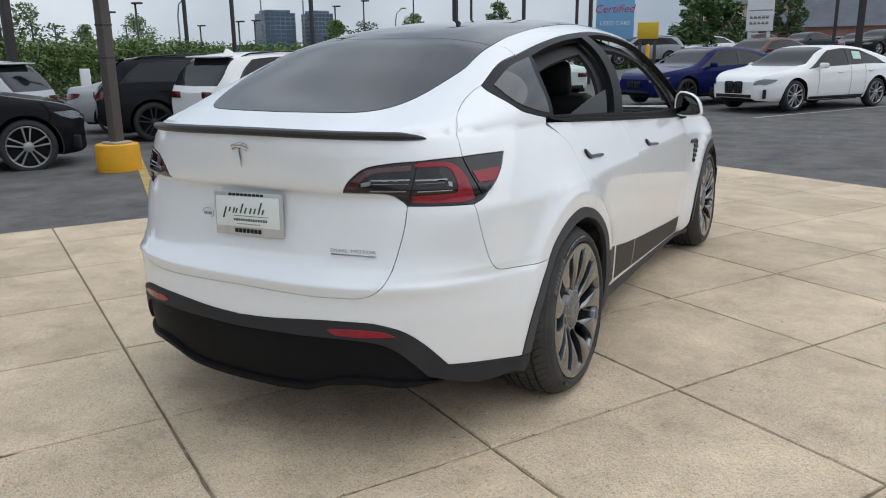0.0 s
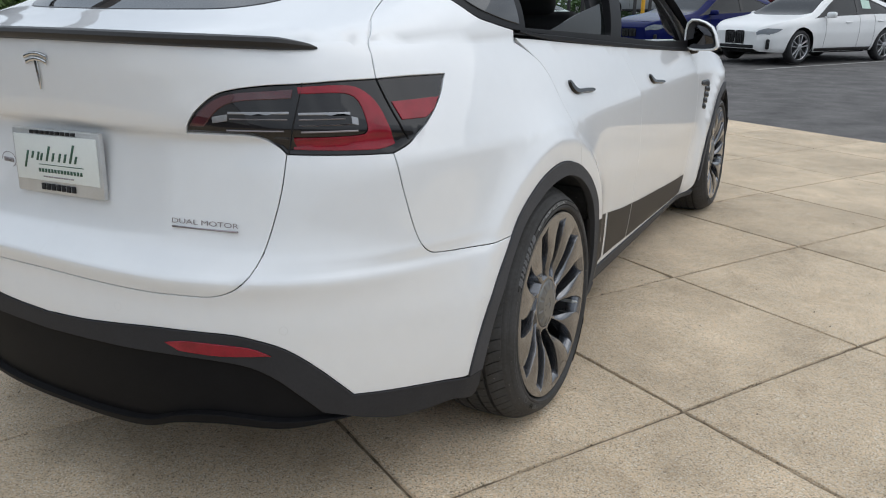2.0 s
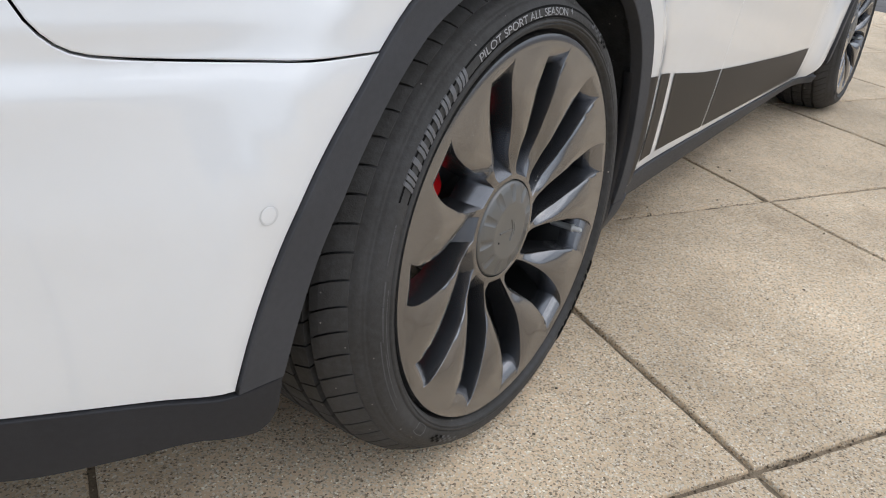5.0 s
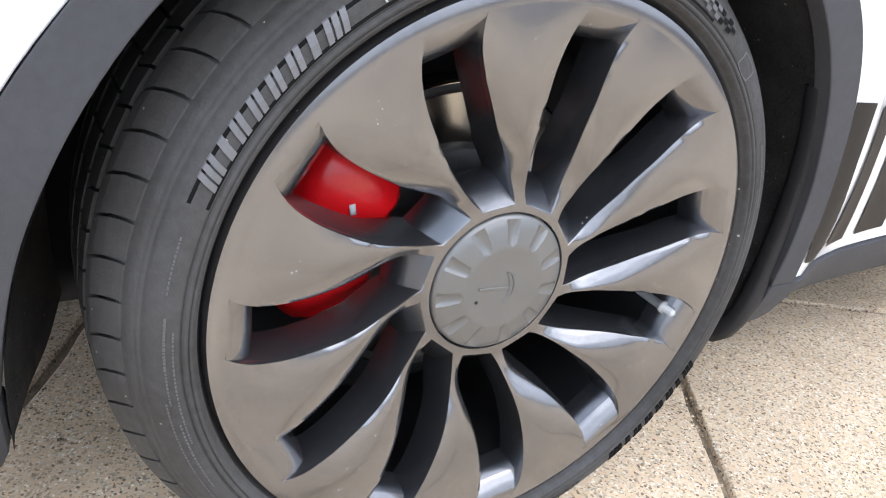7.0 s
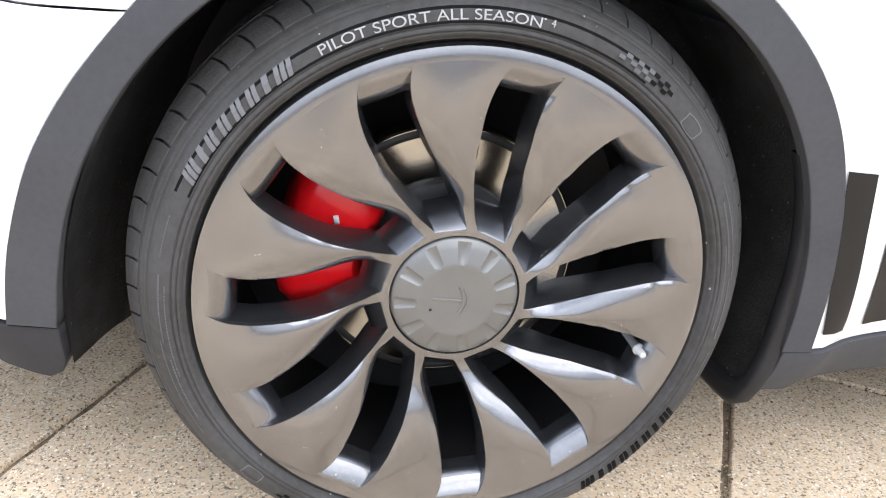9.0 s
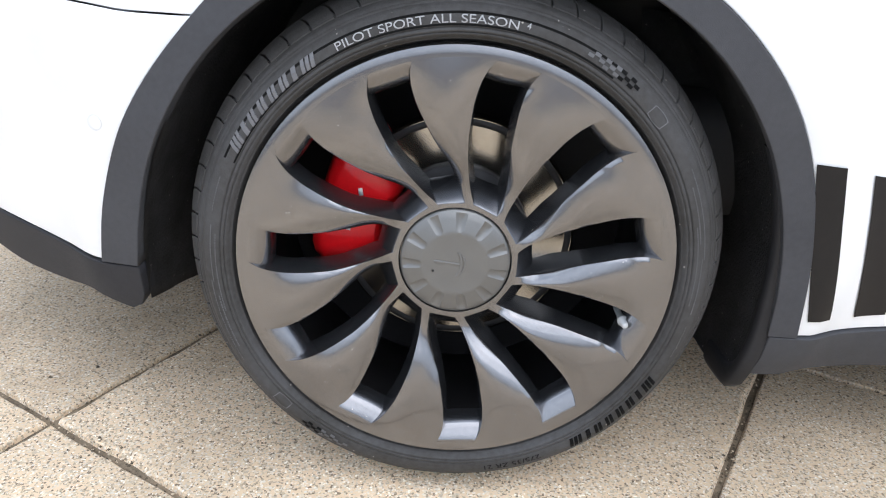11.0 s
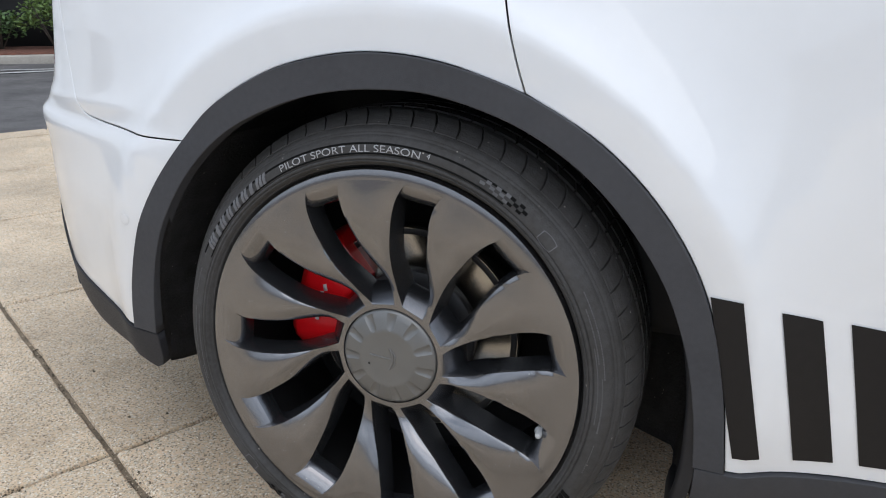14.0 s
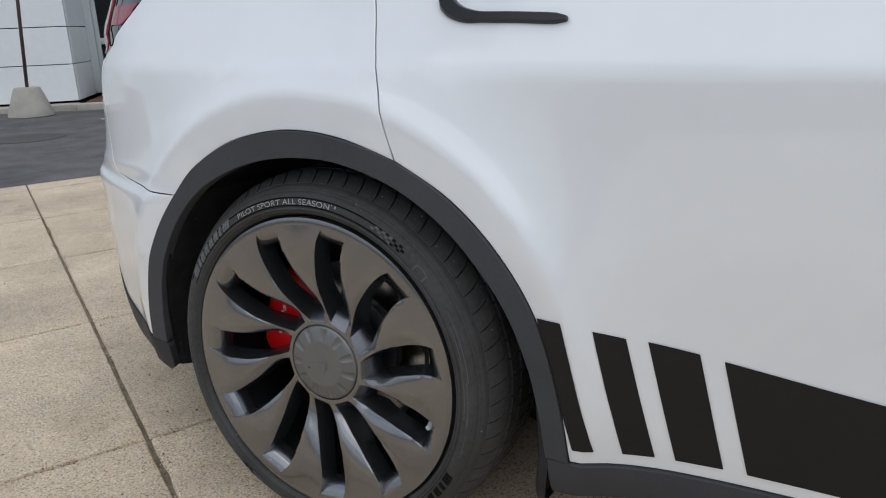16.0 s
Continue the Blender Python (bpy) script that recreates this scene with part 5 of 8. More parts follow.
def slot_line(k, depth):
    """The outline of one opening at a depth from 0 (the face) to 1 (the back of the blades)."""
    c = 360.0 / SLOTS * k
    tip = 0.2702 - 0.0255 * min(1.0, depth * 2.6) ** 0.75 - 0.002 * depth
    root = 0.0835 + 0.020 * min(1, depth * 1.6) + 0.004 * depth
    up, down = [], []
    for f in np.linspace(0, 1, 22):
        r = root + (tip - root) * f
        lo, hi = float(EDGE_A(r)), float(EDGE_B(r))
        cut = math.degrees((0.0030 + 0.0050 * max(0.0, (0.15 - r) / 0.06)) * min(1, depth * 1.5) / r + 0.002 * depth / r)
        cut = min(cut, (hi - lo) * 0.36)
        up.append(polar(r, c + hi - cut))
        down.append(polar(r, c + lo + cut))

    def across(p, q, r, bow, n):
        a, b = math.degrees(math.atan2(*p)), math.degrees(math.atan2(*q))
        b += 360 * round((a - b) / 360)
        return [polar(r - bow * math.sin(math.pi * j / n), a + (b - a) * j / n) for j in range(1, n)]
    return up, across(up[-1], down[-1], tip, 0.0018, 8), down, across(down[0], up[0], root, 0.0016, 4)


def twist(r):
    """How far one edge of a blade stands above the other, near its root."""
    return 0.0085 * smooth_step((r - 0.086) / 0.03) * smooth_step((0.215 - r) / 0.09)


def wheel_bits():
    """The turbine face: blades crowned across their width, openings with bevelled walls and a sloping ledge at the outer end."""
    bm = bmesh.new()
    COLS = 12
    at = lambda p, dx=0.0: bm.verts.new((float(FACE(math.hypot(*p))) + dx, p[0], p[1]))
    depths = ((0.0, 0.0), (0.018, -0.0004), (0.05, -0.0016), (0.16, -0.0062), (0.32, -0.0135), (0.6, -0.026), (1.0, -0.043))
    tops = []
    for k in range(SLOTS):
        rows, first = [], None
        for d, dx in depths:
            up, out, down, back = slot_line(k, d)
            loop = up + out + down[::-1] + back
            if first is None:
                row = [at(p, twist(math.hypot(*p)) * (-0.5 if n < 22 else 0.5 if 29 <= n < 51 else 0.0)) for n, p in enumerate(loop)]
                first = row
                tops.append((row[:22], row[22:29], row[29:51][::-1], row[51:], up, down))
            else:
                row = [bm.verts.new((t.co.x + dx, p[0], p[1])) for p, t in zip(loop, first)]
            rows.append(row)
        n = len(first)
        for d, (a, b) in enumerate(zip(rows, rows[1:])):
            for i in range(n):
                wall = bm.faces.new((a[i], a[(i + 1) % n], b[(i + 1) % n], b[i]))
                # deep walls and roots take the darkened alloy in place of real shade
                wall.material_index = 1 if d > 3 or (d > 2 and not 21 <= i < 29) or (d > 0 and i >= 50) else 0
    hub, rim = [], []
    for k in range(SLOTS):
        up, out, down, back, pu, pd = tops[k]
        up2, out2, down2, back2, pu2, pd2 = tops[(k + 1) % SLOTS]
        # blade from this opening to the next
        grid = []
        for i in range(22):
            a = math.degrees(math.atan2(*pu[i]))
            r = math.hypot(*pu[i])
            b = math.degrees(math.atan2(*pd2[i])) % 360
            while b < a:
                b += 360
            while b - a > 90:
                b -= 360
            body = smooth_step((r - 0.084) / 0.07) * smooth_step((0.272 - r) / 0.06)
            row = [up[i]]
            for j in range(1, COLS):
                u = j / COLS
                crown = 0.0050 * body * (1 - abs(2 * u - 1) ** 2.2) + twist(r) * (u - 0.5)
                row.append(at(polar(r, a + (b - a) * u), crown))
            grid.append(row + [down2[i]])
        for p, q in zip(grid, grid[1:]):
            for j in range(COLS):
                bm.faces.new((p[j], p[j + 1], q[j + 1], q[j]))
        hub += [down[0]] + back + [up[0]] + grid[0][1:-1]
        rim += [down[-1]] + out[::-1] + [up[-1]] + grid[-1][1:-1]
    for line, radii in ((hub, (0.0805, 0.0765, 0.0755)), (rim, (0.2695, 0.274, 0.2785, 0.2822, 0.284))):
        prev = line
        for r in radii:
            row = [at(polar(r, math.degrees(math.atan2(v.co.y, v.co.z)))) for v in line]
            for i in range(len(line)):
                j = (i + 1) % len(line)
                bm.faces.new((prev[i], prev[j], row[j], row[i]))
            prev = row
        for dx, r in (((-0.0010, 0.0747), (-0.010, 0.0742)) if line is hub else ((-0.003, 0.2858), (-0.011, 0.2864), (-0.030, 0.284))):
            row = [bm.verts.new((v.co.x + dx, *polar(r, math.degrees(math.atan2(v.co.y, v.co.z))))) for v in line] if line is hub else [bm.verts.new((0.949 + dx, *polar(r, math.degrees(math.atan2(v.co.y, v.co.z))))) for v in line]
            for i in range(len(line)):
                j = (i + 1) % len(line)
                bm.faces.new((prev[i], prev[j], row[j], row[i]))
            prev = row
        if line is hub:
            bm.faces.new(prev)
    for v in bm.verts:
        v.co.x -= 0.93
    bmesh.ops.recalc_face_normals(bm, faces=bm.faces)
    return bm


def build_wheel(parent, m):
    bm = wheel_bits()
    wheel = sharp(part("wheel", bm, (ALLOY, ALLOY_SHADED), parent, "dark grey turbine alloy wheel with eleven blades"), 46)
    # barrel behind the blades
    bm = bmesh.new()
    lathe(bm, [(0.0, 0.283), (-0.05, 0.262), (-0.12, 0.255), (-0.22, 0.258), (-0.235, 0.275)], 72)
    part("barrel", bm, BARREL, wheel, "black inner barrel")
    bm = bmesh.new()
    lathe(bm, [(-0.205, 0.262), (-0.205, 0.05), (-0.20, 0.0)], 48)
    part("dust_shield", bm, CAVITY, wheel)
    # tyre
    bm = bmesh.new()
    half = [(0.004, 0.2855), (0.010, 0.2885), (0.018, 0.2900), (0.0205, 0.2910), (0.0200, 0.2918), (0.0235, 0.2928), (0.0270, 0.2955), (0.0283, 0.2975), (0.0268, 0.2980), (0.0268, 0.2986), (0.0288, 0.2992), (0.0282, 0.3025), (0.0255, 0.3032), (0.0255, 0.3040), (0.0268, 0.3048), (0.0268, 0.3065), (0.0265, 0.3145), (0.0235, 0.3215), (0.0185, 0.3270), (0.0150, 0.3300), (0.0132, 0.3304), (0.0128, 0.3314), (0.0112, 0.3336), (0.0092, 0.3340), (0.0090, 0.3350), (0.0015, 0.3392), (-0.010, 0.3438), (-0.022, 0.3482), (-0.034, 0.3512), (-0.046, 0.3525), (-0.047, 0.347), (-0.054, 0.347), (-0.055, 0.3520), (-0.112, 0.3530)]
    mid = -0.112
    lathe(bm, half + [(2 * mid - x, r) for x, r in half[::-1][1:]], 144)
    tyre = part("tyre", bm, RUBBER, wheel, "black low-profile tyre with raised sidewall lettering")
    # tread blocks on the shoulder and two ribs
    bm = bmesh.new()
    n = 66
    for k in range(n):
        a0, a1 = 2 * math.pi * (k + 0.045) / n, 2 * math.pi * (k + 0.955) / n
        for prof, skew in (([(-0.004, 0.3430), (-0.010, 0.3475), (-0.022, 0.3545), (-0.034, 0.3595), (-0.0455, 0.3615)], 0.50), ([(-0.056, 0.3622), (-0.085, 0.3630)], 0.45), ([(-0.094, 0.3630), (-0.130, 0.3630)], 0.0), ([(-0.139, 0.3630), (-0.168, 0.3622)], -0.45), ([(-0.1785, 0.3615), (-0.19, 0.3595), (-0.202, 0.3545), (-0.214, 0.3475), (-0.220, 0.3430)], -0.30)):
            rows = []
            for x, r in prof:
                s = skew * abs((x - prof[0][0]) / 0.042) ** 1.6 * -2 * math.pi / n
                rows.append([bm.verts.new((x, r * math.sin(a + s), r * math.cos(a + s))) for a in (a0, (a0 + a1) / 2, a1)] + [bm.verts.new((x, (r - 0.013) * math.sin(a + s), (r - 0.013) * math.cos(a + s))) for a in (a1, a0)])
            for p, q in zip(rows, rows[1:]):
                for i in range(5):
                    bm.faces.new((p[i], p[(i + 1) % 5], q[(i + 1) % 5], q[i]))
            bm.faces.new(rows[0])
            bm.faces.new(rows[-1][::-1])
    bmesh.ops.recalc_face_normals(bm, faces=bm.faces)
    tread = part("tread", bm, RUBBER, wheel, "black tread blocks", smooth=False)
    # flattened where the tyre stands on the ground
    for ob in (tyre, tread):
        for v in ob.data.vertices:
            low = (0.0012 - AXLE_Z - v.co.x * math.sin(radians(CAMBER))) / math.cos(radians(CAMBER))
            if v.co.z < low:
                v.co.z = low
    # centre cap with notches and a plain raised mark
    bm = bmesh.new()
    prof = [(-0.012, 0.0735), (-0.0045, 0.0732), (-0.0028, 0.0722), (-0.0012, 0.070), (0.002, 0.062), (0.0045, 0.047), (0.0055, 0.044), (0.005, 0.040), (0.0055, 0.02), (0.0056, 0.0)]
    lathe(bm, prof, 110)
    for v in bm.verts:
        r, a = math.hypot(v.co.y, v.co.z), math.degrees(math.atan2(v.co.y, v.co.z)) % (360 / SLOTS)
        if 0.045 < r < 0.064 and abs(a - 5.5) < 0.4 + 5.2 * (r - 0.040) / 0.022:
            v.co.x -= 0.0040 * (r - 0.040) / 0.022
    cap = sharp(part("centre_cap", bm, CAP_GREY, wheel, "grey notched centre cap"), 30)
    bm = bmesh.new()
    box(bm, 0.0052, 0.0066, -0.028, 0.006, -0.0016, 0.0016, 0.0004, m=pose(0, 0, 0, -6, 0, 0))
    for w, y, t in ((0.0165, 0.0085, 0.0017), (0.0135, 0.0130, 0.0011)):
        rows = []
        for i in range(15):
            f = i / 7 - 1
            yc = y - 0.0052 * f * f
            rows.append([bm.verts.new((x, yc + e * t, w * f)) for x, e in ((0.0050, -1.2), (0.0066, -1), (0.0066, 1), (0.0050, 1.2))])
        for u, v in zip(rows, rows[1:]):
            for k in range(3):
                bm.faces.new((u[k], u[k + 1], v[k + 1], v[k]))
    bmesh.ops.recalc_face_normals(bm, faces=bm.faces)
    part("cap_mark", bm, CAP_GREY, cap)
    bm = bmesh.new()
    box(bm, 0.0052, 0.0063, -0.0305, -0.0275, -0.0125, -0.0095, 0.0008)
    part("cap_hole", bm, CAVITY, cap)
    # valve
    bm = bmesh.new()
    y, z = polar(0.243, 107.5)
    lathe(bm, [(-0.05, 0.0055), (-0.012, 0.0055), (-0.010, 0.0075), (-0.006, 0.0075), (-0.006, 0.0048), (0.006, 0.0045), (0.008, 0.003), (0.008, 0.0)], 14, centre=(0.010, y, z))
    part("valve", bm, material("valve_grey", (0.45, 0.46, 0.46), 0.35), wheel, "short grey valve with pale cap")
    # sidewall: dark band, block letters, words, checks
    word = text_mesh("PILOT SPORT ALL SEASON", 0.0138)
    four = text_mesh("4", 0.010)
    size_mark = text_mesh("275/35 ZR 21", 0.0115)
    for turn in (0, 180):
        if turn == 0:
            bm = bmesh.new()
            for i in range(50):
                a = -65 + 99 * i / 50
                b = a + 99 / 50
                q = [bm.verts.new((0.0272 - 0.0030 * max(0, (r - 0.3145) / 0.007), *polar(r, d + turn))) for r, d in ((0.3055, a), (0.3055, b), (0.3215, b), (0.3215, a))]
                bm.faces.new(q)
            part("lettering_band", bm, BAND_DARK, tyre, "matt dark sidewall band")
        # plain slanted strokes in place of the maker's name
        at_a = -62.5
        for strokes in (3, 1, 2, 2, 2, 2, 1, 3):
            for k in range(strokes):
                a = at_a + 1.28 * k
                b = a + (0.92 if strokes > 1 else 1.25)
                bm = bmesh.new()
                rows = []
                for d in np.linspace(a, b, 3):
                    rows.append([bm.verts.new((x, *polar(r, d + turn + s))) for r, x, s in ((0.3068, 0.0262, 0), (0.3074, 0.0284, 0), (0.3150, 0.0282, 0.5), (0.3216, 0.0246, 1.0), (0.3222, 0.0225, 1.0))])
                for p, q in zip(rows, rows[1:]):
                    for j in range(4):
                        bm.faces.new((p[j], p[j + 1], q[j + 1], q[j]))
                bm.faces.new(rows[0])
                bm.faces.new(rows[-1][::-1])
                bmesh.ops.recalc_face_normals(bm, faces=bm.faces)
                part("raised_stroke", bm, LETTER_GREY if turn == 0 else BAND_DARK, tyre, smooth=False)
            at_a += 1.28 * (strokes - 1) + (0.92 if strokes > 1 else 1.25) + 1.35
        for me0, centre, r0 in ((word, -9.2, 0.3130), (four, 12.7, 0.3155)) if turn == 0 else ((size_mark, -18.0, 0.3130),):
            me = me0.copy()
            for v in me.vertices:
                r = r0 + v.co.y
                d = centre + turn + math.degrees(v.co.x * (1 if me0 is four else 1.34) / r0)
                v.co = (0.0283 - 0.0030 * max(0, (r - 0.3145) / 0.007), *polar(r, d))
            me.materials.clear()
            me.materials.append(BAND_DARK if me0 is size_mark else LETTER_WHITE)
            ob = new("lettering", me)
            ob.parent = tyre
            ob["label"] = "pale raised figure" if me0 is four else "dark raised size marking" if me0 is size_mark else "pale raised sidewall lettering"
        rng = random.Random(4)
        bm = bmesh.new()
        pale = bmesh.new()
        for i in range(11):
            for j in range(3):
                a, r = 26.4 + i * 1.35, 0.3082 + j * 0.0041 + i * 0.00025
                light = a < 33.2
                if (i + j + light) % 2 or (i < 2 and j < 1) or (i > 8 and j != 1):
                    continue
                to = pale if light else bm
                to.faces.new([to.verts.new((0.0280 - 0.0032 * max(0, (rr - 0.3145) / 0.007), *polar(rr, d + turn))) for rr, d in ((r, a), (r, a + 1.35), (r + 0.0041, a + 1.35), (r + 0.0041, a))])
        part("check_pattern", pale, WRITING_GREY, tyre, "grey checked pattern on the sidewall")["kind"] = "stuff"
        part("check_pattern", bm, BAND_DARK, tyre, "dark checked pattern on the sidewall")["kind"] = "stuff"
        bm = bmesh.new()
        for s, w in ((0.0085, 0.0077),):
            for i in range(28):
                t0, t1 = 2 * math.pi * i / 28, 2 * math.pi * (i + 1) / 28
                shape = lambda t, k: (0.3125 + k * math.cos(t), 47.5 + math.degrees((0.0105 if math.sin(t) > 0 else 0.0105) * (1 if math.sin(t) > 0 else -1) * min(1, abs(math.sin(t)) * 1.6) * k / 0.0068 / 0.3125))
                q = [bm.verts.new((0.0274 - 0.0030 * max(0, (rr - 0.3145) / 0.007), *polar(rr, d + turn))) for rr, d in (shape(t0, s), shape(t1, s), shape(t1, w), shape(t0, w))]
                bm.faces.new(q)
        part("moulded_mark", bm, LETTER_GREY, tyre)
        # small moulded lines of writing
        bm = bmesh.new()
        for a0, a1, r, h in ((66, 80, 0.312, 0.0016), (84, 98, 0.315, 0.0014), (-90, -82, 0.315, 0.0020), (-104, -84, 0.309, 0.0014), (-78, -70, 0.316, 0.0014), (-118, -96, 0.318, 0.0014)):
            d = a0
            while d < a1:
                w = rng.uniform(0.25, 0.6)
                bm.faces.new([bm.verts.new((0.0272 - 0.0030 * max(0, (rr - 0.3145) / 0.007), *polar(rr, e + turn))) for rr, e in ((r, d), (r, d + w), (r + h, d + w), (r + h, d))])
                d += w + rng.uniform(0.12, 0.3)
        part("small_writing", bm, WRITING_GREY, tyre)["kind"] = "stuff"
    wheel.matrix_local = m
    return wheel


LETTER_WHITE = material("pale_letters", (0.33, 0.33, 0.335), 0.6)
wheel_r = build_wheel(car, pose(0.932, 0, AXLE_Z, 0, -CAMBER, 0))


def copy_part(ob, m):
    """A copy of a part of the car with its own parts."""
    made = {}
    for o in (ob, *ob.children_recursive):
        made[o] = o.copy()
        scene.collection.objects.link(made[o])
        made[o].parent = made.get(o.parent, o.parent)
    made[ob].matrix_local = m
    return made[ob]


copy_part(wheel_r, pose(0.922, WHEELBASE, AXLE_Z, 0, -CAMBER, 0))
copy_part(wheel_r, pose(-0.932, 0, AXLE_Z, 0, CAMBER, 0) @ Matrix.Diagonal((-1, 1, 1, 1)))
copy_part(wheel_r, pose(-0.922, WHEELBASE, AXLE_Z, 0, CAMBER, 0) @ Matrix.Diagonal((-1, 1, 1, 1)))

# brakes
for wy in (0.0, WHEELBASE):
    for sx in (1, -1):
        bm = bmesh.new()
        lathe(bm, [(0.824, 0.098), (0.824, 0.1685), (0.8215, 0.171), (0.797, 0.171), (0.794, 0.169), (0.794, 0.098)], 96, centre=(0, wy, AXLE_Z))
        bmesh.ops.scale(bm, vec=(sx, 1, 1), verts=bm.verts)
        disc = sharp(part("brake_disc", bm, STEEL, car, "bright steel brake disc"))
        bm = bmesh.new()
        lathe(bm, [(0.8242, 0.158), (0.8248, 0.1585), (0.8248, 0.1670), (0.8242, 0.1675)], 96, centre=(0, wy, AXLE_Z))
        bmesh.ops.scale(bm, vec=(sx, 1, 1), verts=bm.verts)
        part("unswept_rim", bm, DISC_HAT, disc, "dark unswept rim of the disc")
        bm = bmesh.new()
        lathe(bm, [(0.81, 0.104), (0.834, 0.102), (0.838, 0.096), (0.840, 0.06), (0.86, 0.055), (0.86, 0.0)], 60, centre=(0, wy, AXLE_Z))
        bmesh.ops.scale(bm, vec=(sx, 1, 1), verts=bm.verts)
        sharp(part("disc_hat", bm, DISC_HAT, car, "dark disc hub"))
        # caliper over the rear edge of the disc
        bm = bmesh.new()
        rows = []
        for i in range(15):
            f = i / 14
            d = -38 - 70 * f
            edge = min(1, 6 * f, 6 * (1 - f))
            inner = 0.096 + 0.012 * (1 - edge)
            outer = 0.205 - 0.012 * (1 - edge) + 0.004 * math.sin(f * math.pi * 3)
            x1 = 0.852 + 0.018 * edge
            prof = [(0.760, inner), (0.815, inner), (x1 - 0.012, inner + 0.006), (x1, inner + 0.018), (x1, outer - 0.022), (x1 - 0.012, outer - 0.006), (0.815, outer), (0.760, outer)]
            rows.append([bm.verts.new((x, wy + polar(r, d)[0], AXLE_Z + polar(r, d)[1])) for x, r in prof])
        for a, b in zip(rows, rows[1:]):
            for k in range(8):
                bm.faces.new((a[k], a[(k + 1) % 8], b[(k + 1) % 8], b[k]))
        bm.faces.new(rows[0])
        bm.faces.new(rows[-1][::-1])
        bmesh.ops.scale(bm, vec=(sx, 1, 1), verts=bm.verts)
        bmesh.ops.recalc_face_normals(bm, faces=bm.faces)
        cal = sharp(part("brake_caliper", bm, RED_PAINT, car, "glossy red brake caliper"), 45)
        bm = bmesh.new()
        for i in range(5):
            d = -62 - 5.2 * i
            y, z = polar(0.150, d)
            box(bm, -0.0006, 0.0008, -0.0030, 0.0030, -0.0055, 0.0055, 0, m=pose(0.8715, wy + y, AXLE_Z + z, d + 70, 0, 0))
        bmesh.ops.scale(bm, vec=(sx, 1, 1), verts=bm.verts)
        part("caliper_mark", bm, material("mark_white", (0.8, 0.8, 0.8), 0.4), cal)


# ---------------------------------------------------------------- ground
SLAB_O, SLAB_A, SLAB_B = Vector((0.851, -0.635)), Vector((0.485, 0.828)), Vector((-0.79, 0.438))


def base_z(x, y):
    """The lot falls gently towards the hedge and rises to the far rows."""
    fall = 0.020 * min(max(0.0, -x - 4.5), 9.0)
    rise = 0.012 * min(max(0.0, y - 9.0), 25.0) * min(1.0, max(0.0, (x + 9.0) / 4.0))
    return -0.028 - fall + rise


def lot_z(x, y):
    """The lot with the raised rows at its far end."""
    f, g = min(1.0, max(0.0, (y - 24.0) / 16.0)), min(1.0, max(0.0, (x + 13.0) / 4.0))
    return base_z(x, y) + 0.85 * f * f * (3 - 2 * f) * g * g * (3 - 2 * g)


xs = sorted({*np.linspace(-60, 60, 61), -2000, -400, -150, 150, 400, 2000})
ys = sorted({*np.linspace(-40, 80, 61), -2000, -400, -120, 160, 400, 2000})
bm = bmesh.new()
vs = [[bm.verts.new((x, y, lot_z(x, y))) for y in ys] for x in xs]
for i in range(len(xs) - 1):
    for j in range(len(ys) - 1):
        bm.faces.new((vs[i][j], vs[i + 1][j], vs[i + 1][j + 1], vs[i][j + 1]))
tagged(part("ground", bm, ASPHALT), "worn grey asphalt of a car dealer's lot", "asphalt", kind="structure")

pavement = tagged(empty("pavement"), "tan exposed-aggregate concrete slabs with dark joints", "pavement", kind="structure")


def slab_mesh(a0, a1, b0, b1, seed=None):
    """One slab between lattice lines, with worn round edges; a seed chips the edges."""
    g = 0.0046
    bm = bmesh.new()
    la, lb = SLAB_A.length, SLAB_B.length
    corners = []
    for a, b in ((a0 + g / la, b0 + g / lb), (a1 - g / la, b0 + g / lb), (a1 - g / la, b1 - g / lb), (a0 + g / la, b1 - g / lb)):
        corners.append(SLAB_A * a + SLAB_B * b)
    mid = sum(corners, Vector((0, 0))) / 4
    quad, worn = [], []
    for p, q in zip(corners, corners[1:] + corners[:1]):
        n = 1 if seed is None else int((q - p).length / 0.03)
        inward = Vector((-(q - p).y, (q - p).x)).normalized()
        inward *= 1 if inward.dot(mid - p) > 0 else -1
        for k in range(n):
            o = p.lerp(q, k / n)
            c = 0.0 if seed is None else max(0.0, noise.noise(Vector((o.x * 9, o.y * 9, seed * 3.7)))) ** 2 * 0.026 + abs(noise.noise(Vector((o.x * 47, o.y * 47, seed)))) * 0.005
            quad.append(o)
            worn.append(inward * c)
    loops = []
    for k, c, z in ((1.0, 0.0, -0.11), (1.0, 0.3, -0.009), (0.997, 1.0, -0.0020), (0.992, 1.2, 0.0)):
        loops.append([bm.verts.new(((mid + (q - mid) * k + w * c).x, (mid + (q - mid) * k + w * c).y, z)) for q, w in zip(quad, worn)])
    n = len(quad)
    for a, b in zip(loops, loops[1:]):
        for i in range(n):
            bm.faces.new((a[i], a[(i + 1) % n], b[(i + 1) % n], b[i]))
    bm.faces.new(loops[-1])
    me = bpy.data.meshes.new("slab")
    bmesh.ops.recalc_face_normals(bm, faces=bm.faces)
    bm.to_mesh(me)
    bm.free()
    me.materials.append(CONCRETE)
    return me


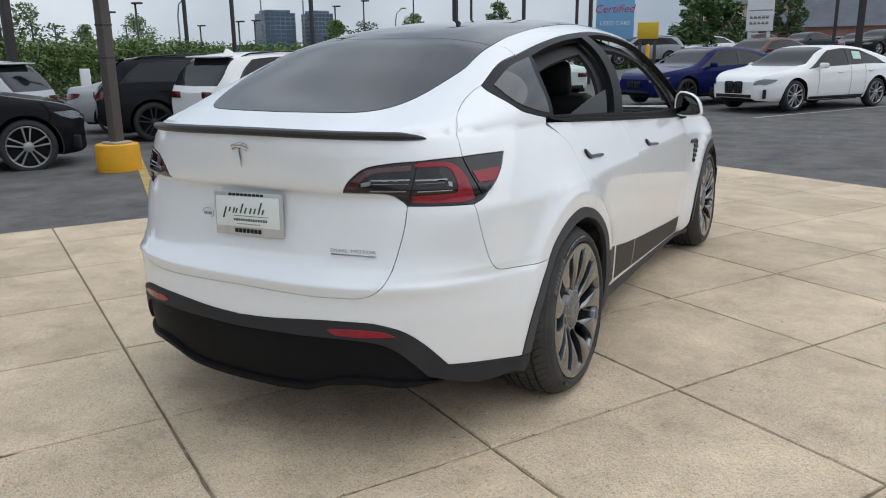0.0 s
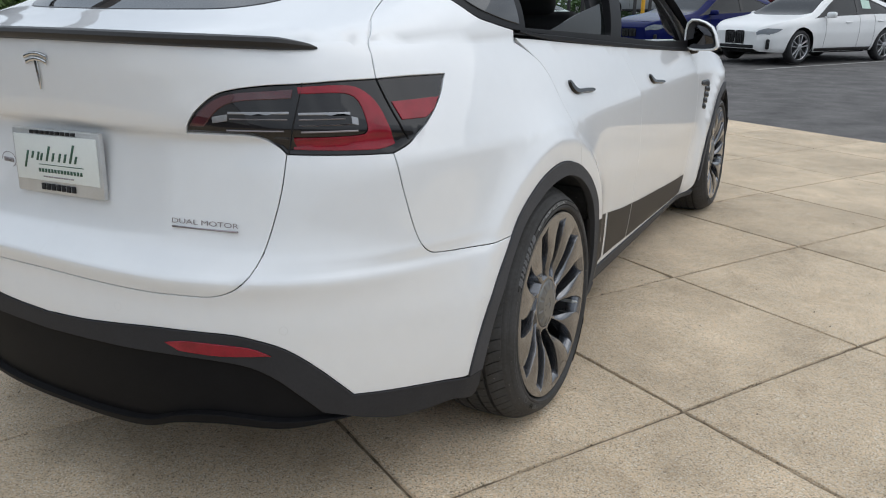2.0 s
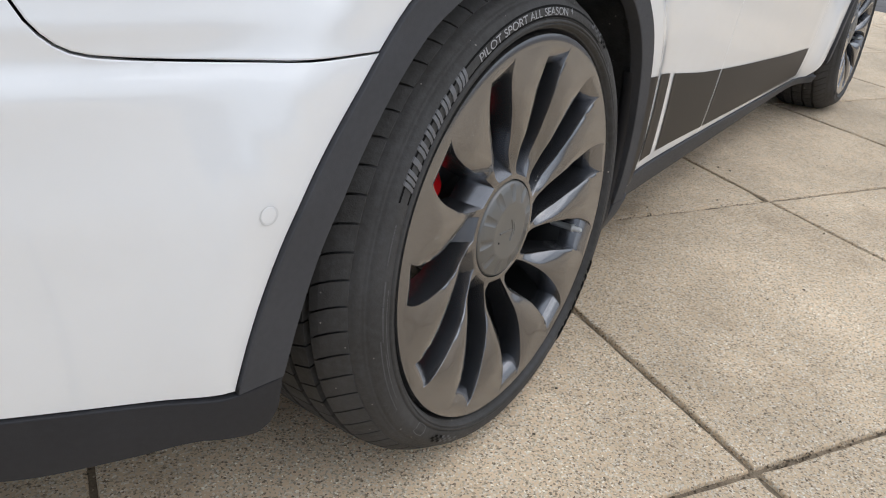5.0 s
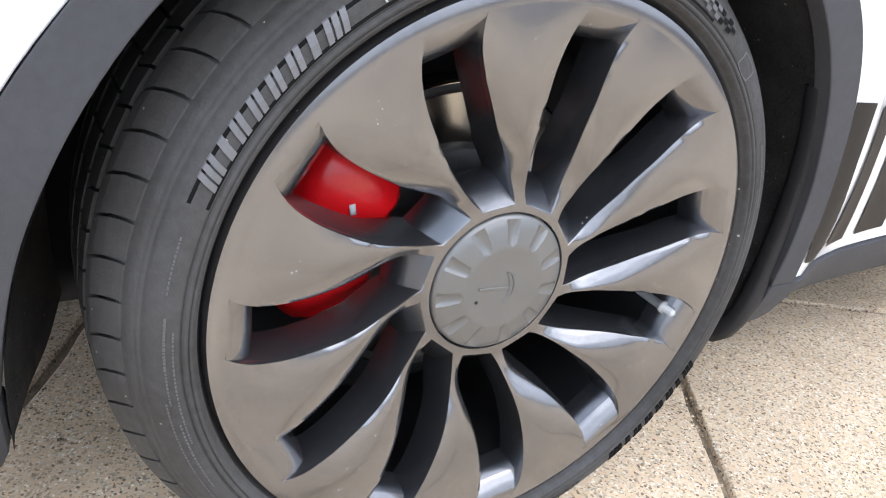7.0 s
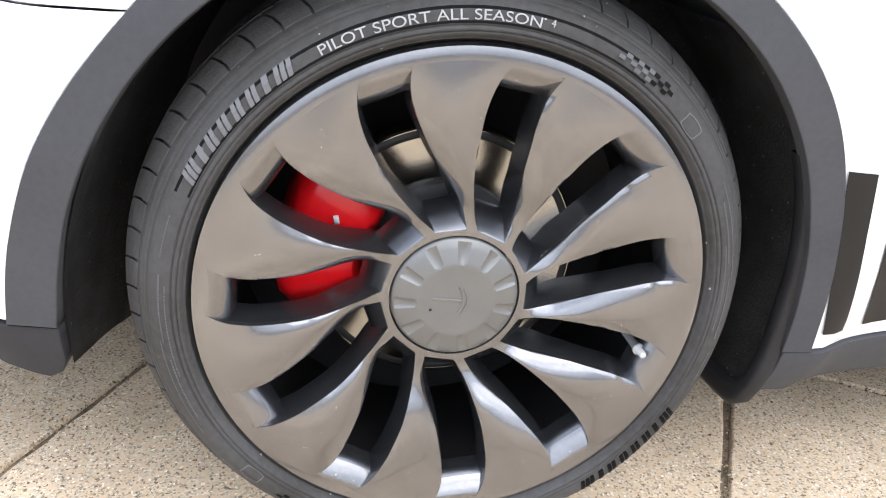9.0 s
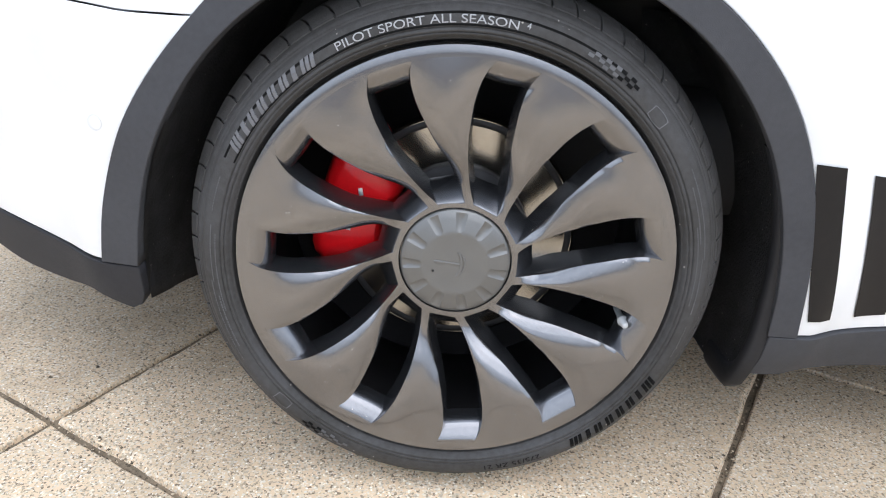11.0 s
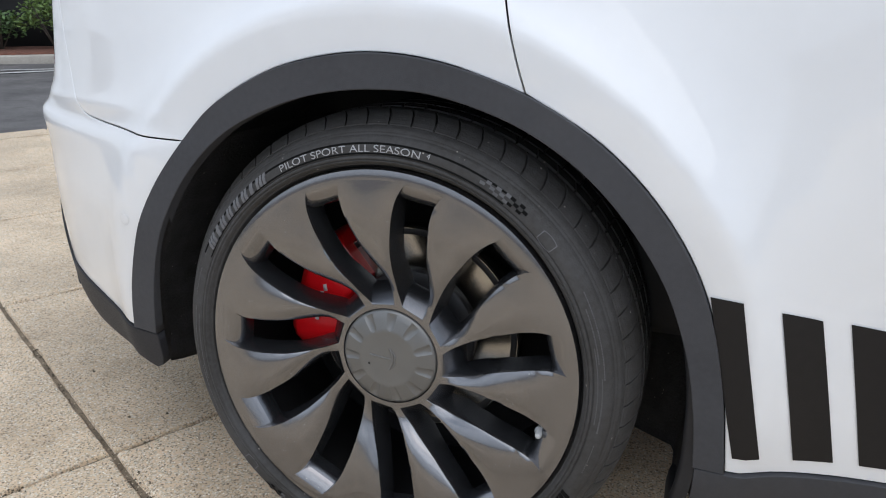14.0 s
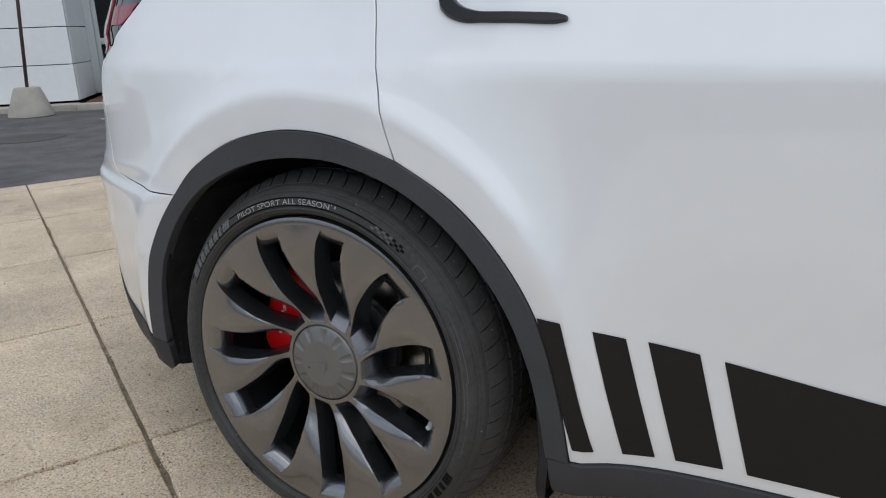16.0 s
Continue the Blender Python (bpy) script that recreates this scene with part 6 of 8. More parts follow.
DIRT = material("joint_dirt", (0.20, 0.155, 0.105), 0.95, vary=0.55, scale=18, bump=0.8, bump_scale=120)
bm = bmesh.new()
rows = []
for a in np.linspace(-4.2, 6.85, 56):
    rows.append([bm.verts.new((*(SLAB_O + SLAB_A * a + SLAB_B * b), -0.0085 + 0.004 * noise.noise(Vector((a * 3.1, b * 3.1, 0.4))))) for b in np.linspace(-4.95, 5.65, 54)])
for p, q in zip(rows, rows[1:]):
    for i in range(53):
        bm.faces.new((p[i], q[i], q[i + 1], p[i + 1]))
bmesh.ops.recalc_face_normals(bm, faces=bm.faces)
part("joint_dirt", bm, DIRT, pavement, "brown dirt packed between the slabs")

A_EDGES = [-4.25, -4, -3, -2, -1, 0, 1, 2, 3, 4, 5, 6, 6.9]
B_EDGES = [-5, -4, -3, -2, -1, 0, 1, 2, 3, 4, 5, 5.7]
shared = {}
rng = random.Random(11)
for a0, a1 in zip(A_EDGES, A_EDGES[1:]):
    for b0, b1 in zip(B_EDGES, B_EDGES[1:]):
        near = -3 <= a0 <= 4 and -3 <= b0 <= 1
        key = (round(a1 - a0, 3), round(b1 - b0, 3), rng.randrange(8) if near else None)
        if key not in shared:
            shared[key] = slab_mesh(0, a1 - a0, 0, b1 - b0, key[2])
        ob = new("slab", shared[key])
        ob.parent = pavement
        o = SLAB_O + SLAB_A * a0 + SLAB_B * b0
        ob.location = (o.x, o.y, -rng.uniform(0, 0.0015))

# grit, moss and crumbs in the joints round the car, and loose bits on the slabs
GRIT = material("joint_grit", (0.10, 0.078, 0.052), 0.95, vary=0.6, scale=25)
PALE_GRIT = material("pale_crumbs", (0.46, 0.38, 0.27), 0.95, vary=0.5, scale=40)
grit_bm, pale_bm, crumbs_bm = bmesh.new(), bmesh.new(), bmesh.new()
grng = random.Random(23)


def crumb(bm, x, y, z, r):
    a = grng.uniform(0, 6.3)
    top = bm.verts.new((x, y, z + r * grng.uniform(0.5, 1.0)))
    ring = [bm.verts.new((x + r * math.cos(a + k * 1.57) * grng.uniform(0.6, 1.3), y + r * math.sin(a + k * 1.57) * grng.uniform(0.6, 1.3), z - r * 0.2)) for k in range(4)]
    for k in range(4):
        bm.faces.new((ring[k], ring[(k + 1) % 4], top))


def along_joint(p, t, length):
    s = Vector((-t.y, t.x))
    d, dense_run = 0.0, 1.0
    while d < length:
        if grng.random() < 0.03:
            dense_run = grng.choice((0.25, 0.6, 1.0, 2.2))
        q = p + t * d + s * grng.gauss(0, 0.0035 * dense_run ** 0.5)
        crumb(pale_bm if grng.random() < 0.22 else grit_bm, q.x, q.y, grng.uniform(-0.010, -0.002), grng.uniform(0.0012, 0.0038))
        d += grng.uniform(0.002, 0.007) / dense_run


for a in range(-3, 5):
    p = SLAB_O + SLAB_A * a + SLAB_B * -2.5
    along_joint(p, SLAB_B.normalized(), SLAB_B.length * 3.6)
for b in range(-2, 2):
    p = SLAB_O + SLAB_A * -3 + SLAB_B * b
    along_joint(p, SLAB_A.normalized(), SLAB_A.length * 7)
for k in range(900):
    x, y = grng.uniform(-0.9, 3.4), grng.uniform(-2.2, 4.2)
    crumb(pale_bm if k % 9 < 5 else crumbs_bm, x, y, 0.0, grng.uniform(0.0010, 0.0050))
# crumbled patches beside the joints
for k in range(26):
    a, b = grng.randint(-2, 3), grng.uniform(-2.3, 1.0)
    if k % 2:
        a, b = grng.uniform(-2.8, 3.5), grng.randint(-2, 1)
    o = SLAB_O + SLAB_A * a + SLAB_B * b
    t = SLAB_A.normalized() if k % 2 else SLAB_B.normalized()
    for _ in range(grng.randint(12, 60)):
        q = o + t * grng.gauss(0, 0.045) + Vector((-t.y, t.x)) * grng.gauss(0, 0.012)
        crumb(pale_bm if grng.random() < 0.6 else grit_bm, q.x, q.y, 0.0, grng.uniform(0.0010, 0.0034))
tagged(part("pale_crumbs", pale_bm, PALE_GRIT, smooth=False), "pale concrete crumbs lying in and beside the slab joints", "grit", kind="stuff")
tagged(part("joint_grit", grit_bm, GRIT, smooth=False), "brown grit and crumbs packed into the slab joints", "grit", kind="stuff")
tagged(part("loose_crumbs", crumbs_bm, GRIT, smooth=False), "loose crumbs scattered on the concrete slabs", "grit", kind="stuff")


# ---------------------------------------------------------------- parked cars
CAR_GLASS = material("car_glass", (0.010, 0.012, 0.014), 0.04, ior=1.5, spec=0.30)
HEADLIGHT = material("headlight", (0.14, 0.15, 0.165), 0.10, metal=0.5, coat=1.0, vary=0.3, scale=30)
SPOKE = material("bright_alloy", (0.45, 0.45, 0.46), 0.3, metal=0.8, vary=0.1, scale=20)


PARKED_RED = material("parked_lamp_red", (0.10, 0.006, 0.010), 0.15, coat=0.3, vary=0.3, scale=20)
TYRE_BLACK = material("tyre_black", (0.028, 0.028, 0.029), 0.8, vary=0.2, scale=20)


def road_wheel(parent, m, r, spokes, spoke_mat):
    """A tyre with its rim: pairs of spokes that fork towards the outside."""
    bm = bmesh.new()
    lathe(bm, [(-0.20, r * 0.72), (-0.20, r * 0.93), (-0.17, r), (-0.04, r), (-0.008, r * 0.94), (0.004, r * 0.85), (-0.004, r * 0.78), (-0.03, r * 0.74)], 40)
    tyre = part("tyre", bm, TYRE_BLACK, parent, "black tyre")
    tyre.matrix_local = m
    bm = bmesh.new()
    lathe(bm, [(-0.024, r * 0.745), (-0.05, r * 0.71), (-0.12, r * 0.68), (-0.13, 0.0)], 40)
    part("barrel", bm, BARREL, tyre)
    bm = bmesh.new()
    lathe(bm, [(-0.030, r * 0.765), (-0.004, r * 0.77), (0.001, r * 0.755), (-0.012, r * 0.725), (-0.04, r * 0.715)], 40)
    for k in range(spokes):
        for s in (-1, 1):
            a = 360.0 * k / spokes
            rows = []
            for f in (0.12, 0.4, 0.74):
                w = 0.010 + 0.012 * f
                o = 0.010 + 0.062 * f
                rows.append([bm.verts.new((x, s * o + e * w * 0.8, r * f)) for x, e in ((-0.050, -1), (-0.014, -1), (-0.008, -0.6), (-0.008, 0.6), (-0.014, 1), (-0.050, 1))])
            for q in rows:
                bmesh.ops.rotate(bm, verts=q, cent=(0, 0, 0), matrix=Matrix.Rotation(radians(a), 3, "X"))
            for u, v in zip(rows, rows[1:]):
                for i in range(5):
                    bm.faces.new((u[i], u[i + 1], v[i + 1], v[i]))
    lathe(bm, [(-0.04, 0.075), (-0.012, 0.068), (-0.004, 0.045), (-0.004, 0.0)], 20)
    bmesh.ops.recalc_face_normals(bm, faces=bm.faces)
    sharp(part("rim", bm, spoke_mat, tyre, "spoked alloy rim"), 30)


SIDE = pchip([0, 0.10, 0.32, 0.52, 0.62, 0.66, 0.88, 0.96, 1.0], [0.90, 0.955, 0.985, 0.998, 1.0, 0.992, 0.972, 0.955, 0.935])
TOP_Z = pchip([0, 0.25, 0.5, 0.62, 0.75, 1.0], [0.0, 0.44, 0.84, 0.945, 0.985, 1.0])
V_SCALE = 0.8


class Form:
    """The outer form of a parked car: a point of its right half for y along the car and v up the side and over the roof."""

    def __init__(self, kind):
        self.suv = kind == "suv"
        self.L, self.W, self.base = (4.70, 0.975, 2.95) if self.suv else (4.78, 0.93, 2.86)
        self.rear, self.front = -0.98, self.L - 0.98
        self.wr = 0.378 if self.suv else 0.340
        r, f, b = self.rear, self.front, self.base
        self.belt = pchip([r, r + 0.12, r + 0.35, 0.0, b * 0.6, b + 0.2, f - 0.30, f - 0.06, f], [0.88, 0.97, 1.06, 1.09, 1.05, 0.99, 0.90, 0.80, 0.74] if self.suv else [0.84, 0.90, 0.96, 0.97, 0.93, 0.87, 0.76, 0.68, 0.62])
        if self.suv:
            self.roof = pchip([r, r + 0.06, r + 0.14, r + 0.46, r + 0.56, 0.3, 1.2, 1.75, 2.62, 2.90, f - 0.3, f - 0.06, f], [0.91, 1.00, 1.12, 1.51, 1.56, 1.63, 1.64, 1.59, 1.12, 1.06, 0.96, 0.85, 0.76])
        elif kind == "hatch":
            self.roof = pchip([r, r + 0.06, r + 0.25, 0.1, 0.6, 1.15, 1.7, 2.60, 2.9, f - 0.3, f - 0.06, f], [0.88, 1.03, 1.10, 1.34, 1.42, 1.45, 1.40, 0.98, 0.93, 0.82, 0.72, 0.65])
        else:
            self.roof = pchip([r, r + 0.06, r + 0.45, 0.30, 0.6, 1.15, 1.65, 2.5, 2.85, f - 0.3, f - 0.06, f], [0.88, 1.02, 1.06, 1.34, 1.41, 1.45, 1.40, 0.98, 0.93, 0.82, 0.72, 0.65])
        self.low = pchip([r, r + 0.10, r + 0.5, 0.6, b - 0.6, f - 0.5, f - 0.08, f], [0.42, 0.33, 0.27, 0.23, 0.23, 0.23, 0.25, 0.30])

    def at(self, y, v):
        s = v / V_SCALE
        e0, e1 = min(1.0, max(0.0, (y - self.rear) / 0.50)), min(1.0, max(0.0, (self.front - y) / 0.75))
        w = self.W * (1 - (1 - e0) ** 3.2 * 0.30) * (1 - (1 - e1) ** 2.8 * 0.40)
        b, r, lo = float(self.belt(y)), float(self.roof(y)), float(self.low(y))
        r = max(r, b + 0.015)
        if s <= 1:
            z = lo + (b - lo) * s
            swell = 0.022 * sum(math.exp(-((y - q) / 0.40) ** 2) for q in (0, self.base)) * math.exp(-((z - 0.6) / 0.25) ** 2)
            return np.array((w * float(SIDE(s)) + swell, y, z))
        t = s - 1
        f = min(1.0, max(0.0, (r - b) / 0.35))
        x = float(np.interp(t, (0, 0.08, 0.5, 0.62, 0.75, 1.0), (0.935, 0.925 - 0.015 * f, 0.905 - 0.165 * f, 0.86 - 0.185 * f, 0.66 - 0.08 * f, 0.0)))
        return np.array((w * x, y, b + (r - b) * float(TOP_Z(t))))

    def v_of(self, y, z):
        lo = float(self.low(y))
        return V_SCALE * (z - lo) / (float(self.belt(y)) - lo)


def dense(points, step=0.05):
    out = []
    for a, b in zip(points, points[1:] + points[:1]):
        k = max(1, int(math.hypot(b[0] - a[0], b[1] - a[1]) / step))
        out += [(a[0] + (b[0] - a[0]) * i / k, a[1] + (b[1] - a[1]) * i / k) for i in range(k)]
    return out


def form_panel(name, form, outline, mat, parent, holes=(), off=0.0, label="", sides=(1, -1), res=0.07, caps=False):
    """One part cut out of the form inside an outline in (y, v), on one side or on both."""
    v2, tris = fill(outline, holes, res)
    P = np.array([form.at(*q) for q in v2])
    if off:
        e = 0.004
        N = np.array([np.cross(form.at(min(q[0] + e, form.front), q[1]) - form.at(q[0] - e, q[1]), form.at(q[0], min(q[1] + e, 2 * V_SCALE)) - form.at(q[0], q[1] - e)) for q in v2])
        N = N / np.maximum(np.linalg.norm(N, axis=1, keepdims=True), 1e-9)
        N *= np.where(N @ np.array((1.0, 0.0, 0.6)) < 0, -1, 1)[:, None]
        P = P + N * off
    bm = bmesh.new()
    for sx in sides:
        vs = [bm.verts.new((p[0] * sx, p[1], p[2])) for p in P]
        for t in tris:
            bm.faces.new([vs[i] for i in (t if sx > 0 else t[::-1])])
    if len(sides) == 2:
        bmesh.ops.remove_doubles(bm, verts=[v for v in bm.verts if abs(v.co.x) < 0.002], dist=0.003)
    bmesh.ops.recalc_face_normals(bm, faces=bm.faces)
    if caps:
        for y in (form.rear, form.front):
            half = [form.at(y, v) for v in np.linspace(0, 2 * V_SCALE, 22)]
            bm.faces.new([bm.verts.new(p) for p in half] + [bm.verts.new((-p[0], p[1], p[2])) for p in half[-2::-1]])
    return sharp(part(name, bm, mat, parent, label), 38)


def parked_car(label, x, y, heading, color, kind="sedan", spokes=5, spoke_mat=None, glossy=0.25, tall=False, wiper=False, sticker=False, fin=False):
    """A parked car with its front towards heading (degrees, 0 looks along y, growing to the left). x, y: the middle of the rear axle."""
    form = Form(kind)
    suv, W, base, wr, rear, front = form.suv, form.W, form.base, form.wr, form.rear, form.front
    V = V_SCALE
    dark = max(color) < 0.1
    col = material("parked_paint", color, 0.08 if dark else glossy + 0.25, coat=0.0 if dark else 0.5, spec=0.08 if dark else 0.2, vary=0.03, scale=2)
    thing = empty("car", pose(x, y, lot_z(x, y), 0, 0, heading), label=label, category="car", group="parked cars on the lot")
    # outline with round wheel arches cut into the lower edge
    low = [(rear, 0.0)]
    for wy in (0.0, base):
        R = wr + 0.062
        a0 = math.asin((wr - float(form.low(wy))) / R)
        low += [(wy - R * math.cos(a), max(0.0, form.v_of(wy - R * math.cos(a), wr + R * math.sin(a)))) for a in np.linspace(-a0, math.pi + a0, 26)]
    outline = dense(low + [(front, 0.0), (front, 2 * V), (rear, 2 * V)])
    top, base_y = (1.74, 2.60) if suv else (1.66, 2.52)
    if suv:
        back = [(rear + 0.42, 1.06), (rear + 0.62, 1.28), (rear + 0.86, 1.45)]
        back_glass = [(rear + 0.075, 2), (rear + 0.47, 2), (rear + 0.52, 1.58), (rear + 0.09, 1.50)]
    else:
        back = [(rear + 0.62, 1.08), (rear + 0.95, 1.32), (rear + 1.45, 1.46)] if kind == "hatch" else [(rear + 0.88, 1.08), (rear + 1.1, 1.32), (rear + 1.45, 1.46)]
        back_glass = [(rear + (0.36 if kind == "hatch" else 0.56), 2), (0.38, 2), (0.34, 1.64), (rear + (0.42 if kind == "hatch" else 0.62), 1.66)]
    sill = 1.05
    dlo = dense([(q, s * V) for q, s in back + [(0.5, 1.485), (1.2, 1.50), (top + 0.02, 1.485), (top + 0.55, 1.22), (base_y - 0.05, sill), (1.2, 1.04)]])
    screen = dense([(q, s * V) for q, s in [(top + 0.03, 2), (top + 0.06, 1.62), (base_y - 0.10, 1.58), (base_y + 0.06, 1.75), (base_y + 0.10, 2)]])
    back_glass = dense([(q, s * V) for q, s in back_glass])
    form_panel("body", form, outline, col, thing, holes=[dlo, screen, back_glass], caps=True)
    form_panel("windscreen", form, screen, CAR_GLASS, thing, label="dark windscreen", off=-0.004)
    form_panel("rear_window", form, back_glass, CAR_GLASS, thing, label="dark rear window", off=-0.004)
    mid = 0.95 if suv else 1.0
    b0, b1, b2 = back
    win_r = dense([(b0[0] + 0.10, 1.09 * V), (b1[0] + 0.06, b1[1] * V), (b2[0] + 0.05, 1.44 * V), (mid - 0.05, 1.465 * V), (mid - 0.05, 1.09 * V)])
    win_f = dense([(mid + 0.05, 1.09 * V), (mid + 0.05, 1.468 * V), (top - 0.02, 1.455 * V), (top + 0.48, 1.22 * V), (base_y - 0.22, 1.09 * V)])
    for sx in (1, -1):
        form_panel("window_trim", form, dlo, GLOSS_BLACK, thing, holes=[win_r, win_f], off=-0.002, sides=(sx,))
        for w in (win_r, win_f):
            form_panel("side_window", form, w, CAR_GLASS, thing, label="dark side window", off=-0.008, sides=(sx,))
        # lamps wrap round the corners
        hz = 0.80 if suv else 0.665
        lamp = [(front - 0.40, form.v_of(front - 0.40, hz + 0.045)), (front - 0.20, form.v_of(front - 0.20, hz + 0.05)), (front - 0.005, form.v_of(front - 0.005, hz - 0.005)), (front - 0.005, form.v_of(front - 0.005, hz - 0.085)), (front - 0.16, form.v_of(front - 0.16, hz - 0.07)), (front - 0.30, form.v_of(front - 0.30, hz - 0.02))]
        form_panel("headlamp", form, dense(lamp), HEADLIGHT, thing, off=0.006, sides=(sx,), label="clear swept headlamp")
        tz = 0.87 if suv else 0.80
        lamp = [(rear + 0.005, form.v_of(rear + 0.005, tz - 0.07)), (rear + 0.30, form.v_of(rear + 0.30, tz + 0.01)), (rear + 0.36, form.v_of(rear + 0.36, tz + 0.08)), (rear + 0.005, form.v_of(rear + 0.005, tz + 0.06))]
        tail = form_panel("tail_lamp", form, dense(lamp), PARKED_RED, thing, off=0.006, sides=(sx,), label="red tail lamp")
        bm = bmesh.new()
        box(bm, -0.15, 0.15, -0.02, 0.02, -0.06, 0.06, 0.015, m=pose(sx * W * 0.52, rear - 0.005, tz))
        part("tail_lamp_inner", bm, PARKED_RED, tail)
        # mirrors, handles
        bm = bmesh.new()
        box(bm, -0.10, 0.10, -0.055, 0.06, -0.06, 0.06, 0.04, m=pose(sx * (W + 0.07), base_y - 0.42, float(form.belt(2.0)) + 0.07, 0, 0, -8 * sx))
        box(bm, -0.08, 0.08, -0.02, 0.02, -0.03, 0.0, 0.01, m=pose(sx * (W - 0.05), base_y - 0.40, float(form.belt(2.0)) + 0.035))
        part("door_mirror", bm, col, thing)
        for hy in (mid - 0.72, mid + 0.38):
            p = form.at(hy, 0.86 * V)
            bm = bmesh.new()
            box(bm, -0.016, 0.016, -0.10, 0.10, -0.012, 0.012, 0.008, m=pose(sx * (p[0] + 0.008), hy, p[2]))
            part("handle", bm, col, thing)
        for gy in ((0.52 if suv else 0.48), mid, mid + 1.12):
            line2 = [(gy, 0.10 * V), (gy, 0.5 * V), (gy - 0.02, 1.03 * V)]
            form_panel("door_gap", form, dense(line2 + [(q + 0.009, v) for q, v in line2[::-1]], 0.03), CAVITY, thing, off=0.0015, sides=(sx,), res=0.2)
        trim = [(0.48, 0.02 * V), (base - 0.48, 0.02 * V), (base - 0.48, 0.12 * V), (0.48, 0.12 * V)]
        form_panel("side_trim", form, dense(trim), BLACK_TRIM if suv else GLOSS_BLACK, thing, off=0.005, sides=(sx,))
        for wy in (0.0, base):
            road_wheel(thing, pose(sx * (W * 0.985), wy, wr) @ Matrix.Diagonal((sx, 1, 1, 1)), wr, spokes, spoke_mat or SPOKE)
            bm = bmesh.new()
            lathe(bm, [(W * 0.5, 0.0), (W * 0.5, wr + 0.05), (W * 0.95, wr + 0.075), (W * 0.985, wr + 0.060)], 30, a0=-0.3, a1=math.pi + 0.3, centre=(0, wy, wr))
            bmesh.ops.scale(bm, vec=(sx, 1, 1), verts=bm.verts)
            part("wheel_liner", bm, CAVITY, thing)
    bm = bmesh.new()
    box(bm, -W * 0.5, W * 0.5, rear + 0.3, front - 0.25, 0.2, 0.55, 0.05)
    box(bm, -W * 0.82, W * 0.82, wr + 0.1, base - wr - 0.1, 0.2, 0.5, 0.05)
    part("underbody", bm, CAVITY, thing, "black underbody")
    # grille and lower intake in the nose
    gz, gh = (0.62, 0.13) if suv else (0.52, 0.15 if tall else 0.10)
    for s in (1, -1):
        bm = bmesh.new()
        box(bm, -0.115, 0.115, -0.02, 0.02, -gh, gh, 0.045, m=pose(s * 0.127, front, gz, -6, 0, 0))
        g = part("grille", bm, GLOSS_BLACK, thing, "black grille")
        bm = bmesh.new()
        for k in range(5):
            box(bm, -0.09 + 0.045 * k - 0.006, -0.09 + 0.045 * k + 0.006, -0.026, 0.026, -gh * 0.8, gh * 0.8, 0.003, m=pose(s * 0.127, front, gz, -6, 0, 0))
        part("grille_bars", bm, DISC_HAT, g)
    bm = bmesh.new()
    box(bm, -0.50, 0.50, -0.03, 0.012, -0.035, 0.035, 0.012, m=pose(0, front, 0.345))
    part("air_intake", bm, CAVITY, thing)
    for s in (1, -1):
        bm = bmesh.new()
        box(bm, -0.035, 0.035, -0.10, 0.06, -0.10, 0.10, 0.02, m=pose(s * (W * 0.80), front - 0.135, 0.40, 0, 0, -38 * s))
        part("side_intake", bm, CAVITY, thing)
    bm = bmesh.new()
    box(bm, -0.55, 0.55, -0.03, 0.05, -0.05, 0.05, 0.02, m=pose(0, rear + 0.01, 0.45))
    part("rear_diffuser", bm, CAVITY, thing)
    if suv:
        for s in (1, -1):
            bm = bmesh.new()
            tube(bm, [(s * 0.66, -0.30, 1.535), (s * 0.67, -0.1, 1.60), (s * 0.68, 0.6, 1.635), (s * 0.68, 1.3, 1.63), (s * 0.665, 1.62, 1.59)], 0.016)
            part("roof_rail", bm, GLOSS_BLACK, thing)
        bm = bmesh.new()
        box(bm, -0.60, 0.60, -0.15, 0.10, -0.014, 0.014, 0.010, m=pose(0, rear + 0.47, 1.555, 4, 0, 0))
        part("roof_spoiler", bm, col, thing)
    if fin:
        bm = bmesh.new()
        rows = [[bm.verts.new((px * w, py, pz)) for px in (-1, 1)] for py, pz, w in ((-0.22, 1.58, 0.03), (-0.16, 1.695, 0.006), (-0.10, 1.685, 0.008), (0.06, 1.60, 0.025))]
        for u, v in zip(rows, rows[1:]):
            bm.faces.new((u[0], u[1], v[1], v[0]))
        for k in (0, 1):
            bm.faces.new([q[k] for q in rows])
        bmesh.ops.recalc_face_normals(bm, faces=bm.faces)
        part("roof_fin", bm, col, thing)
    if sticker:
        for sx in (1, -1):
            form_panel("window_sticker", form, dense([(mid - 0.46, 1.20 * V), (mid - 0.46, 1.42 * V), (mid - 0.16, 1.42 * V), (mid - 0.16, 1.20 * V)]), STICKER_GREEN, thing, off=-0.003, label="pale green window sticker", res=0.1, sides=(sx,))
    return thing


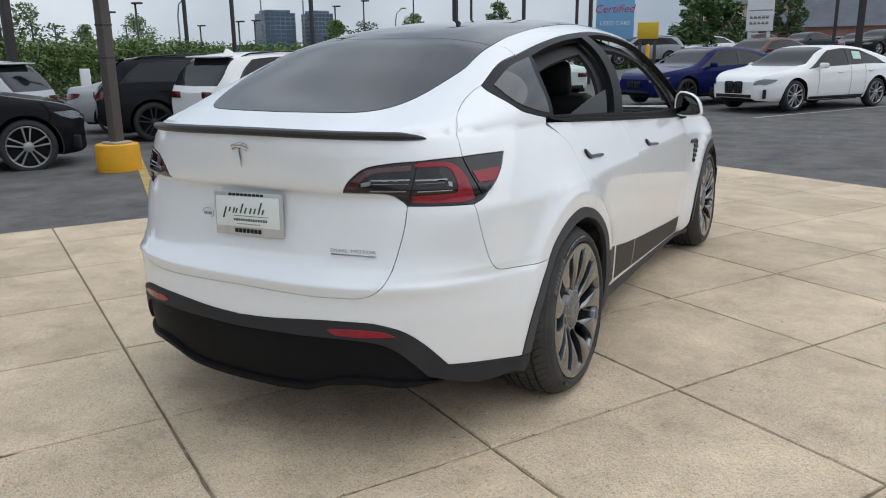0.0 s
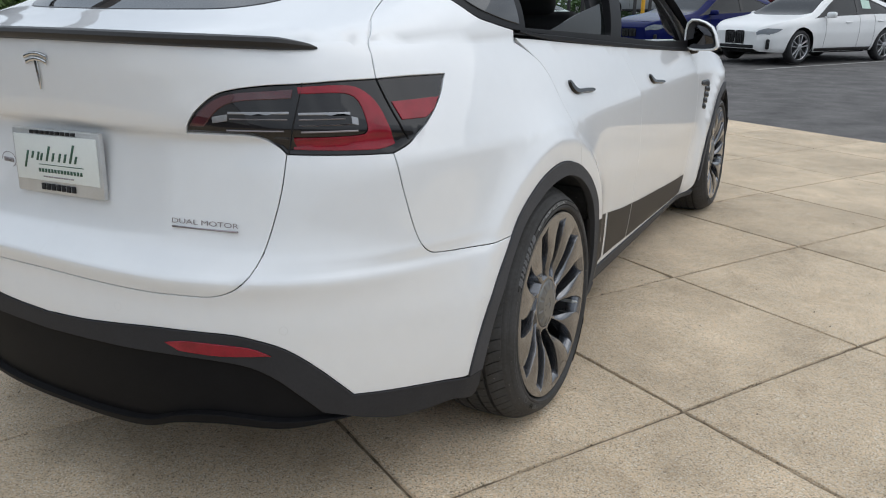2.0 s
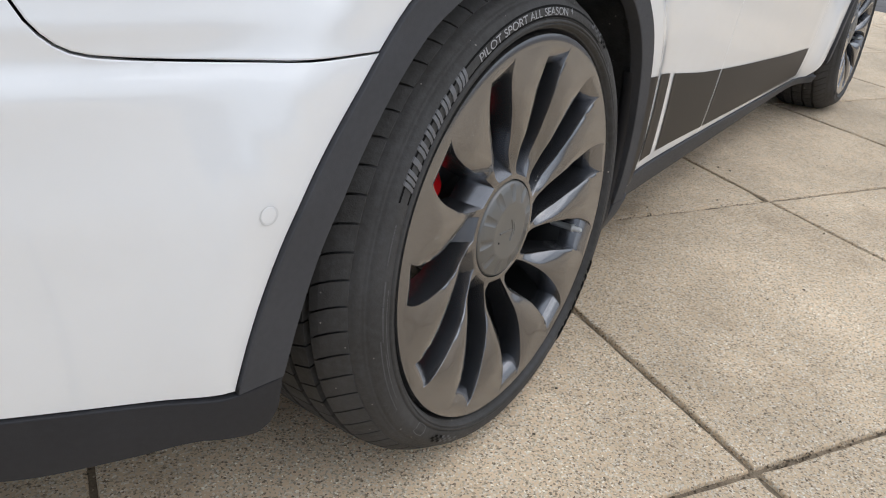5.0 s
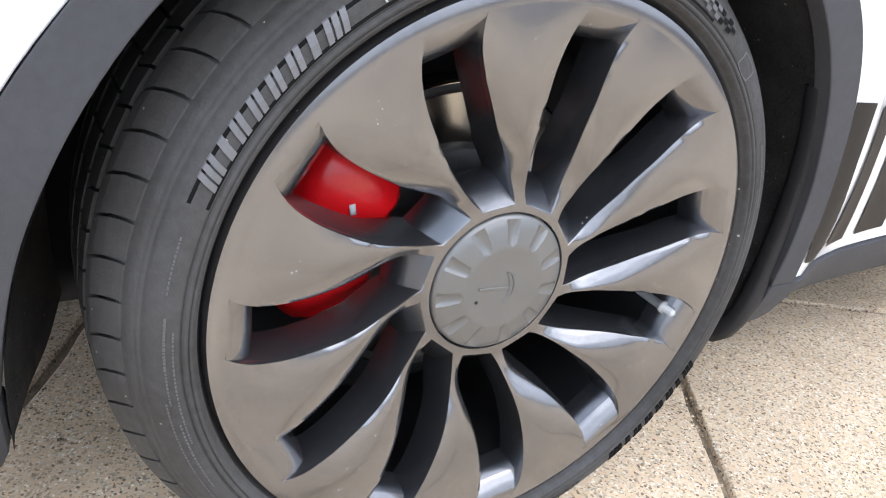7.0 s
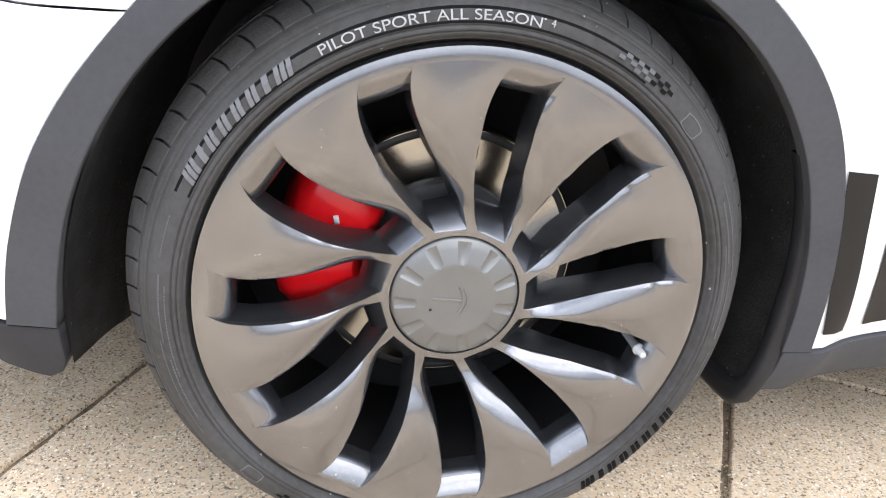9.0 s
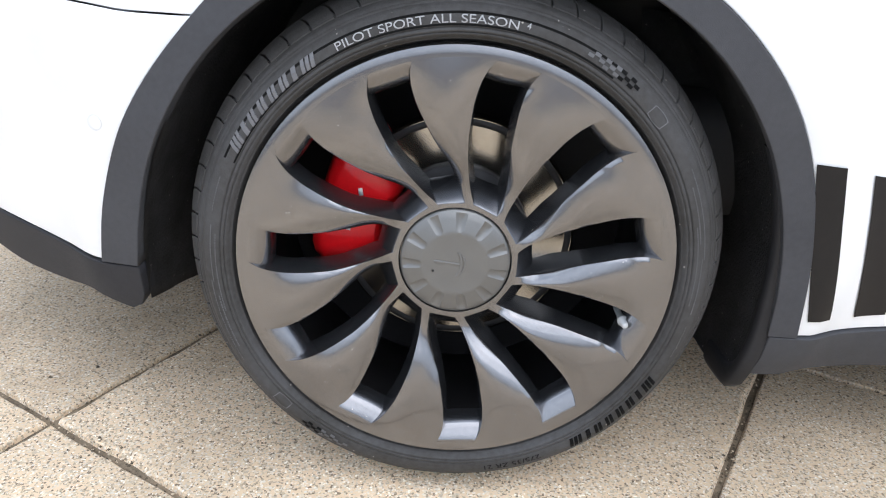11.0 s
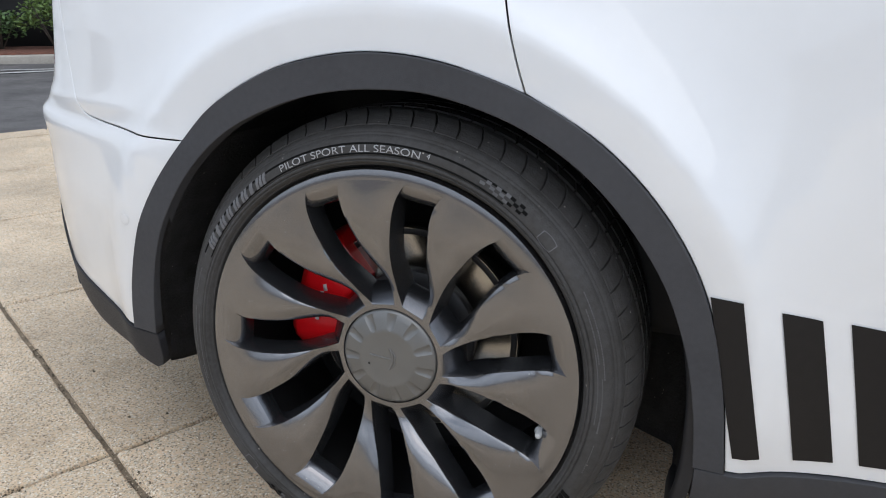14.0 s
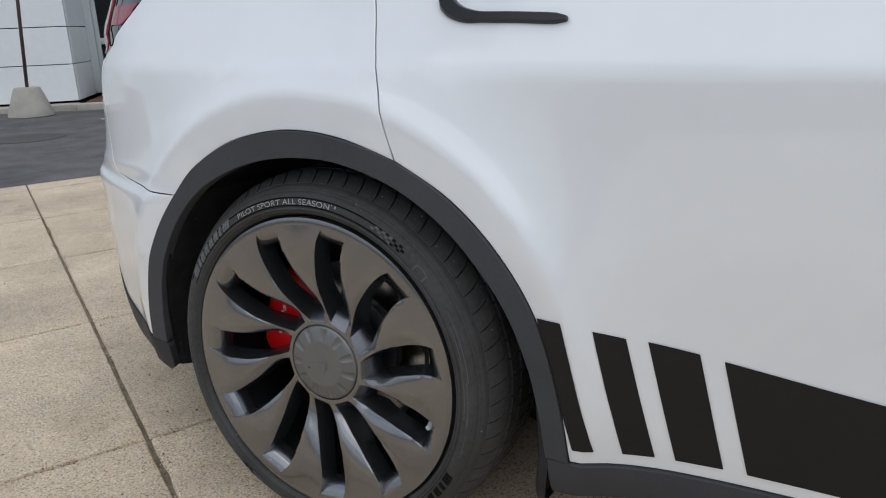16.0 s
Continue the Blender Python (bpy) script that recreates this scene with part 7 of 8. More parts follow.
STICKER_GREEN = material("sticker_green", (0.50, 0.68, 0.58), 0.4, vary=0.1, scale=20)
H1 = 146.5
parked_car("white four-door coupe with two tall black grilles", 1.25, 18.95, H1, (0.80, 0.80, 0.79), "hatch", tall=True, sticker=True)
parked_car("dark blue four-door coupe beside a white one", -1.30, 19.9, H1, (0.008, 0.012, 0.080), "hatch", spoke_mat=DISC_HAT)
parked_car("white sedan parked behind a blue car", -6.86, 49.5, H1, (0.78, 0.78, 0.77), "sedan")
parked_car("silver pickup-like wagon near a yellow bollard", -9.1, 44.2, 120, (0.30, 0.31, 0.32), "suv")
parked_car("dark red sedan in the second row", -1.1, 29.6, H1, (0.10, 0.008, 0.011), "sedan")
parked_car("dark green-grey sedan in the far row", -4.5, 53.2, H1, (0.05, 0.055, 0.06), "sedan")
parked_car("pale green-white sedan seen through the open windows", -6.8, 19.5, 60, (0.55, 0.62, 0.58), "sedan")
parked_car("dark blue sedan in the far row", -1.5, 53.7, H1, (0.03, 0.035, 0.045), "sedan")
parked_car("black sedan in the far row", 2.8, 50.2, H1, (0.02, 0.02, 0.022), "sedan")
parked_car("maroon sedan in the far row", 1.45, 58.9, H1, (0.10, 0.02, 0.025), "sedan")
parked_car("black sport utility car with bright ten-spoke wheels", -10.73, 1.62, -32, (0.010, 0.010, 0.012), "suv", spokes=5, glossy=0.12)
parked_car("silver-grey sport utility car seen from behind", -13.1, 6.0, 118, (0.42, 0.44, 0.46), "suv")
parked_car("silver sedan with red tail lamps", -13.2, 9.06, -50, (0.40, 0.41, 0.42), "sedan")
parked_car("black sport utility car seen from the side", -10.85, 7.87, -36, (0.014, 0.015, 0.019), "suv", glossy=0.12, spoke_mat=DISC_HAT)
parked_car("white sport utility car with a dark rear window", -8.86, 8.28, -11, (0.78, 0.78, 0.77), "suv", fin=True)

# ---------------------------------------------------------------- posts, signs
POST = material("post_brown", (0.10, 0.085, 0.078), 0.6, vary=0.25, scale=3)
POST_DARK = material("post_dark", (0.045, 0.040, 0.040), 0.6, vary=0.2, scale=3)
YELLOW = material("yellow_paint", (0.72, 0.36, 0.012), 0.55, vary=0.12, scale=4, bump=0.3, bump_scale=40)
CEMENT = material("pale_cement", (0.40, 0.37, 0.32), 0.85, vary=0.18, scale=5, bump=0.5, bump_scale=60)

lamp_post = empty("lamp_post", pose(-7.05, 4.05, base_z(-7.05, 4.05)), label="brown square lamp post on a round yellow concrete foot", category="lamp post")
bm = bmesh.new()
lathe(bm, [(0.0, 0.288), (0.02, 0.291), (0.33, 0.287), (0.362, 0.278), (0.37, 0.26), (0.37, 0.0)], 48, axis="z")
sharp(part("foot", bm, YELLOW, lamp_post, "chipped yellow painted concrete foot"))
bm = bmesh.new()
box(bm, -0.14, 0.14, -0.14, 0.14, 0.37, 0.40, 0.008)
part("base_plate", bm, CEMENT, lamp_post)
bm = bmesh.new()
box(bm, -0.072, 0.072, -0.072, 0.072, 0.39, 8.0, 0.012)
part("pole", bm, POST, lamp_post, "weathered brown square pole")
for z in (1.50, 1.92):
    bm = bmesh.new()
    box(bm, -0.078, 0.078, -0.078, 0.078, z, z + 0.025, 0.003)
    box(bm, -0.12, -0.078, -0.02, 0.02, z, z + 0.02, 0.003)
    part("clamp", bm, POST_DARK, lamp_post)

for x, y, r in ((-18.35, 9.88, 0.17), (-23.57, 12.85, 0.10), (-24.2, 12.2, 0.08), (-22.89, 20.29, 0.10), (-20.19, 20.17, 0.10), (-16.66, 20.6, 0.10), (-13.1, 25.31, 0.15), (-19.76, 39.87, 0.10), (-12.98, 32.01, 0.12), (-12.98, 39.52, 0.12), (-8.79, 29.32, 0.12), (-0.1, 42.01, 0.14), (1.17, 35.05, 0.24)):
    post = empty("lamp_post", pose(x, y, base_z(x, y)), label="tall dark square lamp post on the lot", category="lamp post", group="tall lamp posts")
    bm = bmesh.new()
    box(bm, -r * 0.6, r * 0.6, -r * 0.6, r * 0.6, 0, 9.0, 0.01)
    part("pole", bm, POST_DARK, post)
    bm = bmesh.new()
    box(bm, -0.25, 0.25, -0.9, 0.9, 9.0, 9.16, 0.03)
    part("lamp_head", bm, POST_DARK, post)
for x, y, h in ((-47.23, 31.44, 3.69), (-37.29, 28.06, 4.09), (-52.25, 41.37, 4.1), (-32.54, 25.98, 4.29), (-41.2, 38.77, 3.73), (-35.83, 37.04, 3.8), (-35.06, 37.75, 3.87), (-33.86, 45.21, 5.08), (-32.13, 46.45, 5.46), (-28.99, 48.47, 5.9)):
    post = empty("street_lamp", pose(x, y, base_z(x, y)), label="distant dark street lamp with a flat head", category="street lamp", group="distant street lamps")
    bm = bmesh.new()
    tube(bm, [(0, 0, -0.3), (0, 0, h + 0.2)], 0.055)
    part("pole", bm, POST_DARK, post)
    bm = bmesh.new()
    box(bm, -0.15, 0.45, -0.14, 0.14, h + 0.12, h + 0.22, 0.03)
    part("lamp_head", bm, POST_DARK, post)
for x, y, h in ((-35.51, 56.2, 5.63), (-21.58, 73.53, 5.0), (-40.0, 44.0, 7.5), (-37.5, 46.0, 8.5), (-36.0, 32.0, 5.2)):
    post = empty("street_lamp", pose(x, y, base_z(x, y)), label="distant pale grey street lamp with a curved arm", category="street lamp", group="distant pale street lamps")
    bm = bmesh.new()
    tube(bm, [(0, 0, -0.3), (0, 0, h * 0.8), (0.15, 0, h * 0.93), (0.7, 0, h)], 0.06, taper=0.035)
    part("pole", bm, material("galvanised", (0.35, 0.36, 0.37), 0.5, metal=0.4), post)
    bm = bmesh.new()
    box(bm, 0.6, 1.1, -0.12, 0.12, h - 0.06, h + 0.06, 0.03)
    part("lamp_head", bm, FRAME_GREY, post)


def sign_board(label, x, y, z0, z1, width, mat, post_mat, turn, writing=()):
    s = empty("sign", pose(x, y, base_z(x, y), 0, 0, turn), label=label, category="sign")
    bm = bmesh.new()
    box(bm, -width / 2, width / 2, -0.18, 0.18, z0, z1, 0.02)
    part("board", bm, mat, s)
    for sx in (-0.35, 0.35):
        bm = bmesh.new()
        box(bm, sx * width - 0.09, sx * width + 0.09, -0.09, 0.09, -0.2, z0, 0.01)
        part("post", bm, post_mat, s)
    for body, size, cx, cz, m, slant in writing:
        me = text_mesh(body, size)
        if slant:
            me.transform(Matrix(((1, slant, 0, 0), (0, 1, 0, 0), (0, 0, 1, 0), (0, 0, 0, 1))))
        me.materials.append(m)
        t = new("writing", me)
        t.parent = s
        t.matrix_local = pose(cx, -0.19, cz, 90, 0, 0)
    return s


SIGN_BLUE = material("sign_blue", (0.20, 0.42, 0.66), 0.4, vary=0.04, scale=1)
SIGN_RED = material("sign_red", (0.45, 0.02, 0.08), 0.4)
SIGN_WHITE = material("sign_white", (0.75, 0.76, 0.77), 0.4, vary=0.03)
SIGN_YELLOW = material("sign_yellow", (0.62, 0.42, 0.02), 0.5, vary=0.08)
LOGO_BLUE = material("sign_deep_blue", (0.02, 0.10, 0.42), 0.4)
s = sign_board("pale blue used car sign with red script lettering", -15.3, 54.5, 2.6, 8.2, 2.75, SIGN_BLUE, POST_DARK, 17, [("Certified", 0.80, 0, 4.75, SIGN_RED, 0.25), ("USED CARS", 0.42, 0, 3.75, SIGN_WHITE, 0)])
bm = bmesh.new()
box(bm, -0.42, 0.42, -0.20, -0.185, 5.7, 6.7, 0.10)
part("logo_plate", bm, SIGN_WHITE, s)
sign_board("yellow sign board with a dark round mark", -9.5, 41.6, 2.3, 3.2, 1.15, SIGN_YELLOW, POST_DARK, 14)
s = sign_board("tall white dealer sign with a dark winged mark", -3.8, 42.7, 2.2, 6.5, 1.35, SIGN_WHITE, FRAME_GREY, 6)
bm = bmesh.new()
box(bm, -0.60, 0.60, -0.20, -0.185, 4.05, 4.45, 0.05)
lathe(bm, [(-0.21, 0.0), (-0.21, 0.36), (-0.185, 0.40)], 24, axis="y", centre=(0, 0, 4.25))
part("logo_shape", bm, MARK_DARK, s)
bm = bmesh.new()
box(bm, -0.6, 0.6, -0.195, -0.186, 3.25, 3.29)
for r in range(2):
    for i in range(5):
        box(bm, -0.5 + 0.2 * i, -0.36 + 0.2 * i, -0.195, -0.186, 2.55 + 0.3 * r, 2.70 + 0.3 * r)
part("writing_bar", bm, MARK_DARK, s)
sign_board("low blue dealer sign beyond the hedge", -45.4, 48.7, 0.9, 2.7, 3.4, LOGO_BLUE, POST_DARK, 43)
sign_board("small white sign in front of the hedge", -19.0, 12.5, 0.4, 1.35, 0.28, SIGN_WHITE, FRAME_GREY, 57)
bollard = empty("bollard", pose(-9.0, 39.8, lot_z(-9.0, 39.8)), label="round yellow steel bollard", category="bollard")
bm = bmesh.new()
lathe(bm, [(0, 0.10), (1.05, 0.10), (1.12, 0.07), (1.13, 0.0)], 20, axis="z")
part("tube", bm, YELLOW, bollard)

# ---------------------------------------------------------------- plants
LEAF = material("leaf_green", (0.108, 0.172, 0.040), 0.6, vary=0.45, scale=1.2)
LEAF_DARK = material("leaf_dark_green", (0.068, 0.125, 0.036), 0.6, vary=0.45, scale=1.5)
LEAF_LIGHT = material("leaf_pale_green", (0.13, 0.19, 0.07), 0.6, vary=0.35, scale=1.0)
BARK = material("bark", (0.10, 0.085, 0.07), 0.9, vary=0.3, scale=10, bump=0.6)


def leaves(bm, rng, centre, radius, count, size, flat=1.0):
    """Small leaf blades strewn in an uneven clump."""
    for _ in range(count):
        v = Vector((rng.gauss(0, 1), rng.gauss(0, 1), rng.gauss(0, 1)))
        v = v.normalized() * radius * rng.uniform(0.25, 1.0) ** 0.5 * rng.uniform(0.85, 1.12)
        p = Vector(centre) + Vector((v.x, v.y, v.z * flat))
        a = Vector((rng.gauss(0, 1), rng.gauss(0, 1), rng.gauss(0, 0.6))).normalized()
        b = a.cross(Vector((rng.gauss(0, 1), rng.gauss(0, 1), rng.gauss(0, 1)))).normalized()
        s = size * rng.uniform(0.6, 1.3)
        bm.faces.new([bm.verts.new(p + a * s), bm.verts.new(p + b * s * 0.45), bm.verts.new(p - a * s), bm.verts.new(p - b * s * 0.45)])


def tree(label, x, y, top, width, seed, mat, clumps=26, leaf=0.10, cone=False):
    rng = random.Random(seed)
    z = base_z(x, y)
    t = empty("tree", pose(x, y, z), label=label, category="tree")
    h = top - z
    bm = bmesh.new()
    tube(bm, [(0, 0, -0.1), (0.03, 0, h * 0.3), (0, 0.04, h * 0.6), (0, 0, h * 0.92)], 0.055 * h ** 0.5, taper=0.015)
    tips = []
    for k in range(9):
        a, f = rng.uniform(0, 6.3), rng.uniform(0.25, 0.8)
        reach = width * (0.5 if not cone else 0.5 * (1.1 - f)) * rng.uniform(0.6, 1)
        p0 = Vector((0, 0, h * f * 0.8))
        p1 = p0 + Vector((math.cos(a) * reach, math.sin(a) * reach, h * 0.15))
        tube(bm, [p0, (p0 + p1) / 2 + Vector((0, 0, 0.04 * h)), p1], 0.03, sides=5, taper=0.008)
        tips.append(p1)
    part("trunk", bm, BARK, t, "grey-brown trunk with limbs")
    bm = bmesh.new()
    for k in range(clumps):
        f = rng.uniform(0.0, 1.0)
        zz = h * (0.30 + 0.66 * f)
        spread = width * 0.5 * ((1.15 - f) if cone else math.sin(math.pi * min(0.97, 0.18 + 0.75 * f)))
        a = rng.uniform(0, 6.3)
        r = spread * rng.uniform(0.2, 1.0) ** 0.6
        leaves(bm, rng, (math.cos(a) * r, math.sin(a) * r, zz), width * rng.uniform(0.10, 0.20), 90, leaf, 0.8)
    part("crown", bm, mat, t, "uneven green crown", smooth=False)


for i, (x, y, top, w, m, cone) in enumerate(((-26.4, 15.9, 3.35, 2.6, LEAF_LIGHT, False), (-30.25, 20.8, 3.1, 2.6, LEAF_LIGHT, True), (-34.9, 27.9, 3.75, 3.4, LEAF_LIGHT, True), (-33.3, 25.1, 2.5, 2.4, LEAF_LIGHT, False), (-33.9, 45.2, 4.0, 3.2, LEAF, True), (-37.7, 54.7, 4.4, 3.6, LEAF_DARK, False), (-34.2, 57.0, 5.0, 4.2, LEAF, True), (-21.1, 47.0, 4.9, 3.0, LEAF_LIGHT, False))):
    tree("young tree with a pale green airy crown", x, y, top, w, 20 + i, m, cone=cone, leaf=0.085 if y < 30 else 0.12)
for i, (x, y, top, w) in enumerate(((-8.15, 48.0, 5.2, 3.3), (-7.0, 50.2, 4.9, 3.1), (-5.2, 71.8, 7.0, 3.0))):
    tree("dark green shade tree by the far lot", x, y, top, w, 50 + i, LEAF_DARK, clumps=46, leaf=0.15)


def hedge(name, label, points, height, depth, seed, mat, count, leaf):
    """A clipped but shaggy hedge along a line."""
    rng = random.Random(seed)
    bm = bmesh.new()
    pts = [Vector(p) for p in points]
    runs = [(b - a).length for a, b in zip(pts, pts[1:])]
    for _ in range(count):
        d = rng.uniform(0, sum(runs))
        for (a, b), r in zip(zip(pts, pts[1:]), runs):
            if d <= r:
                break
            d -= r
        p = a.lerp(b, min(1, d / r))
        t = (b - a).normalized()
        s = Vector((-t.y, t.x))
        wob = 0.10 * height * (noise.noise(Vector((p.x * 0.7, p.y * 0.7, seed))) + 0.6 * noise.noise(Vector((p.x * 2.1, p.y * 2.1, seed))))
        leaves(bm, rng, (p.x + s.x * rng.uniform(-depth, depth) * 0.5, p.y + s.y * rng.uniform(-depth, depth) * 0.5, lot_z(p.x, p.y) + (height + wob) * rng.uniform(0.08, 1.0) ** 0.7), height * 0.12, 9, leaf)
    ob = part(name, bm, mat, None, "", smooth=False)
    return tagged(ob, label, "hedge", kind="stuff")


hedge("hedge", "dense green hedge along the edge of the lot", [(-26.0, 9.0), (-23.1, 13.6), (-22.6, 16.1), (-22.6, 19.2), (-23.3, 22.8), (-23.4, 25.4), (-22.0, 30.0)], 2.15, 1.6, 5, LEAF, 5200, 0.075)
hedge("far_hedge", "distant row of green shrubs", [(-60.0, 34.0), (-48.0, 44.0), (-36.0, 60.0), (-20.0, 70.0)], 1.9, 3.0, 6, LEAF_DARK, 2200, 0.18)
hedge("shrub_row", "green shrubs beside the far lot", [(-14.0, 46.0), (-10.5, 48.0), (-7.0, 47.5)], 1.5, 1.4, 7, LEAF_DARK, 700, 0.11)

# ---------------------------------------------------------------- distant buildings
TOWER_GLASS = material("tower_glass", (0.06, 0.095, 0.135), 0.25, vary=0.10, scale=0.08)
TOWER_FRAME = material("tower_frame", (0.11, 0.15, 0.20), 0.5)
BRICK = material("far_brick", (0.26, 0.13, 0.10), 0.85, vary=0.2, scale=0.8)
STONE_TAN = material("far_stone", (0.36, 0.28, 0.20), 0.85, vary=0.2, scale=0.6)
ROOF_GREY = material("far_shingles", (0.10, 0.11, 0.13), 0.85, vary=0.2, scale=0.8)
TRIM_WHITE = material("far_trim", (0.7, 0.7, 0.68), 0.6)


def tower(x, y, w, h, turn):
    t = empty("office_tower", pose(x, y, -0.5, 0, 0, turn), label="distant blue glass office tower", category="building", group="distant office towers")
    bm = bmesh.new()
    box(bm, -w / 2, w / 2, -w / 2, w / 2, 0, h)
    box(bm, -w * 0.38, w * 0.38, -w * 0.38, w * 0.38, h, h * 1.06)
    part("wall", bm, TOWER_FRAME, t)
    rows, cols = 12, 6
    bm = bmesh.new()
    box(bm, -w / cols * 0.42, w / cols * 0.42, -0.06, 0.06, -h / rows * 0.36, h / rows * 0.36)
    me = bpy.data.meshes.new("window")
    bm.to_mesh(me)
    bm.free()
    me.materials.append(TOWER_GLASS)
    for f in (0, 90, 270):
        for i in range(rows):
            for j in range(cols):
                o = new("window", me)
                o.parent = t
                o.matrix_local = pose(0, 0, 0, 0, 0, f) @ pose(-w / 2 + w / cols * (j + 0.5), -w / 2, h / rows * (i + 0.5))


tower(-194.3, 223.9, 11.5, 17.6, 60)
tower(-182.4, 233.7, 9.0, 17.4, 60)


def house(label, x, y, w, d, eave, ridge, turn, wall, storeys=2, gable=True):
    h = empty("house", pose(x, y, base_z(x, y), 0, 0, turn), label=label, category="house")
    bm = bmesh.new()
    box(bm, -w / 2, w / 2, -d / 2, d / 2, -0.5, eave)
    part("wall", bm, wall, h)
    bm = bmesh.new()
    a = [bm.verts.new(q) for q in ((-w / 2 - 0.4, -d / 2 - 0.5, eave), (w / 2 + 0.4, -d / 2 - 0.5, eave), (w / 2 + 0.4, d / 2 + 0.5, eave), (-w / 2 - 0.4, d / 2 + 0.5, eave), (-w / 2 + (0 if gable else d / 2), 0, ridge), (w / 2 - (0 if gable else d / 2), 0, ridge))]
    for q in ((0, 1, 5, 4), (2, 3, 4, 5), (0, 4, 3), (1, 2, 5), (3, 2, 1, 0)):
        bm.faces.new([a[i] for i in q])
    part("roof", bm, ROOF_GREY, h, "grey shingle roof", smooth=False)
    n = max(2, int(w / 2.2))
    for s in range(storeys):
        for i in range(n):
            wx, wz = -w / 2 + w * (i + 0.5) / n, eave * (s + 0.52) / storeys
            bm = bmesh.new()
            box(bm, wx - 0.55, wx + 0.55, -d / 2 - 0.06, -d / 2 + 0.05, wz - 0.7, wz + 0.7)
            fr = part("window", bm, TRIM_WHITE, h, "white framed window")
            bm = bmesh.new()
            box(bm, wx - 0.45, wx + 0.45, -d / 2 - 0.09, -d / 2 - 0.05, wz - 0.6, wz + 0.6)
            part("pane", bm, CAR_GLASS, fr)


house("distant brick house with a grey shingle roof", -2.0, 95.0, 16, 9, 3.6, 6.6, 2, BRICK, 1, False)
house("distant brick apartment house behind trees", 7.0, 104.0, 18, 10, 6.2, 9.5, -3, BRICK, 2)
house("distant tan stone building", -8.6, 66.5, 3.4, 6, 4.0, 4.1, 8, STONE_TAN, 1)
house("distant pale apartment building", -13.5, 108.0, 14, 9, 7.4, 9.4, 8, STONE_TAN, 2)

# ---------------------------------------------------------------- dealer building behind the car
PANEL = material("white_wall_panel", (0.86, 0.87, 0.86), 0.5, vary=0.04, scale=0.7)
MULCH = material("mulch", (0.13, 0.055, 0.035), 0.95, vary=0.4, scale=20, bump=0.8, bump_scale=80)
FRAME_WHITE = material("window_frame_white", (0.62, 0.64, 0.64), 0.4)
base = pose(-5.45, -9.15, -0.028, 0, 0, 131.0)
building = tagged(empty("wall_showroom", base), "white panelled showroom wall with dark windows", "wall", kind="structure")
# local x runs along the wall towards the windows, y into the building
for i in range(7):
    for j in range(8):
        bm = bmesh.new()
        box(bm, -1.9 * (i + 1) + 0.006, -1.9 * i - 0.006, 0.0, 0.10, 0.10 + 0.52 * j + 0.006, 0.10 + 0.52 * (j + 1) - 0.006, 0.004)
        ob = part("panel", bm, PANEL, building, smooth=False)
for j in range(8):
    bm = bmesh.new()
    box(bm, -0.10, 0.0, 0.106, 1.25, 0.10 + 0.52 * j + 0.006, 0.10 + 0.52 * (j + 1) - 0.006, 0.004)
    part("panel", bm, PANEL, building, smooth=False)
bm = bmesh.new()
box(bm, -13.4, -0.12, 0.11, 1.3, 0.0, 4.4)
box(bm, -13.4, 12.0, 1.6, 8.0, 0.0, 4.6)
part("core", bm, CAVITY, building, "dark wall core")
bm = bmesh.new()
box(bm, -13.4, 0.0, -0.25, 0.05, -0.1, 0.075, 0.02)
part("kerb_base", bm, CEMENT, building, "pale concrete kerb at the wall foot")
for k in range(6):
    win = tagged(empty("window_1" if k == 0 else f"window_{k + 1}", base @ pose(0.12 + 1.9 * k, 1.25, 0)), "tall dark showroom window in a white frame", "window", kind="structure")
    bm = bmesh.new()
    box(bm, 0.05, 1.85, 0.05, 0.07, 0.95, 4.2)
    part("pane", bm, DARK_GLASS, win, "dark reflecting pane")
    for x0, x1, z0, z1 in ((0.0, 0.06, 0.2, 4.3), (1.84, 1.90, 0.2, 4.3), (0.06, 1.84, 0.86, 0.96), (0.06, 1.84, 4.2, 4.3)):
        bm = bmesh.new()
        box(bm, x0, x1, 0.0, 0.12, z0, z1, 0.006)
        part("frame_bar", bm, FRAME_WHITE, win)
    bm = bmesh.new()
    box(bm, 0.06, 1.84, 0.06, 0.10, 0.1, 0.86)
    part("spandrel", bm, CAVITY, win, "dark panel below the pane")
bm = bmesh.new()
box(bm, 0.004, 0.118, 1.19, 1.37, 0.12, 4.3, 0.006)
part("jamb", bm, FRAME_WHITE, building, "white window jamb")
bm = bmesh.new()
box(bm, 0.1, 11.5, -0.10, 1.25, -0.05, 0.10, 0.04)
tagged(part("planting_bed", bm, MULCH), "red-brown mulch bed below the windows", "planting bed", kind="structure").matrix_world = base
for k in range(8):
    bm = bmesh.new()
    box(bm, 0.0 + 1.5 * k + 0.004, 1.5 * (k + 1) - 0.004, -0.28, -0.10, -0.1, 0.075, 0.015)
    tagged(part("kerb", bm, CEMENT), "pale concrete kerb stone", "kerb", kind="structure").matrix_world = base
bm = bmesh.new()
box(bm, 0.22, 0.58, 0.62, 0.90, 0.08, 0.26, 0.02)
tagged(part("stone_block", bm, CEMENT), "pale concrete block beside the planting bed", "block").matrix_world = base


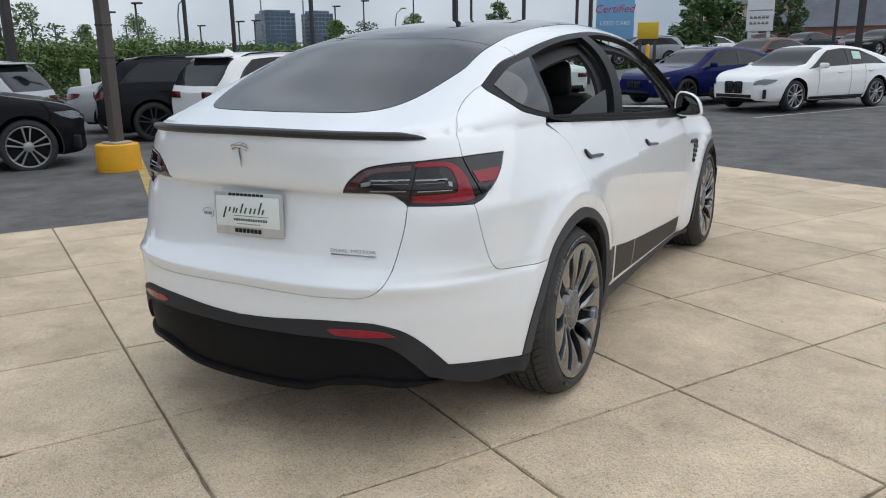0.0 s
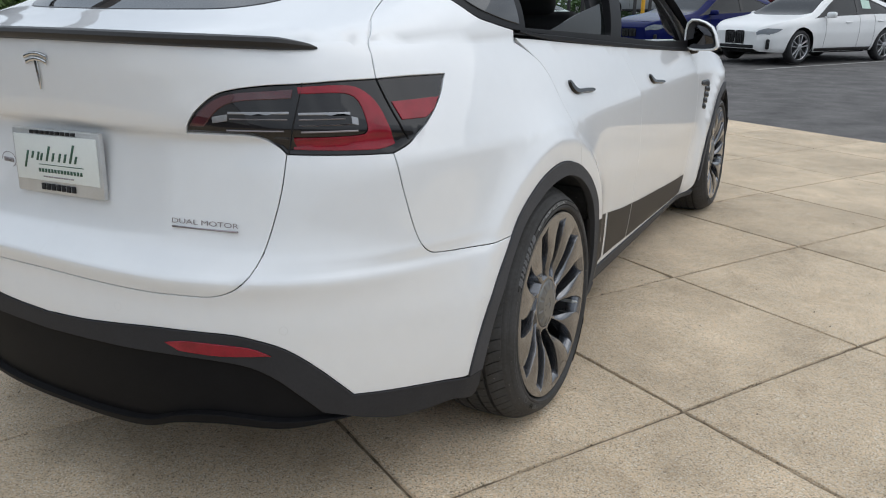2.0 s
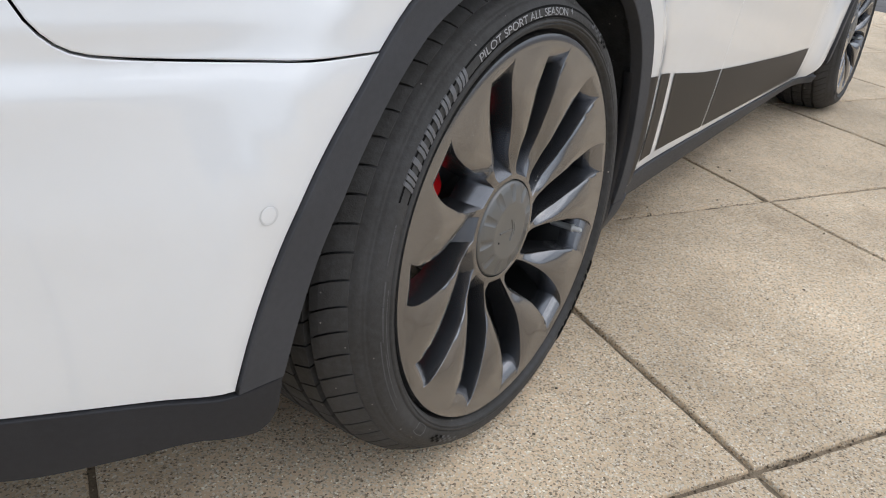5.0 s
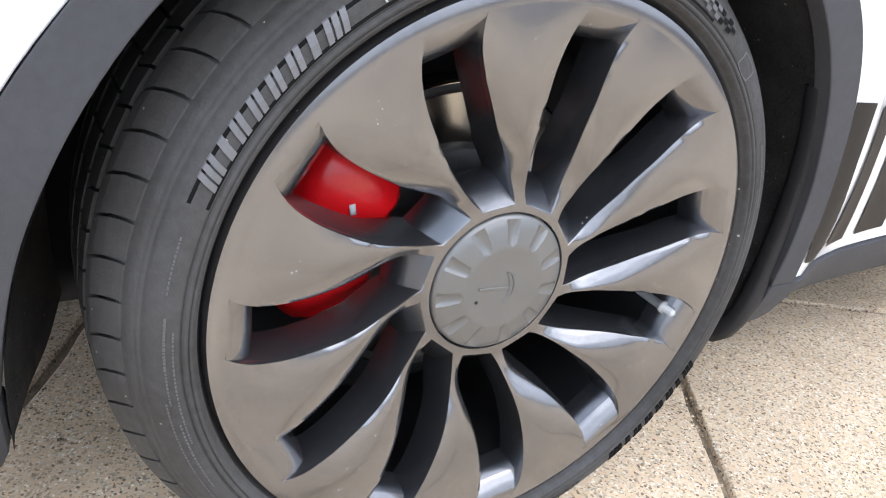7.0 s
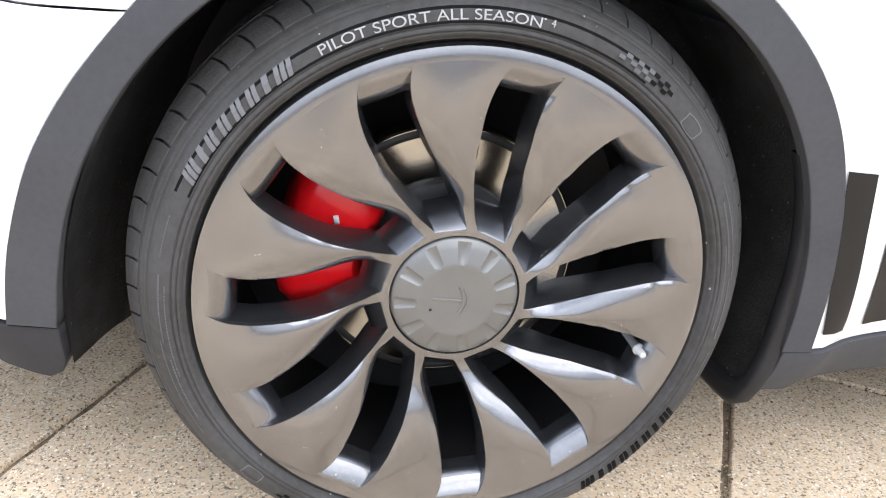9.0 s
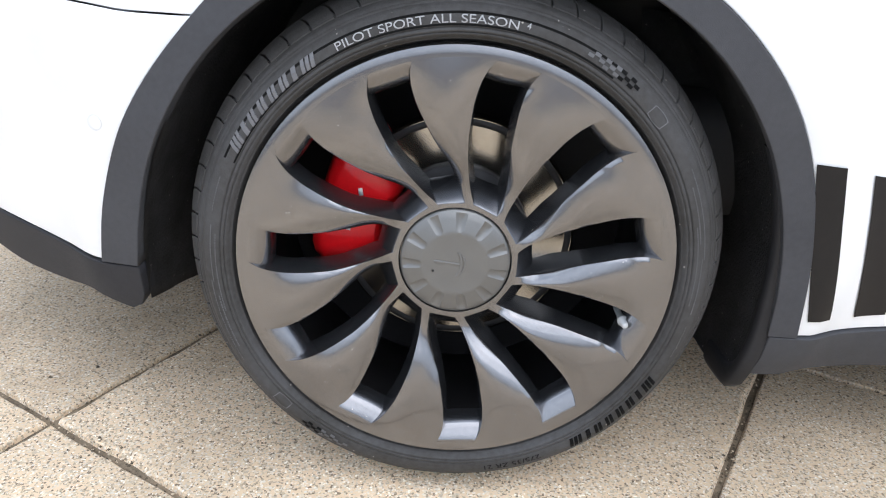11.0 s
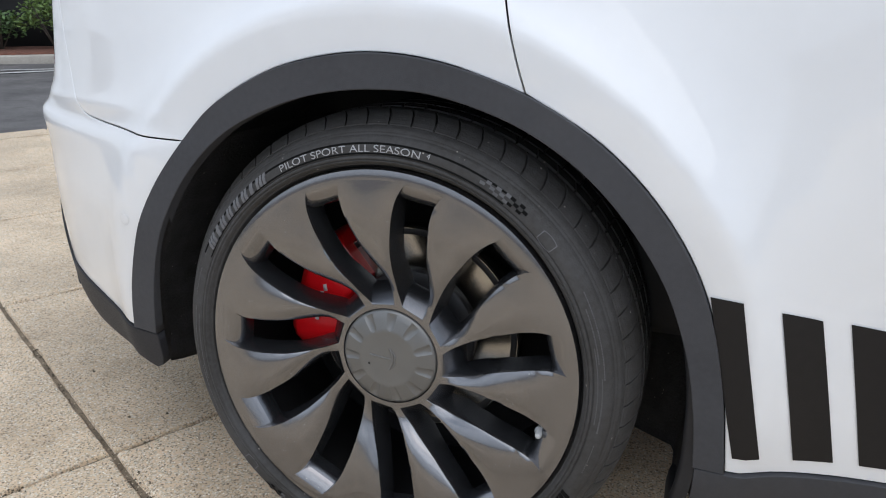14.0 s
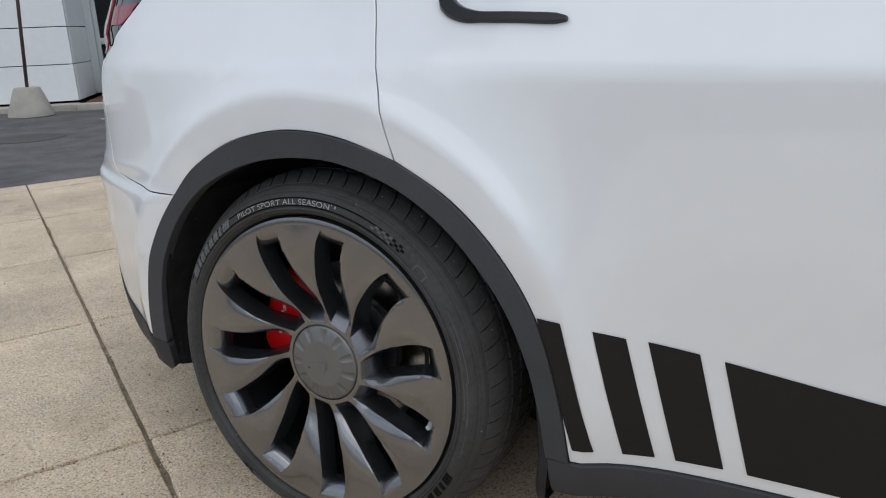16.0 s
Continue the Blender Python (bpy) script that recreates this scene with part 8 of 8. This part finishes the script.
def bush(label, x, y, r, h, seed, mat, flower=None, n=900, leaf=0.035):
    rng = random.Random(seed)
    w = base @ Vector((x, y, 0.08))
    b = empty("shrub", Matrix.Translation(w), label=label, category="shrub")
    bm = bmesh.new()
    for k in range(7):
        a = rng.uniform(0, 6.3)
        tube(bm, [(0, 0, 0), (math.cos(a) * r * 0.3, math.sin(a) * r * 0.3, h * 0.4), (math.cos(a) * r * 0.6, math.sin(a) * r * 0.6, h * 0.75)], 0.010, sides=5, taper=0.004)
    part("stems", bm, BARK, b)
    bm = bmesh.new()
    for k in range(14):
        a, q = rng.uniform(0, 6.3), r * rng.uniform(0.1, 0.8)
        leaves(bm, rng, (math.cos(a) * q, math.sin(a) * q, h * rng.uniform(0.45, 0.88)), r * 0.33, n // 14, leaf)
    part("foliage", bm, mat, b, "dense small leaves", smooth=False)
    if flower:
        bm = bmesh.new()
        for k in range(16):
            a, q = rng.uniform(0, 6.3), r * rng.uniform(0.2, 0.95)
            leaves(bm, rng, (math.cos(a) * q, math.sin(a) * q, h * rng.uniform(0.85, 1.05)), 0.035, 10, 0.035)
        part("flowers", bm, flower, b, "orange-yellow blossoms", smooth=False)


FLOWER = material("blossom", (0.75, 0.36, 0.01), 0.6)
for i, (x, y, r, h) in enumerate(((0.75, 0.75, 0.50, 0.62), (1.45, 0.62, 0.55, 0.80), (2.25, 0.70, 0.50, 0.72), (3.4, 0.75, 0.5, 0.75), (4.3, 0.7, 0.5, 0.8), (5.3, 0.7, 0.55, 0.8))):
    bush("rounded green shrub in a mulch bed", x, y, r, h, 70 + i, LEAF if i % 2 else LEAF_DARK)
for i, (x, y) in enumerate(((2.75, 0.35), (3.15, 0.30))):
    bush("clump of orange-yellow day lilies", x, y, 0.30, 0.42, 90 + i, LEAF_LIGHT, FLOWER, n=420, leaf=0.06)
bm = bmesh.new()
tube(bm, [(2.55, 0.62, 0.05), (2.50, 0.6, 1.0), (2.46, 0.6, 2.2), (2.2, 0.5, 3.6)], 0.035, taper=0.02)
tube(bm, [(2.75, 0.70, 0.05), (2.78, 0.72, 1.2), (2.9, 0.75, 2.6), (3.2, 0.8, 3.6)], 0.04, taper=0.02)
t = tagged(part("tree", bm, BARK), "slender grey tree stems by the showroom windows", "tree")
t.matrix_world = base

# sign post in a concrete foot, drain cover, painted lines
cone = empty("sign_post", pose(-4.52, -8.92, -0.028), label="thin rusty post in a cracked concrete foot", category="sign post")
bm = bmesh.new()
lathe(bm, [(0.0, 0.285), (0.03, 0.285), (0.36, 0.165), (0.375, 0.15), (0.378, 0.0)], 40, axis="z")
sharp(part("foot", bm, CEMENT, cone, "pale cracked concrete foot"))
bm = bmesh.new()
tube(bm, [(0, 0, 0.3), (-0.045, 0.08, 1.4), (-0.11, 0.20, 3.0)], 0.022)
part("post", bm, material("rusty_steel", (0.085, 0.045, 0.04), 0.7, vary=0.4, scale=20), cone, "rusty brown steel post")
bm = bmesh.new()
lathe(bm, [(0.0, 0.36), (0.006, 0.355), (0.004, 0.33), (0.004, 0.0)], 40, axis="z", centre=(-2.95, -6.70, -0.027))
tagged(part("manhole_cover", bm, material("cast_iron", (0.06, 0.055, 0.05), 0.7, vary=0.3, scale=30, bump=0.6)), "round rusty iron drain cover in asphalt", "drain cover")
LINE = material("faded_line", (0.40, 0.39, 0.37), 0.8, vary=0.35, scale=6)
LINE_YELLOW = material("faded_yellow_line", (0.42, 0.30, 0.10), 0.8, vary=0.4, scale=6)


def painted(label, a, b, w, mat):
    bm = bmesh.new()
    a, b = Vector(a), Vector(b)
    t = (b - a).normalized()
    s = Vector((-t.y, t.x)) * w / 2
    n = max(2, int((b - a).length / 0.8))
    rows = []
    for i in range(n + 1):
        p = a.lerp(b, i / n)
        rows.append([bm.verts.new((q.x, q.y, lot_z(q.x, q.y) + 0.004)) for q in (p + s, p - s)])
    for u, v in zip(rows, rows[1:]):
        bm.faces.new((u[0], u[1], v[1], v[0]))
    tagged(part("painted_line", bm, mat), label, "road marking", kind="structure")


painted("faded yellow parking line on asphalt", (-4.7, 2.6), (-9.5, 6.3), 0.11, LINE_YELLOW)
painted("faded white parking line on asphalt", (-6.6, 1.5), (-10.0, 2.2), 0.10, LINE)
painted("faded white parking line on asphalt", (-0.2, 14.6), (3.5, 20.6), 0.10, LINE)
painted("faded white parking line on asphalt", (2.7, 15.0), (6.5, 21.0), 0.10, LINE)
painted("faded white marking on the drive", (-5.0, -7.6), (-6.6, -6.2), 0.16, LINE)
painted("faded white marking on the drive", (-4.4, -7.4), (-5.4, -6.9), 0.16, LINE)
